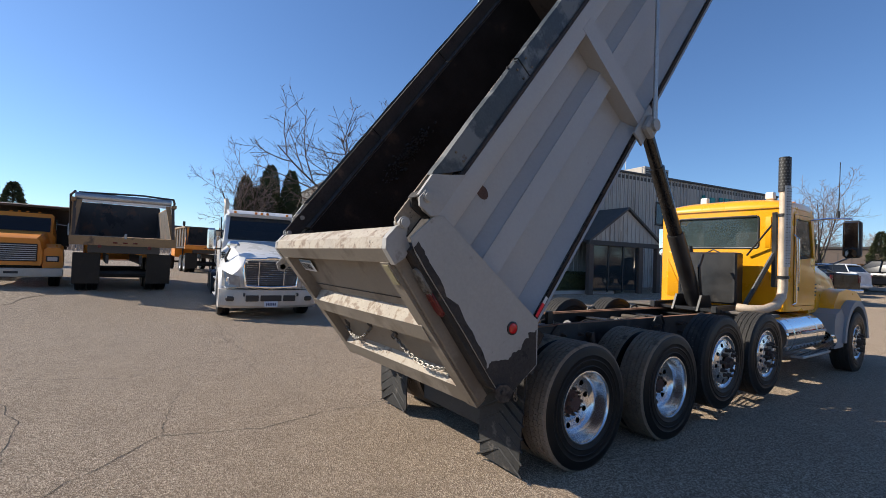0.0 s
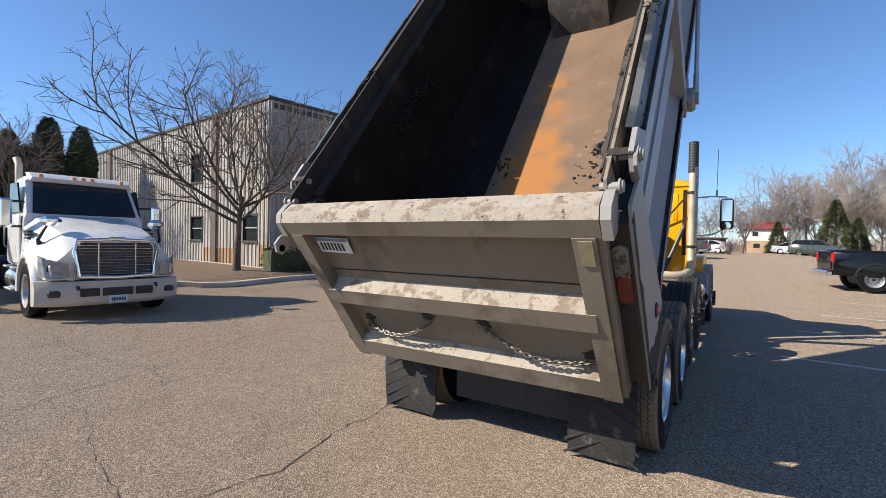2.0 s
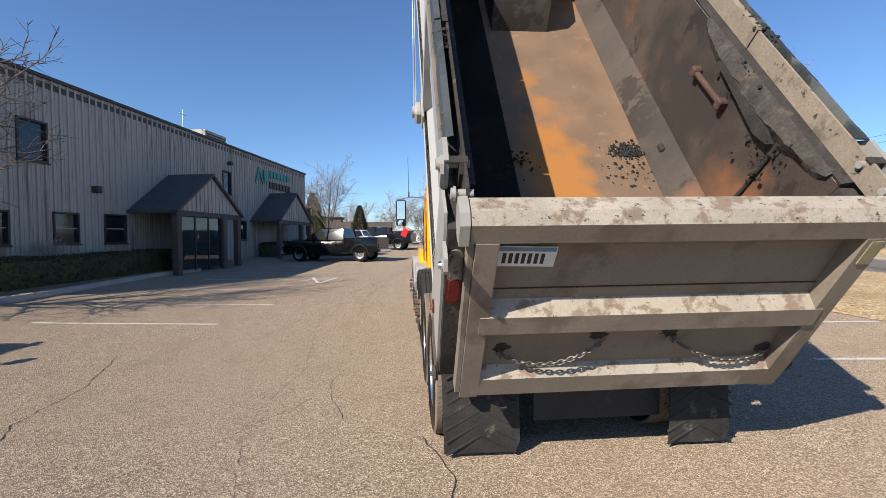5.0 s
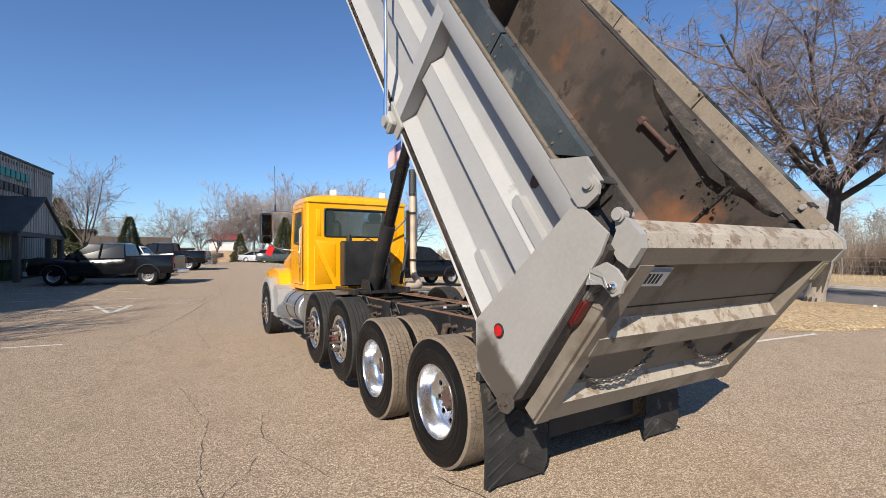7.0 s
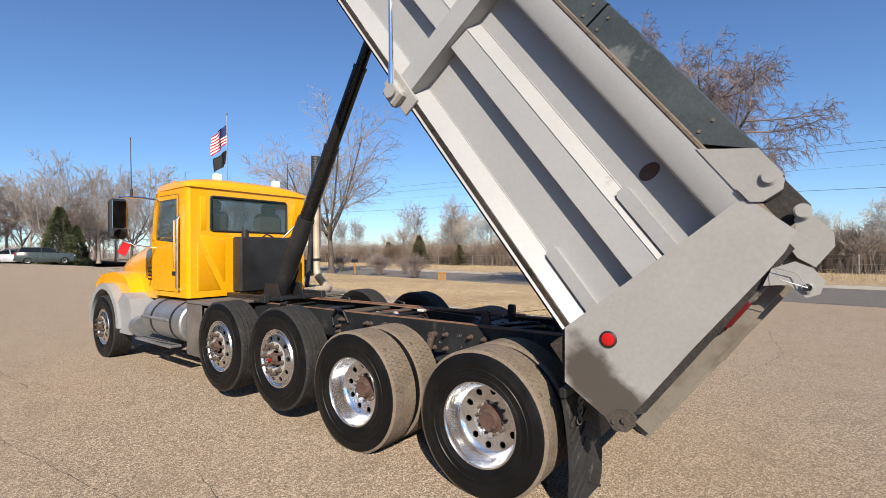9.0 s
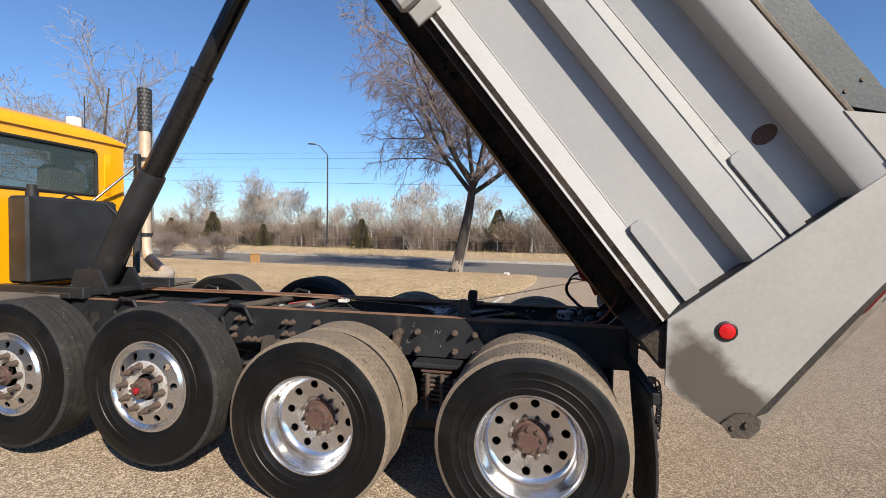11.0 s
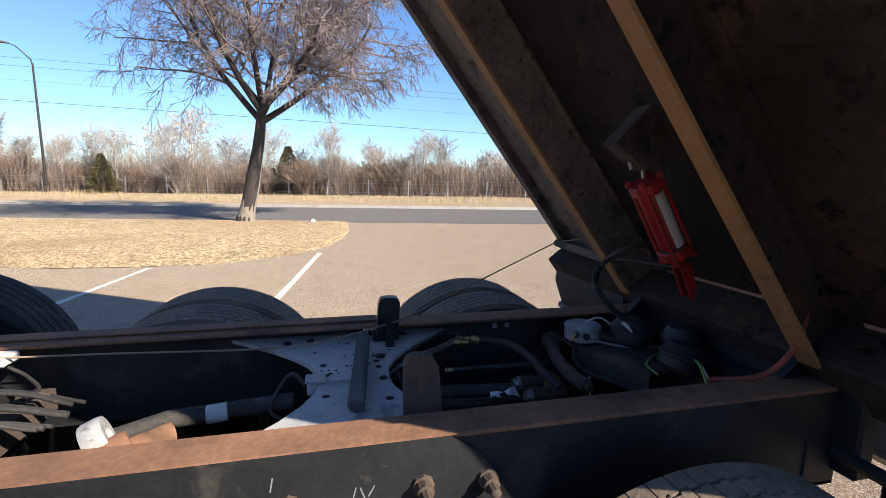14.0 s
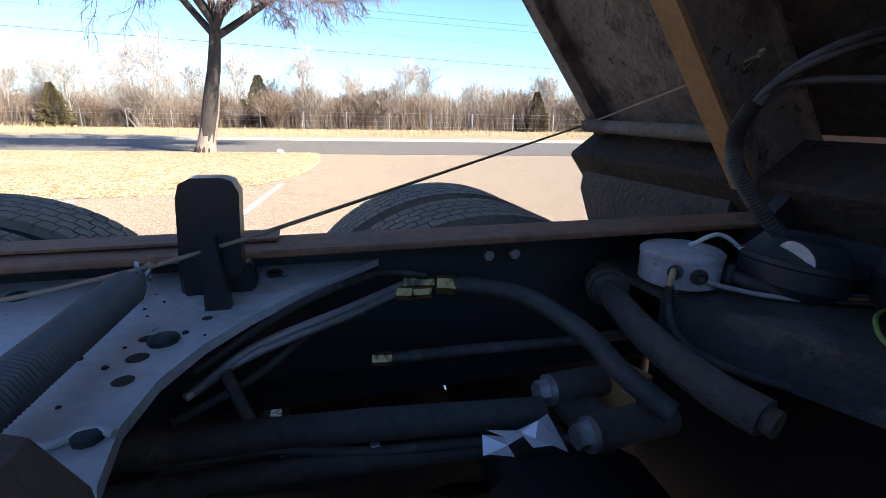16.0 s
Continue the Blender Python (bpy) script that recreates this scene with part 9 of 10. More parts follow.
# brown brush across the street: many thin stems, one mesh
def stems(name, n, at, height, lean, r, material, label, category, seed, kids=2):
    rs = random.Random(seed)
    vs, fs = [], []
    def blade(p, q, w):
        d = (q - p)
        s = d.cross(Vector((rs.gauss(0, 1), rs.gauss(0, 1), 0.1))).normalized() * w
        u = d.cross(s).normalized() * w
        o = len(vs)
        vs.extend((tuple(p + s), tuple(p - s * 0.5 + u * 0.8), tuple(p - s * 0.5 - u * 0.8), tuple(q)))
        fs.extend(((o, o + 1, o + 3), (o + 1, o + 2, o + 3), (o + 2, o, o + 3)))
    for _ in range(n):
        x, y, z = at(rs)
        h = height(rs, x, y)
        p = Vector((x, y, z - 0.03))
        q = p + Vector((rs.gauss(0, lean) * h, rs.gauss(0, lean) * h, h))
        blade(p, q, r)
        for _ in range(kids):
            t = rs.uniform(0.25, 0.8)
            c = p.lerp(q, t)
            blade(c, c + Vector((rs.gauss(0, 0.3), rs.gauss(0, 0.3), rs.uniform(0.2, 0.7))) * h * 0.45, r * 0.6)
    g = G()
    g.v, g.f, g.m = vs, fs, [0] * len(fs)
    return single(name, g, material, label, category, kind="stuff", smooth=0)


def brush_at(rs):
    y = rs.uniform(-40, 90)
    dx = rs.uniform(12.2, 22)
    return far_edge(y) + dx, y, 0.12 + min(0.6, 0.02 * max(0, dx - 8))


def brush_h(rs, x, y):
    return max(0.9, 2.1 + 1.4 * noise.noise((y * 0.4, 7, 0)) + 1.2 * noise.noise((y * 0.11, 3, 0)) + 0.8 * noise.noise((y * 0.5, x * 0.3, 1))) * rs.uniform(0.6, 1.25)


stems("brush", 21000, brush_at, brush_h, 0.18, 0.016, BRUSH, "dense brown leafless brush across the street", "brush", 101, 3)
stems("brush", 11000, lambda rs: (lambda y: (far_edge(y) + rs.uniform(13, 24), y, 0.3))(rs.uniform(-40, 90)), lambda rs, x, y: max(1.0, 3.0 + 1.6 * noise.noise((y * 0.15, 9, 0))) * rs.uniform(0.7, 1.3), 0.12, 0.018, TWIGGREY, "grey leafless saplings among the brush", "brush", 102, 4)
stems("dry_grass", 9000, lambda rs: (lambda y: (far_edge(y) + 2.4 + 9.5 * rs.random() ** 0.8, y, 0.12))(rs.uniform(-35, 60)), lambda rs, x, y: max(0.06, 0.24 + 0.3 * noise.noise((x * 0.4, y * 0.25, 4))) * rs.uniform(0.5, 1.4), 0.35, 0.016, STRAW, "dry straw-coloured grass on the verge", "grass", 103, 0)
stems("dry_grass", 15000, lambda rs: (lambda y: (lambda x: (x, y, gz(x, y) * 0.6 + 0.07))(rs.uniform(lawn_west(y) + 0.05, near_edge(y) - 0.4)))(0.5 + 27 * rs.random() ** 1.4), lambda rs, x, y: rs.uniform(0.025, 0.075), 0.7, 0.008, STRAW, "short dormant grass blades on the lawn", "grass", 104, 0)
stems("brush", 2500, lambda rs: (rs.uniform(-70, 20), rs.uniform(90, 100), 0.9), lambda rs, x, y: rs.uniform(1.0, 3.0), 0.2, 0.03, BRUSH, "distant brown brush beyond the lot", "brush", 105, 3)


# fence in front of the brush
fence = thing("wire_fence", "sagging wire fence with thin grey posts before the brush", "fence")
post = G().box((-0.03, -0.03, 0), (0.03, 0.03, 1.25), 0.008).mesh("post", STEEL, 35)
for k in range(34):
    y = -32 + 3.0 * k
    link("post", post, fence, Matrix.Translation((far_edge(y) + 11.8, y, 0.17)))
for h in (0.35, 0.7, 1.05, 1.3):
    part("wire", G().tube([(far_edge(y) + 11.76, y, h + 0.1 + 0.02 * math.sin(y * 2)) for y in range(-32, 68, 3)], 0.006, 4), STEEL, fence)

# overhead lines far across the street
for thick, ends in ((0.018, (-7.5, 6.62, 32.6, 7.80)), (0.012, (19.05, 10.93, 32.3, 11.22)), (0.012, (18.1, 10.27, 32.4, 10.55)), (0.007, (18.6, 9.1, 32.4, 9.45))):
    pts = []
    for y in frange(-60, 120, 60):
        f = (y - ends[0]) / (ends[2] - ends[0])
        pts.append((46.0, y, ends[1] + (ends[3] - ends[1]) * f))
    single("overhead_wire", G().tube(pts, thick, 5), HOSE, "thin black overhead wire across the sky", "wire", "overhead lines")


# street lamp
lamp = thing("street_lamp", "tall dark bronze street lamp with a single arm", "street lamp", m=Matrix.Translation((40.2, 22.0, 0.7)))
part("base", G().lathe([(0.16, 0), (0.16, 0.25), (0.12, 0.3)], 14), POLE, lamp)
part("pole", G().tube([(0, 0, 0), (0, 0, 8.9)], [0.105, 0.06], 12), POLE, lamp, smooth=60)
part("arm", G().tube([(0, 0, 8.75), (-0.02, 0.08, 9.15), (-0.35, 0.75, 9.95), (-0.55, 1.15, 10.1)], [0.055, 0.05, 0.04, 0.035], 8), POLE, lamp, smooth=60)
g = G().loft([[(s * w, l, z) for s, z in ((-1, 0.0), (-0.7, h), (0.7, h), (1, 0.0), (0.6, -0.03), (-0.6, -0.03))] for l, w, h in ((0, 0.05, 0.06), (0.2, 0.14, 0.11), (0.6, 0.16, 0.10), (0.8, 0.08, 0.04))])
part("lamp_head", g, POLE, lamp, m=Matrix.Translation((-0.5, 1.05, 10.06)) @ Matrix.Rotation(radians(25), 4, 'Z'), fix=True)

# flagpole with two flags
fp = thing("flagpole", "white flagpole with a striped flag above a black one", "flagpole", m=Matrix.Translation((16.3, 36.9, 0.5)))
part("pole", G().tube([(0, 0, 0), (0, 0, 13.2)], [0.06, 0.03], 10), STEEL, fp, smooth=60)
part("finial", G().lathe([(0.001, 13.2), (0.07, 13.25), (0.08, 13.32), (0.05, 13.38), (0.001, 13.4)], 10), CHROME, fp, smooth=60)


def flag_grid(g, z0, h, w, seed, k0, k1, u0, u1, bands):
    vs = []
    n = 8
    for i in range(n + 1):
        u = u0 + (u1 - u0) * i / n
        for j in (k0, k1):
            v = j / bands
            droop = 0.75 * u * h
            vs.append((-0.05 - 0.55 * w * u + 0.06 * math.sin(u * 9 + v * 3 + seed), 0.22 * math.sin(u * 7 + seed) * (0.3 + u), z0 - v * h - droop))
    g.add(vs, [(2 * i, 2 * i + 1, 2 * i + 3, 2 * i + 2) for i in range(n)])


STRIPERED = mat("red flag cloth", (0.50, 0.02, 0.03), 0.8, var=0.1)
STRIPEWHITE = mat("white flag cloth", (0.75, 0.74, 0.72), 0.8, var=0.05)
FLAGBLUE = mat("navy flag cloth", (0.02, 0.03, 0.12), 0.8, var=0.1)
FLAGBLACK = mat("black flag cloth", (0.015, 0.015, 0.017), 0.8, var=0.1)
gr, gw, gb, gk = G(), G(), G(), G()
for k in range(13):
    flag_grid(gr if k % 2 == 0 else gw, 12.4, 1.7, 2.2, 0.0, k, k + 1, 0.42 if k < 7 else 0, 1, 13)
flag_grid(gb, 12.4, 1.7, 2.2, 0.0, 0, 7, 0, 0.42, 13)
for nm, gg, mm in (("red_stripes", gr, STRIPERED), ("white_stripes", gw, STRIPEWHITE), ("canton", gb, FLAGBLUE)):
    part(nm, gg, mm, fp, smooth=60)
for k in range(4):
    flag_grid(gk, 10.2, 1.2, 1.8, 1.4, k, k + 1, 0, 1, 4)
part("lower_flag", gk, FLAGBLACK, fp, "black flag", smooth=60)

# yellow wooden post box, mailbox and small markers on the lawn
bx = thing("wooden_bollard", "weathered yellow wooden bollard box on the lawn", "bollard", m=Matrix.Translation((18.0, 15.0, 0.05)) @ Matrix.Diagonal((0.8, 0.8, 0.85, 1)))
part("body", G().box((-0.22, -0.22, 0), (0.22, 0.22, 0.52), 0.02), WOODPOST, bx)
part("cap", G().box((-0.25, -0.25, 0.52), (0.25, 0.25, 0.60), 0.02), WOODPOST, bx)
for s in (-1, 1):
    part("slat", G().box((-0.235, s * 0.12 - 0.05, 0.03), (-0.22, s * 0.12 + 0.05, 0.50), 0.004), WOODPOST, bx)
mb = thing("mailbox", "dark mailbox on a post by the street", "mailbox", m=Matrix.Translation((21.4, 26.5, 0.05)))
part("post", G().box((-0.05, -0.05, 0), (0.05, 0.05, 0.95), 0.008), WOODPOST, mb)
part("box", G().prism([(-0.11, 0), (0.11, 0), (0.11, 0.14), (0.07, 0.22), (0, 0.25), (-0.07, 0.22), (-0.11, 0.14)], -0.26, 0.26, 'x', Matrix.Translation((0, 0, 0.95))), DARKPLASTIC, mb)
mk = thing("marker_flag", "small white utility flag on a wire in the lawn", "marker", m=Matrix.Translation((13.0, 1.3, 0.06)))
part("stake", G().tube([(0, 0, 0), (0, 0, 0.3)], 0.004, 5), STEEL, mk)
part("flag", G().box((-0.002, 0.0, 0.2), (0.002, 0.07, 0.26)), HOUSEWHITE, mk)
rk = G()
rk.loft([[(0.09 * k * math.cos(a) * (1 + 0.2 * math.sin(3 * a)), 0.10 * k * math.sin(a), z) for a in frange(0, 2 * math.pi, 9)[:-1]] for k, z in ((1, -0.02), (0.95, 0.06), (0.55, 0.12), (0.1, 0.135))])
single("rock", rk, CONCRETE, "small pale rock on the lawn by the street", "rock", m=Matrix.Translation((14.9, 1.4, 0.06)), smooth=60, fix=True)

# wooded hills on the horizon
def hill(name, pts, material, label):
    g = G()
    vs = []
    for x, y, h in pts:
        vs += [(x, y, -1), (x, y, h * 0.8), (x * 1.15, y * 1.15, h)]
    n = len(pts)
    g.add(vs, [(3 * i + a, 3 * i + 3 + a, 3 * i + 4 + a, 3 * i + 1 + a) for i in range(n - 1) for a in (0, 1)])
    single(name, g, material, label, "hill", kind="structure", smooth=60)


hill("backdrop", [(600 * math.cos(a), 600 * math.sin(a), max(3, (5 + 7 * smooth01((a - 2.2) / 0.6)) + 4 * noise.noise((math.cos(a) * 4, math.sin(a) * 4, 0)) + 4 * noise.noise((a * 20, 0, 0)))) for a in frange(-1.2, 3.9, 150)], FARHILL, "low hazy wooded hills on the horizon")
# mixed far treeline as small clumps
def treeline_at(rs):
    a = rs.uniform(-1.0, 3.6)
    d = rs.uniform(180, 230)
    return d * math.cos(a), d * math.sin(a), 0.0


stems("treeline", 9000, treeline_at, lambda rs, x, y: (5.5 + 4 * noise.noise((x * 0.02, y * 0.02, 0))) * rs.uniform(0.7, 1.2), 0.10, 0.16, TWIGGREY, "far grey leafless treeline", "trees", 111, 3)

# ==== other vehicles ====
# local frame: x ahead, y to the left, z up
def at(x, y, z, heading):
    return Matrix.Translation((x, y, z)) @ Matrix.Rotation(radians(heading), 4, 'Z')


WHEELS = {}


def road_wheel(parent, x, y, r, w, rim, dual=False):
    """A wheel with tyre, rim and hub, on its axle along y."""
    key = (r, w, rim.name)
    if key not in WHEELS:
        tyre = G().lathe([(r * 0.60, -w / 2 + 0.02), (r * 0.80, -w / 2), (r * 0.95, -w / 2 + 0.01), (r, -w / 2 + 0.05), (r, -0.02), (r - 0.012, -0.015), (r - 0.012, 0.015), (r, 0.02), (r, w / 2 - 0.05), (r * 0.95, w / 2 - 0.01), (r * 0.80, w / 2), (r * 0.60, w / 2 - 0.02)], 36, closed=True)
        disc = G().lathe([(0.001, w * 0.20), (r * 0.2, w * 0.22), (r * 0.24, w * 0.10), (r * 0.45, w * 0.06), (r * 0.54, w * 0.40), (r * 0.62, w * 0.46), (r * 0.62, -w * 0.4), (r * 0.5, -w * 0.4)], 32)
        spoke = G()
        for k in range(10):
            a = 2 * math.pi * k / 10
            spoke.lathe([(0.001, w * 0.09), (r * 0.045, w * 0.09), (r * 0.045, w * 0.05)], 8, Matrix.Translation((r * 0.34 * math.cos(a), r * 0.34 * math.sin(a), 0.012)))
        WHEELS[key] = (tyre.mesh("tyre", RUBBER, 45), disc.mesh("rim", rim, 40), spoke.mesh("bolt_ring", DARKPLASTIC, 40))
    s = 1 if y > 0 else -1
    hub = G().lathe([(0.001, -0.05), (r * 0.12, -0.05), (r * 0.12, w * 0.24), (0.001, w * 0.25)], 12)
    m = Matrix.Translation((x, y, r)) @ Matrix.Rotation(radians(-90 * s), 4, 'X')
    ob = part("wheel", hub, DARKPLASTIC, parent, m=m)
    for nm, me in zip(("tyre", "rim", "bolt_ring"), WHEELS[key]):
        link(nm, me, ob)
    return ob


def body_shell(sections, n_round=2):
    """Loft of cross-sections (x, half width low, half width high, z low, z mid, z high) along x."""
    rings = []
    for x, wl, wh, zl, zm, zh in sections:
        c = min(0.07, (zh - zm) * 0.5)
        rings.append([(x, -wl * 0.94, zl), (x, -wl, zl + 0.08), (x, -wl, zm), (x, -wh, zh - c), (x, -wh + c, zh), (x, wh - c, zh), (x, wh, zh - c), (x, wl, zm), (x, wl, zl + 0.08), (x, wl * 0.94, zl)])
    return G().loft(rings)


def glasshouse(pts, half_low, half_high):
    """Cabin glass: a side outline of (x, z, t) where t runs from the belt to the roof."""
    rings = []
    for s in (-1, 1):
        rings.append([(x, s * (half_low + (half_high - half_low) * t), z) for x, z, t in pts])
    return G().loft(rings)


def pickup(name, m, paint, label, group, tail=True):
    t = thing(name, label, "pickup", group, m)
    part("body", body_shell([(2.95, 0.80, 0.74, 0.52, 0.70, 0.98), (2.85, 0.92, 0.88, 0.45, 0.8, 1.12), (1.5, 0.98, 0.92, 0.42, 0.9, 1.24), (1.35, 0.98, 0.92, 0.42, 0.9, 1.20), (-0.9, 0.98, 0.94, 0.42, 0.9, 1.22), (-0.95, 0.98, 0.95, 0.45, 0.9, 1.32), (-2.85, 0.98, 0.95, 0.52, 0.9, 1.34), (-2.9, 0.95, 0.92, 0.58, 0.9, 1.30)]), paint, t, fix=True)
    part("bed_floor", G().box((-2.75, -0.82, 1.325), (-1.0, 0.82, 1.348), 0.0), DARKPLASTIC, t, "black bed cover")
    part("cab_roof", G().loft([[(x, s * w, z) for s in (-1, 1)][::1] + [(x, 0.5 * w, z + 0.04), (x, -0.5 * w, z + 0.04)] for x, w, z in ((0.62, 0.70, 1.84), (0.3, 0.74, 1.88), (-0.7, 0.74, 1.88), (-0.82, 0.72, 1.84))]), paint, t, fix=True)
    part("glasshouse", glasshouse([(1.42, 1.2, 0), (0.62, 1.84, 1), (-0.80, 1.84, 1), (-0.93, 1.22, 0)], 0.93, 0.735), DARKGLASS, t, "dark tinted windows", fix=True)
    for s in (-1, 1):
        for a, b in (((1.46, s * 0.925, 1.2), (0.63, s * 0.725, 1.85)), ((0.12, s * 0.955, 1.2), (0.08, s * 0.75, 1.86)), ((-0.93, s * 0.94, 1.2), (-0.82, s * 0.73, 1.85))):
            part("pillar", G().tube([a, b], 0.035, 6), paint, t)
        part("mirror", G().box((1.0, s * 0.98, 1.22), (1.12, s * 1.2, 1.44), 0.04), DARKPLASTIC, t)
        part("headlight", G().box((2.80, s * 0.60, 0.84), (2.94, s * 0.86, 1.04), 0.03), HEADLAMP, t)
        part("tail_light", G().box((-2.93, s * 0.80, 0.95), (-2.86, s * 0.96, 1.26), 0.02), DARKRED if tail else REDLENS, t)
        part("arch_trim", G().tube([(1.85 + 0.5 * math.cos(a), s * 0.985, 0.42 + 0.5 * math.sin(a)) for a in frange(0.1, 3.04, 12)], 0.03, 5), DARKPLASTIC, t)
        part("arch_trim", G().tube([(-1.85 + 0.5 * math.cos(a), s * 0.985, 0.42 + 0.5 * math.sin(a)) for a in frange(0.1, 3.04, 12)], 0.03, 5), DARKPLASTIC, t)
        part("door_handle", G().box((0.25, s * 0.985, 1.02), (0.43, s * 1.01, 1.06), 0.01), DARKPLASTIC, t)
        for x in (1.85, -1.85):
            road_wheel(t, x, s * 0.84, 0.41, 0.27, STEEL)
    part("grille", G().box((2.92, -0.55, 0.68), (2.975, 0.55, 1.0), 0.03), DARKPLASTIC, t)
    part("front_bumper", G().box((2.85, -0.93, 0.42), (3.05, 0.93, 0.64), 0.05), STEEL, t)
    part("rear_bumper", G().box((-3.08, -0.93, 0.48), (-2.88, 0.93, 0.66), 0.04), CHROME, t)
    part("tailgate", G().box((-2.92, -0.76, 0.72), (-2.895, 0.76, 1.30), 0.01), paint, t)
    return t


def car(name, m, paint, label, group, suv=False, category="car"):
    t = thing(name, label, category, group, m)
    h = 0.22 if suv else 0.0
    part("body", body_shell([(2.3, 0.62, 0.56, 0.36, 0.5, 0.66 + h), (2.15, 0.80, 0.74, 0.24, 0.6, 0.78 + h), (1.1, 0.90, 0.84, 0.2, 0.66, 0.94 + h), (-1.0, 0.91, 0.86, 0.2, 0.7, 0.98 + h), (-2.1, 0.84, 0.80, 0.26, 0.7, 1.02 + h), (-2.32, 0.70, 0.66, 0.4, 0.6, 0.96 + h)]), paint, t, fix=True)
    top, back = (1.66, -2.05) if suv else (1.43, -1.75)
    part("glasshouse", glasshouse([(1.05, 0.93 + h, 0), (0.25, top - 0.03, 1), (-1.75 if suv else -0.9, top - 0.04, 1), (back, 0.99 + h, 0)], 0.84, 0.60), DARKGLASS, t, "dark windows", fix=True)
    part("roof", G().loft([[(x, -w, z), (x, w, z), (x, 0.6 * w, z + 0.045), (x, -0.6 * w, z + 0.045)] for x, w, z in ((0.32, 0.58, top - 0.045), (-0.2, 0.62, top - 0.01), (-1.7 if suv else -0.7, 0.61, top - 0.02), (-1.85 if suv else -0.95, 0.56, top - 0.06))]), paint, t, fix=True)
    for s in (-1, 1):
        for a, b in (((1.08, s * 0.83, 0.93 + h), (0.26, s * 0.605, top)), ((-0.3, s * 0.85, 0.95 + h), (-0.36, s * 0.615, top)), ((back, s * 0.82, 0.99 + h), (-1.75 if suv else -0.9, s * 0.60, top - 0.02))):
            part("pillar", G().tube([a, b], 0.03, 6), paint, t)
        part("headlight", G().box((2.12, s * 0.48, 0.56 + h), (2.27, s * 0.74, 0.68 + h), 0.03), HEADLAMP, t)
        part("tail_light", G().box((-2.31, s * 0.45, 0.72 + h), (-2.2, s * 0.76, 0.86 + h), 0.02), REDLENS, t)
        part("mirror", G().box((0.75, s * 0.86, 0.95 + h), (0.88, s * 1.04, 1.07 + h), 0.03), paint, t)
        for x in (1.4, -1.35):
            road_wheel(t, x, s * 0.80, 0.335, 0.22, STEEL)
    part("rear_bumper", G().box((-2.4, -0.72, 0.34), (-2.25, 0.72, 0.54), 0.05), paint, t)
    part("front_bumper", G().box((2.2, -0.68, 0.26), (2.38, 0.68, 0.46), 0.05), paint, t)
    return t


def lot(x, y, heading):
    return at(x, y, gz(x, y), heading)


pickup("pickup", lot(-5.35, 23.3, 163), BLACKCAR, "glossy black crew-cab pickup parked by the office", "parked pickups")
pickup("pickup", lot(-3.4, 34.7, 165), BLACKCAR, "black pickup parked past the office", "parked pickups")
pickup("pickup", lot(7.1, 16.9, 6), BLACKCAR, "black pickup parked on the lot near the lawn", "parked pickups", tail=False)
car("sedan", lot(-5.9, 28.4, 164), GREYCAR, "dark grey sedan parked by the office", "parked cars", category="sedan")
car("estate_car", lot(-6.1, 31.8, 164), WHITECAR, "white crossover parked by the office", "parked cars", True)
car("sedan", lot(-3.0, 49.0, 164), REDCAR, "red sedan parked at the far end of the lot", "parked cars", category="sedan")
car("sedan", lot(-1.2, 54.5, 164), WHITECAR, "white sedan parked at the far end of the lot", "parked cars", category="sedan")
car("sedan", lot(-5.2, 58.0, 164), WHITECAR, "white sedan parked at the far end of the lot", "parked cars", category="sedan")
car("estate_car", at(8.6, 57.5, 0.9, -12), JEEPGREY, "grey-green off-road car on the far lot", "parked cars", True)
car("sedan", at(7.4, 64.0, 0.93, -12), WHITECAR, "white car parked on the far lot", "parked cars", category="sedan")
car("estate_car", at(9.2, 69.0, 0.93, -12), WHITECAR, "white car parked on the far lot", "parked cars", True)


# ---- white road tractor ----
tr = thing("tractor_truck", "white day-cab road tractor with chrome bar grille", "truck", m=at(-8.35, 0.0, 0.0, -6))
PLATEBLUE = mat("pale plate", (0.55, 0.62, 0.70), 0.5, var=0.05)
PLATEINK = mat("plate ink", (0.03, 0.05, 0.14), 0.5)
CREAM = mat("dusty white bumper", (0.50, 0.45, 0.38), 0.45, var=0.1, scale=3, stain=(0.5, 0.44, 0.36), stain_at=0.6)
bp = []
for s in frange(-1, 1, 16):
    y = s * 1.17
    x = 0.0 - 0.34 * abs(s) ** 3.2
    bp.append([(x - 0.02, y, 0.30), (x + 0.04, y, 0.36), (x + 0.05, y, 0.62), (x + 0.0, y, 0.75), (x - 0.22, y, 0.75), (x - 0.22, y, 0.30)])
part("bumper", G().loft(bp), CREAM, tr, "dusty cream-white bumper", fix=True)
for y, w in ((-0.44, 0.30), (0, 0.5), (0.44, 0.30)):
    part("bumper_slot", G().box((0.03, y - w / 2, 0.47), (0.062, y + w / 2, 0.62), 0.012), DARKPLASTIC, tr)
for s in (-1, 1):
    part("tow_hook", G().tube([(0.03, s * 0.63, 0.66), (0.10, s * 0.63, 0.66), (0.10, s * 0.63, 0.60)], 0.025, 7), DARKPLASTIC, tr)
    part("fog_lamp", G().box((-0.13, s * 0.93 - 0.1, 0.47), (-0.055, s * 0.93 + 0.1, 0.59), 0.03), TRIMDARK, tr)
plate = part("number_plate", G().box((0.055, -0.16, 0.33), (0.07, 0.16, 0.47), 0.004), PLATEBLUE, tr)
for k in range(6):
    part("plate_bar", G().box((0.071, -0.115 + 0.04 * k, 0.365), (0.074, -0.085 + 0.04 * k, 0.43)), PLATEINK, plate)
# hood: rings from the grille back to the windscreen
hood = []
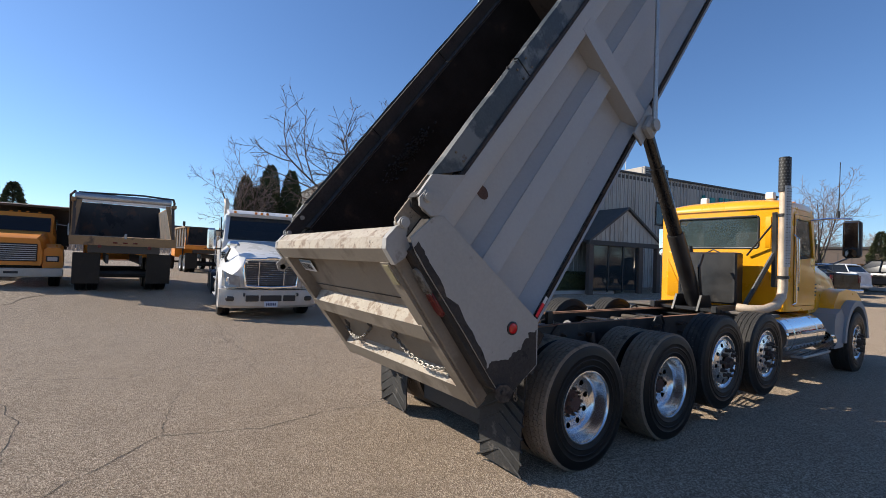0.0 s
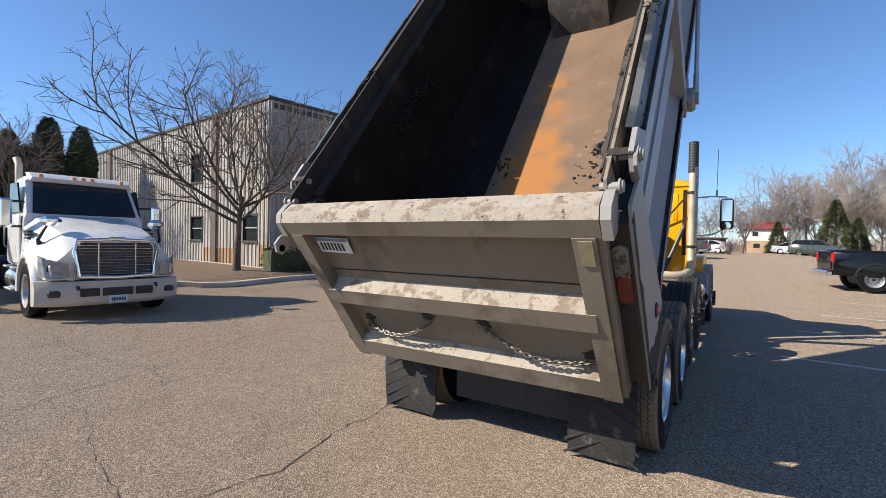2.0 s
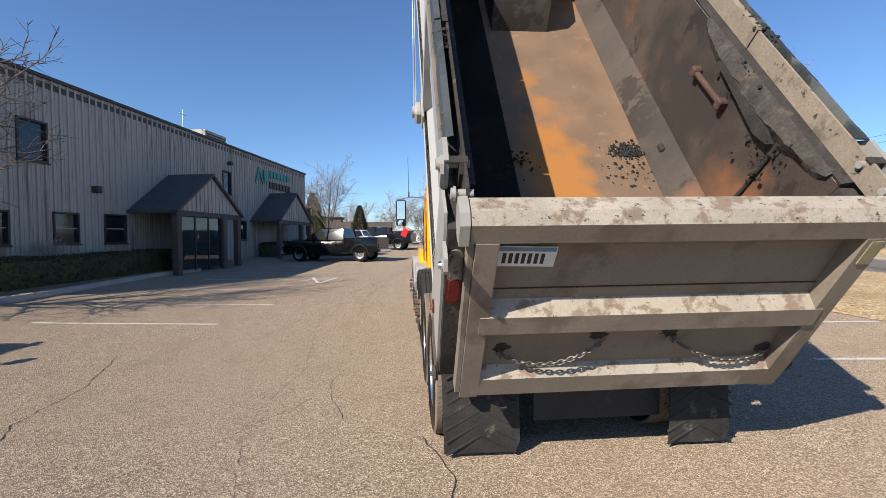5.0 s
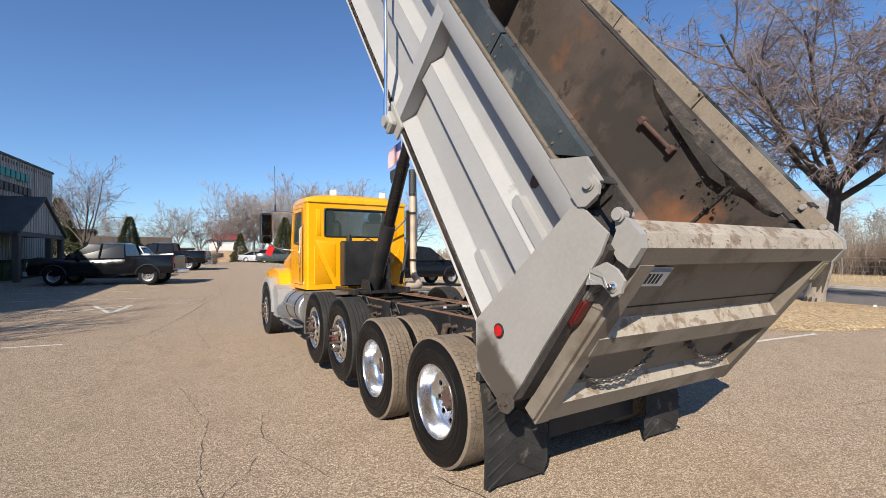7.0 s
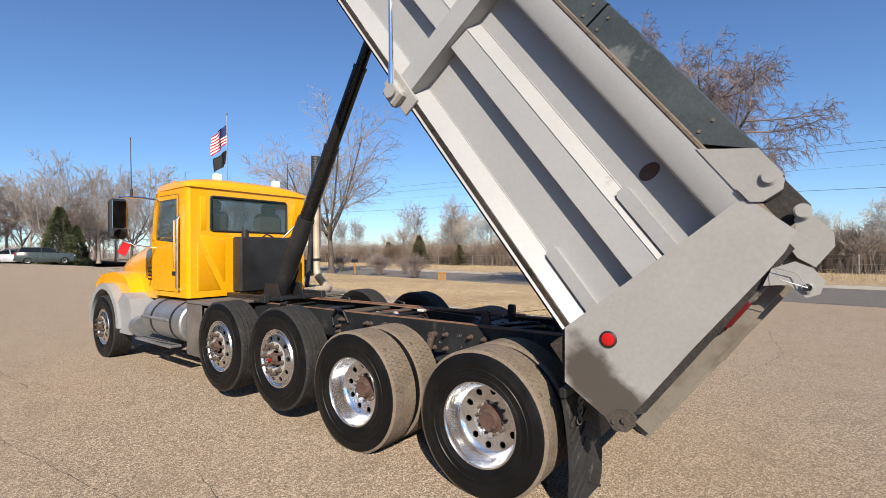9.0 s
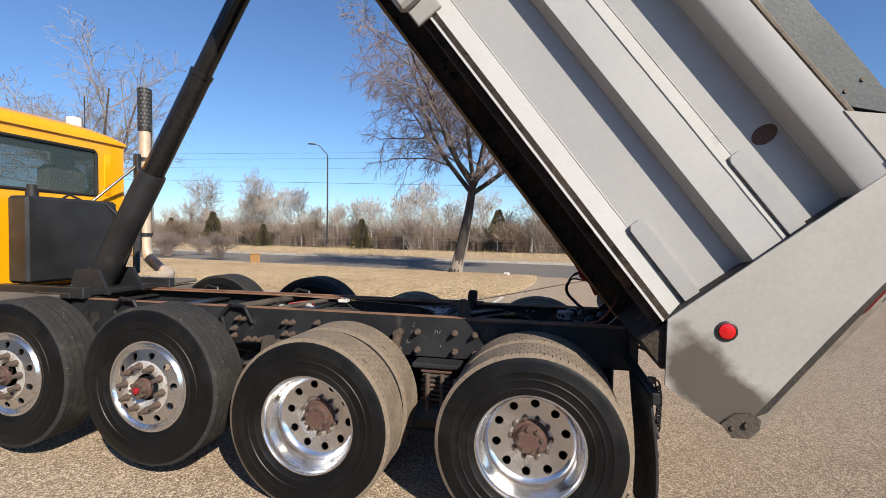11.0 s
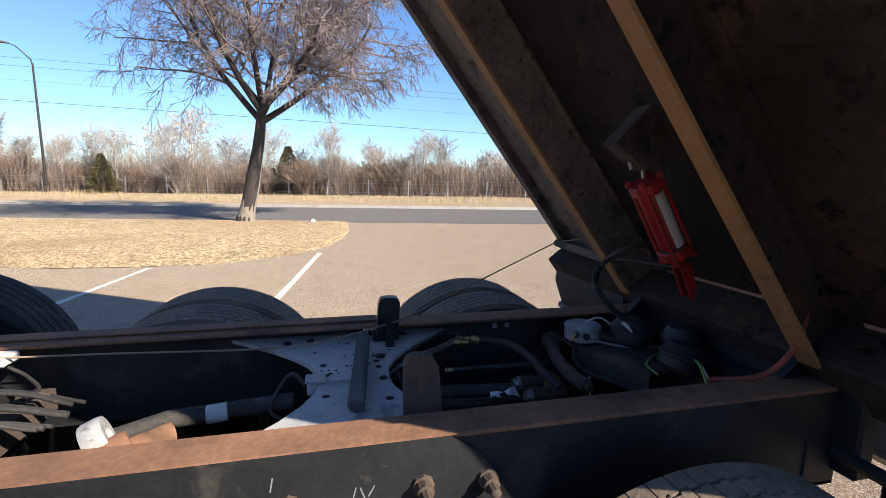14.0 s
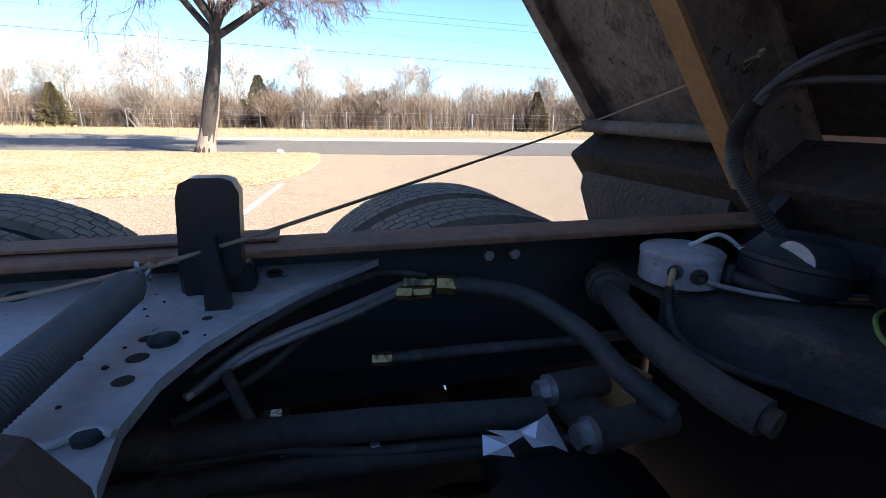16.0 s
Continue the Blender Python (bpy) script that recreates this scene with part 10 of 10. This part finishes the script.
for x, wb, wt, zb, zt in ((-0.12, 0.98, 0.66, 0.78, 1.50), (-0.3, 1.04, 0.78, 0.78, 1.60), (-0.7, 1.10, 0.80, 0.95, 1.72), (-1.3, 1.12, 0.84, 1.05, 1.84), (-1.85, 1.06, 0.92, 1.0, 1.98), (-2.0, 1.04, 0.94, 0.95, 2.0)):
    hood.append([(x, -wb, zb), (x, -wb * 1.01, zb + 0.25), (x, -wt - 0.12, zt - 0.28), (x, -wt + 0.05, zt - 0.06), (x, -wt * 0.6, zt), (x, wt * 0.6, zt), (x, wt - 0.05, zt - 0.06), (x, wt + 0.12, zt - 0.28), (x, wb * 1.01, zb + 0.25), (x, wb, zb)])
part("hood", G().loft(hood), WHITEPAINT, tr, fix=True)
for s in (-1, 1):
    rings = []
    for a in frange(-0.12, math.pi + 0.1, 18):
        ca, sa = math.cos(a), math.sin(a)
        flare = 0.10 * max(0, ca) ** 2
        rings.append([(-1.25 + rr * ca * (1 + flare), s * yy, 0.53 + rr * sa) for rr, yy in ((0.62, 0.80), (0.62, 1.16), (0.66, 1.175), (0.72, 1.16), (0.76, 1.08), (0.78, 0.80))])
    part("fender", G().loft(rings), WHITEPAINT, tr, smooth=50, fix=True)
    g = G().loft([[(-0.10, s * 0.70, 0.84), (-0.10, s * 0.74, 1.10), (-0.16, s * 0.92, 1.14), (-0.22, s * 0.92, 0.82)], [(-0.24, s * 1.03, 0.84), (-0.36, s * 1.06, 1.20), (-0.46, s * 1.10, 1.24), (-0.42, s * 1.10, 0.86)]])
    lampb = part("headlight", G().box((-0.30, s * 0.72, 0.84), (-0.20, s * 1.0, 1.10), 0.03), CHROME, tr, "clear headlight with chrome bowl", fix=True)
    part("lens", g, LAMPCLEAR, lampb, m=Matrix.Translation((0.10, s * 0.015, -0.02)), fix=True)
    for dy in (0.80, 0.95):
        part("bulb_bowl", G().lathe([(0.03, 0), (0.07, 0.03), (0.085, 0.06)], 14, Matrix.Translation((-0.22, s * dy, 0.98)) @ Matrix.Rotation(radians(90), 4, 'Y')), CHROME, lampb)
    # hood mirrors on arms
    hm = part("hood_mirror", G().box((-0.76, s * 0.87 - 0.15, 1.76), (-0.55, s * 0.87 + 0.15, 1.95), 0.07), CHROME, tr)
    part("mirror_arm", G().tube([(-0.95, s * 0.98, 1.42), (-0.85, s * 1.02, 1.5), (-0.66, s * 0.92, 1.78)], [0.05, 0.03, 0.02], 7), DARKPLASTIC, hm)
    # door mirrors
    dm = part("door_mirror", G().box((-2.0, s * 1.32 - 0.10, 1.72), (-1.88, s * 1.32 + 0.10, 2.30), 0.04), CHROME, tr)
    part("mirror_arm", G().tube([(-2.1, s * 1.05, 1.75), (-1.97, s * 1.28, 1.75)], 0.025, 7), DARKPLASTIC, dm)
    part("mirror_arm", G().tube([(-2.1, s * 1.02, 2.25), (-1.97, s * 1.28, 2.25)], 0.025, 7), DARKPLASTIC, dm)
    # vents behind the arch
    for k in range(4):
        part("vent_slot", G().box((-1.72, s * 1.0, 1.44 + 0.065 * k), (-1.45 + 0.03 * k, s * 1.082, 1.475 + 0.065 * k), 0.008), DARKPLASTIC, tr)
    # doors, steps, tanks
    part("door", G().box((-3.35, s * 1.06, 1.0), (-2.1, s * 1.092, 2.0), 0.012), WHITEPAINT, tr)
    part("side_window", G().prism([(-2.18, 2.05), (-2.45, 2.66), (-3.2, 2.68), (-3.28, 2.05)], s * 1.045, s * 1.075, 'y'), DARKGLASS, tr, fix=True)
    part("grab_handle", G().tube([(-3.45, s * 1.09, 1.3), (-3.45, s * 1.13, 1.35), (-3.45, s * 1.13, 2.1), (-3.45, s * 1.09, 2.15)], 0.018, 6), STEEL, tr)
    part("fuel_tank", G().lathe([(0.001, -0.65), (0.28, -0.64), (0.31, -0.6), (0.31, 0.6), (0.28, 0.64), (0.001, 0.65)], 22, Matrix.Translation((-2.85, s * 0.82, 0.62)) @ Matrix.Rotation(radians(90), 4, 'Y')), ALU, tr, "polished aluminium fuel tank")
    part("step", G().box((-3.4, s * 0.95, 0.88), (-2.3, s * 1.16, 0.92), 0.01), STEEL, tr)
    part("step", G().box((-3.3, s * 0.98, 0.42), (-2.4, s * 1.17, 0.46), 0.01), STEEL, tr)
    part("frame_rail", G().box((-7.2, s * 0.36, 0.72), (-0.3, s * 0.44, 0.98), 0.01), FRAMEBLACK, tr)
    road_wheel(tr, -1.25, s * 1.0, 0.52, 0.30, STEEL)
    for x in (-5.2, -6.5):
        road_wheel(tr, x, s * 1.02, 0.51, 0.27, STEEL)
        road_wheel(tr, x, s * 0.72, 0.51, 0.27, STEEL)
    part("mud_flap", G().box((-7.22, s * 0.6, 0.25), (-7.2, s * 1.15, 0.95), 0.004), DARKPLASTIC, tr)
# grille
gr = part("grille", G().box((-0.16, -0.62, 0.82), (-0.02, 0.62, 1.46), 0.05), DARKPLASTIC, tr)
rim_pts = [(0.02, -0.60, 0.84), (0.0, -0.67, 1.30), (-0.02, -0.62, 1.50), (-0.03, 0, 1.53), (-0.02, 0.62, 1.50), (0.0, 0.67, 1.30), (0.02, 0.60, 0.84), (0.02, 0, 0.81), (0.02, -0.60, 0.84)]
part("surround", G().tube(rim_pts, 0.032, 8), CHROME, gr, "chrome grille surround")
part("hood_badge", G().box((-0.05, -0.14, 1.515), (0.0, 0.14, 1.575), 0.02), CHROME, gr)
for k in range(11):
    z = 0.875 + 0.053 * k
    part("bar", G().box((-0.03, -0.60, z - 0.0045), (-0.005, 0.60, z + 0.0045), 0.003), CHROME, gr)
for s in (-1, 1):
    part("upright", G().box((-0.02, s * 0.3 - 0.014, 0.84), (0.012, s * 0.3 + 0.014, 1.46), 0.008), CHROME, gr)
# cab
cab = []
for x, wb, zb, wt, zt in ((-1.98, 1.06, 0.95, 1.0, 2.02), (-2.5, 1.08, 0.95, 0.94, 2.82), (-2.7, 1.08, 0.95, 0.92, 2.90), (-3.5, 1.08, 0.95, 0.92, 2.90), (-3.6, 1.06, 0.95, 0.88, 2.84)):
    cab.append([(x, -wb * 0.97, zb), (x, -wb, zb + 0.2), (x, -wb + 0.02, min(zt - 0.03, 1.9)), (x, -wt, zt - 0.1 if zt > 2.2 else zt - 0.01), (x, -wt + 0.12, zt), (x, wt - 0.12, zt), (x, wt, zt - 0.1 if zt > 2.2 else zt - 0.01), (x, wb - 0.02, min(zt - 0.03, 1.9)), (x, wb, zb + 0.2), (x, wb * 0.97, zb)])
part("cab", G().loft(cab), WHITEPAINT, tr, fix=True)
ws = part("windscreen", G().loft([[(-1.955, s * 0.91, 2.05), (-2.345, s * 0.84, 2.68), (-2.38, s * 0.84, 2.70), (-2.0, s * 0.91, 2.0)] for s in (-1, 1)]), DARKGLASS, tr, "dark windscreen", fix=True)
for s in (-1, 1):
    part("wiper", G().tube([(-1.93, s * 0.25, 2.03), (-1.99, s * 0.62, 2.11)], 0.012, 5), DARKPLASTIC, ws)
part("roof_visor", G().loft([[(-2.36, s * 0.90, 2.71), (-2.29, s * 0.86, 2.79), (-2.45, s * 0.90, 2.90), (-2.6, s * 0.93, 2.90)] for s in (-1, -0.4, 0.4, 1)]), WHITEPAINT, tr, fix=True)
for y in (-0.72, -0.16, 0, 0.16, 0.72):
    part("marker_lamp", G().box((-2.34, y - 0.035, 2.80), (-2.28, y + 0.035, 2.865), 0.012), AMBER, tr)
part("exhaust_stack", G().tube([(-3.75, -0.85, 0.9), (-3.75, -0.85, 3.05), (-3.78, -0.85, 3.2), (-3.9, -0.87, 3.32)], [0.07, 0.07, 0.07, 0.07], 12), STACKMAT, tr, "curved exhaust stack", smooth=60)
part("axle", G().tube([(-1.25, -0.95, 0.5), (-1.25, 0.95, 0.5)], 0.07, 8), FRAMEBLACK, tr)
for x in (-5.2, -6.5):
    part("axle", G().tube([(x, -1.0, 0.51), (x, 1.0, 0.51)], 0.11, 10), FRAMEBLACK, tr)
part("fifth_wheel", G().box((-6.3, -0.45, 1.0), (-5.3, 0.45, 1.14), 0.03), FRAMEBLACK, tr)
part("deck_plate", G().box((-4.6, -0.5, 0.99), (-3.7, 0.5, 1.02), 0.005), STEEL, tr)


# ---- dump truck seen from behind ----
def dump_rear(m, paint, label, tarp):
    t = thing("dump_truck", label, "truck", "parked dump trucks", m)
    W, L, zb, zt = 1.28, 4.6, 1.55, 2.72
    part("bed_floor", G().box((0, -W, zb - 0.12), (L, W, zb), 0.02), BEDWALL, t)
    for s in (-1, 1):
        part("bed_side", G().prism([(0.0, zb), (0.05, zb + 0.5), (0.35, zt), (L, zt), (L, zb)], s * W, s * (W - 0.07), 'y'), BEDWALL, t, fix=True)
        part("side_rail", G().box((0.3, s * W - 0.06, zt - 0.06), (L, s * W + 0.06, zt + 0.06), 0.02), TANSTEEL, t)
        part("rear_post", G().loft([[(0.0, s * W - 0.05, zb), (0.1, s * W - 0.05, zb), (0.1, s * W + 0.07, zb), (0.0, s * W + 0.07, zb)], [(0.3, s * (W - 0.16) - 0.04, zt), (0.4, s * (W - 0.16) - 0.04, zt), (0.4, s * (W - 0.16) + 0.08, zt), (0.3, s * (W - 0.16) + 0.08, zt)]]), paint, t, "tan painted corner post", fix=True)
        for k in range(5):
            part("side_rib", G().box((0.7 + 0.85 * k, s * W, zb), (0.82 + 0.85 * k, s * (W + 0.05), zt - 0.05), 0.01), TANSTEEL, t)
        for x in (1.0, 2.3):
            road_wheel(t, x, s * 1.04, 0.52, 0.27, STEEL)
            road_wheel(t, x, s * 0.74, 0.52, 0.27, STEEL)
        road_wheel(t, 6.6, s * 1.0, 0.52, 0.30, STEEL)
        part("frame_rail", G().box((0.2, s * 0.38, 0.85), (7.4, s * 0.46, 1.12), 0.01), FRAMEBLACK, t)
        g = G()
        g.tube([(1.0 + 0.62 * math.cos(a), s * 0.9, 0.55 + 0.62 * math.sin(a)) for a in frange(0.5, 3.2, 10)], 0.02, 5)
        part("mud_flap", G().box((0.28, s * 0.58, 0.24), (0.31, s * 1.24, 1.16), 0.008), RUBBER, t)
        part("tail_lamp", G().lathe([(0.001, -0.02), (0.05, -0.02), (0.05, 0.02), (0.001, 0.025)], 12, Matrix.Translation((-0.01, s * 0.62, 1.36)) @ Matrix.Rotation(radians(-90), 4, 'Y')), DARKRED, t)
    part("headboard", G().box((L - 0.08, -W, zb), (L, W, zt + 0.25), 0.02), BEDWALL, t)
    part("lip", G().prism([(-0.02, zb - 0.16), (-0.02, zb + 0.1), (0.08, zb + 0.12), (0.12, zb - 0.16)], -W - 0.05, W + 0.05, 'y'), paint, t, "tan painted rear lip", fix=True)
    part("apron", G().box((0.05, -0.9, 1.16), (0.12, 0.9, 1.42), 0.02), TRIMDARK, t)
    for y in (-0.25, 0.0, 0.25):
        part("rear_lamp", G().box((-0.035, y - 0.06, 1.46), (-0.018, y + 0.06, 1.5), 0.006), DARKRED, t)
    part("latch", G().box((-0.05, -0.03, 1.6), (0.02, 0.03, 1.76), 0.01), STEEL, t)
    for x in (1.0, 2.3):
        part("axle", G().tube([(x, -1.0, 0.52), (x, 1.0, 0.52)], 0.13, 10), FRAMEBLACK, t)
    part("axle", G().tube([(6.6, -0.95, 0.52), (6.6, 0.95, 0.52)], 0.07, 8), FRAMEBLACK, t)
    part("cab", body_shell([(5.0, 1.05, 0.95, 0.9, 1.9, 2.75), (6.1, 1.08, 0.98, 0.9, 1.9, 2.75), (6.3, 1.0, 0.8, 0.9, 1.5, 1.9), (7.6, 0.85, 0.7, 0.8, 1.3, 1.7)]), ORANGEPAINT, t, "orange cab", fix=True)
    part("cab_window", G().box((4.97, -0.7, 2.05), (5.01, 0.7, 2.55), 0.01), DARKGLASS, t)
    part("exhaust_stack", G().tube([(4.85, 0.6, 1.0), (4.85, 0.6, 3.15)], 0.05, 10), DARKPLASTIC, t)
    part("stack_guard", G().tube([(4.85, 0.6, 3.05), (4.85, 0.6, 3.3)], 0.08, 10), DARKPLASTIC, t)
    if tarp:
        part("tarp_roll", G().tube([(0.5, -W + 0.08, zt + 0.12), (0.5, W - 0.02, zt + 0.10)], 0.12, 14), STEEL, t, "rolled silver tarp along the top")
        part("tarp_edge", G().box((0.42, -W + 0.1, zt - 0.06), (0.44, W - 0.1, zt + 0.05), 0.004), HOUSEWHITE, t)
        for s in (-1, 1):
            part("tarp_arm", G().tube([(2.6, s * (W + 0.1), zb + 0.1), (1.2, s * (W + 0.1), zt + 0.2), (0.5, s * (W - 0.02), zt + 0.24)], 0.035, 8), DARKPLASTIC, t)
        part("tarp_bow", G().tube([(0.5, -W, zt + 0.25), (0.5, -0.4, zt + 0.29), (0.5, W - 0.1, zt + 0.22)], 0.03, 8), DARKPLASTIC, t)
    return t


dump_rear(at(-13.3, -3.02, 0.33, 182), TANSTEEL, "tan dump truck with empty rusty box and rolled tarp", True)
dump_rear(at(-27.5, 1.35, 0.36, 184), ORANGEPAINT, "orange dump truck with rusty box behind the tractor", False)

# ---- old orange truck facing the lot ----
old = thing("dump_truck", "old faded orange dump truck with brown box", "truck", "parked dump trucks", at(-14.9, -5.75, 0.33, 4))
part("front_bumper", G().box((-0.1, -1.2, 0.36), (0.06, 1.2, 0.62), 0.03), CREAM, old, "dusty white steel bumper")
part("bumper_slot", G().box((0.058, -0.16, 0.46), (0.066, 0.16, 0.53), 0.003), DARKPLASTIC, old)
part("hood", body_shell([(-0.1, 0.68, 0.60, 0.7, 1.1, 1.52), (-0.3, 0.72, 0.66, 0.7, 1.2, 1.62), (-1.4, 0.84, 0.74, 0.7, 1.3, 1.78)]), ORANGEPAINT, old, fix=True)
gg = part("grille", G().box((-0.14, -0.56, 0.82), (-0.06, 0.56, 1.36), 0.02), DARKPLASTIC, old)
for k in range(8):
    part("bar", G().box((-0.07, -0.54, 0.86 + 0.062 * k), (-0.035, 0.54, 0.885 + 0.062 * k), 0.004), STEEL, gg)
for s in (-1, 1):
    part("fender", body_shell([(-0.2, 0.25, 0.22, 0.62, 0.9, 1.26), (-0.5, 0.27, 0.24, 0.66, 1.0, 1.38), (-1.3, 0.27, 0.24, 0.9, 1.05, 1.36), (-1.5, 0.25, 0.2, 0.7, 0.9, 1.2)]), ORANGEPAINT, old, m=Matrix.Translation((0, s * 0.93, 0)), fix=True)
    hl = part("headlight", G().box((-0.2, s * 0.92 - 0.16, 0.82), (-0.155, s * 0.92 + 0.16, 1.0), 0.015), TRIMDARK, old)
    part("lens", G().box((-0.16, s * 0.92 - 0.12, 0.85), (-0.14, s * 0.92 + 0.12, 0.97), 0.02), HEADLAMP, hl)
    part("side_lamp", G().lathe([(0.001, 0), (0.045, 0), (0.03, 0.05), (0.001, 0.06)], 10, Matrix.Translation((-0.36, s * 1.0, 1.30)) @ Matrix.Rotation(radians(90), 4, 'Y')), AMBER, old)
    part("mirror", G().box((-1.5, s * 1.32 - 0.08, 1.7), (-1.45, s * 1.32 + 0.08, 2.1), 0.015), STEEL, old)
    part("mirror_arm", G().tube([(-1.5, s * 0.95, 2.05), (-1.48, s * 1.3, 2.0)], 0.015, 6), STEEL, old)
    part("side_window", G().box((-2.45, s * 0.93, 1.72), (-1.75, s * 0.96, 2.2), 0.01), DARKGLASS, old)
    road_wheel(old, -1.0, s * 0.98, 0.52, 0.30, STEEL)
    for x in (-5.0, -6.3):
        road_wheel(old, x, s * 1.0, 0.52, 0.28, STEEL)
    part("frame_rail", G().box((-7.4, s * 0.4, 0.8), (-0.3, s * 0.48, 1.05), 0.01), FRAMEBLACK, old)
    part("bed_side", G().box((-7.6, s * 1.25 - 0.04, 1.3), (-2.9, s * 1.25 + 0.04, 2.55), 0.02), BROWNWALL, old)
part("cab", body_shell([(-1.35, 0.9, 0.82, 0.8, 1.5, 1.72), (-1.4, 0.95, 0.86, 0.8, 1.6, 1.78), (-1.72, 0.96, 0.88, 0.8, 1.6, 2.38), (-2.5, 0.96, 0.88, 0.8, 1.6, 2.4), (-2.6, 0.93, 0.85, 0.8, 1.6, 2.34)]), ORANGEPAINT, old, fix=True)
part("windscreen", G().loft([[(-1.37, s * 0.80, 1.77), (-1.64, s * 0.80, 2.24), (-1.68, s * 0.80, 2.24), (-1.43, s * 0.80, 1.75)] for s in (-1, 1)]), DARKGLASS, old, fix=True)
for y in (-0.5, -0.2, 0, 0.2, 0.5):
    part("marker_lamp", G().box((-1.78, y - 0.04, 2.39), (-1.7, y + 0.04, 2.43), 0.012), AMBER, old)
part("bed_front", G().box((-2.95, -1.3, 1.3), (-2.85, 1.3, 2.72), 0.02), BROWNWALL, old)
part("cab_guard", G().prism([(-2.9, 2.6), (-1.75, 2.58), (-1.72, 2.64), (-2.9, 2.74)], -1.25, 1.25, 'y'), BROWNWALL, old, "brown steel cab guard", fix=True)
part("bed_floor", G().box((-7.6, -1.25, 1.2), (-2.9, 1.25, 1.3), 0.02), BROWNWALL, old)
part("axle", G().tube([(-1.0, -0.95, 0.52), (-1.0, 0.95, 0.52)], 0.07, 8), FRAMEBLACK, old)
for x in (-5.0, -6.3):
    part("axle", G().tube([(x, -1.0, 0.52), (x, 1.0, 0.52)], 0.1, 8), FRAMEBLACK, old)

# ==== buildings beyond the lot ====
house = thing("house", "two-storey house with tan brick below and red hip roof", "house", m=Matrix.Translation((5.2, 75.5, 0.9)))
part("lower_wall", G().box((-2.4, 0, 0), (2.1, 7, 1.75)), BRICKTAN, house, "tan brick lower storey")
part("upper_wall", G().box((-2.45, -0.05, 1.75), (2.15, 7.05, 3.45)), HOUSEWHITE, house, "white upper storey")
rf = G()
rf.add([(-2.9, -0.5, 3.45), (2.6, -0.5, 3.45), (2.6, 7.5, 3.45), (-2.9, 7.5, 3.45), (-0.9, 2.0, 4.55), (0.7, 2.0, 4.55), (0.7, 5.0, 4.55), (-0.9, 5.0, 4.55)], [(0, 1, 5, 4), (1, 2, 6, 5), (2, 3, 7, 6), (3, 0, 4, 7), (4, 5, 6, 7), (3, 2, 1, 0)])
part("roof", rf, REDROOF, house, "dark red hip roof", smooth=0)
for x in (-1.5, 0.9):
    w = part("window", G().box((x - 0.4, -0.09, 2.35), (x + 0.4, -0.04, 3.1), 0.01), HOUSEWHITE, house)
    part("pane", G().box((x - 0.33, -0.10, 2.42), (x + 0.33, -0.088, 3.03)), DARKGLASS, w)
w = part("window", G().box((-1.7, -0.03, 0.7), (-0.9, 0.02, 1.35), 0.01), TRIMDARK, house)
part("pane", G().box((-1.63, -0.04, 0.77), (-0.97, -0.028, 1.28)), DARKGLASS, w)

long_b = thing("low_building", "long low brown clad building beyond the lot", "building", m=at(-9.0, 74.0, 0.9, 4))
part("wall", G().box((-9, 0, 0), (9.2, 8, 1.9)), BROWNWALL, long_b)
part("roof", G().box((-9.2, -0.3, 1.9), (9.4, 8.3, 2.15), 0.03), TRIMDARK, long_b)
for k in range(9):
    part("panel_rib", G().box((-8.4 + 2.0 * k, -0.05, 0), (-8.25 + 2.0 * k, 0.0, 1.9)), TRIMDARK, long_b)
tall = thing("store_building", "taller dark brown block beside a low building", "building", m=at(-16.0, 72.0, 0.9, 4))
part("wall", G().box((-4.5, 0, 0), (4.5, 6, 4.2)), BROWNWALL, tall)
part("parapet", G().box((-4.7, -0.2, 4.2), (4.7, 6.2, 4.5), 0.03), TRIMDARK, tall)

motel = thing("low_house", "low tan building with ribbed brown mansard roof", "building", m=at(-12.0, 56.0, 0.9, 10))
part("wall", G().box((-11, 0, 0), (9.0, 8, 2.1)), BRICKTAN, motel, "tan brick wall")
part("roof", G().prism([(-0.6, 2.0), (-0.3, 3.0), (8.3, 3.0), (8.6, 2.0)], -11.4, 9.4, 'x'), BROWNWALL, motel, "ribbed brown mansard roof", fix=True)
rib = G().prism([(-0.63, 2.0), (-0.33, 3.0), (-0.29, 3.0), (-0.59, 2.0)], -0.04, 0.04, 'x').mesh("roof_rib", TRIMDARK, 0)
for k in range(20):
    ob = link("roof_rib", rib, motel, Matrix.Translation((-10.8 + 1.05 * k, 0.02, 0)))
for k in range(4):
    d = part("garage_door", G().box((-9.2 + 4.4 * k, -0.06, 0.0), (-6.8 + 4.4 * k, 0.0, 1.8), 0.01), HOUSEWHITE, motel)
    for j in range(3):
        part("panel_groove", G().box((-9.15 + 4.4 * k, -0.068, 0.5 + 0.5 * j), (-6.85 + 4.4 * k, -0.058, 0.52 + 0.5 * j)), TRIMDARK, d)
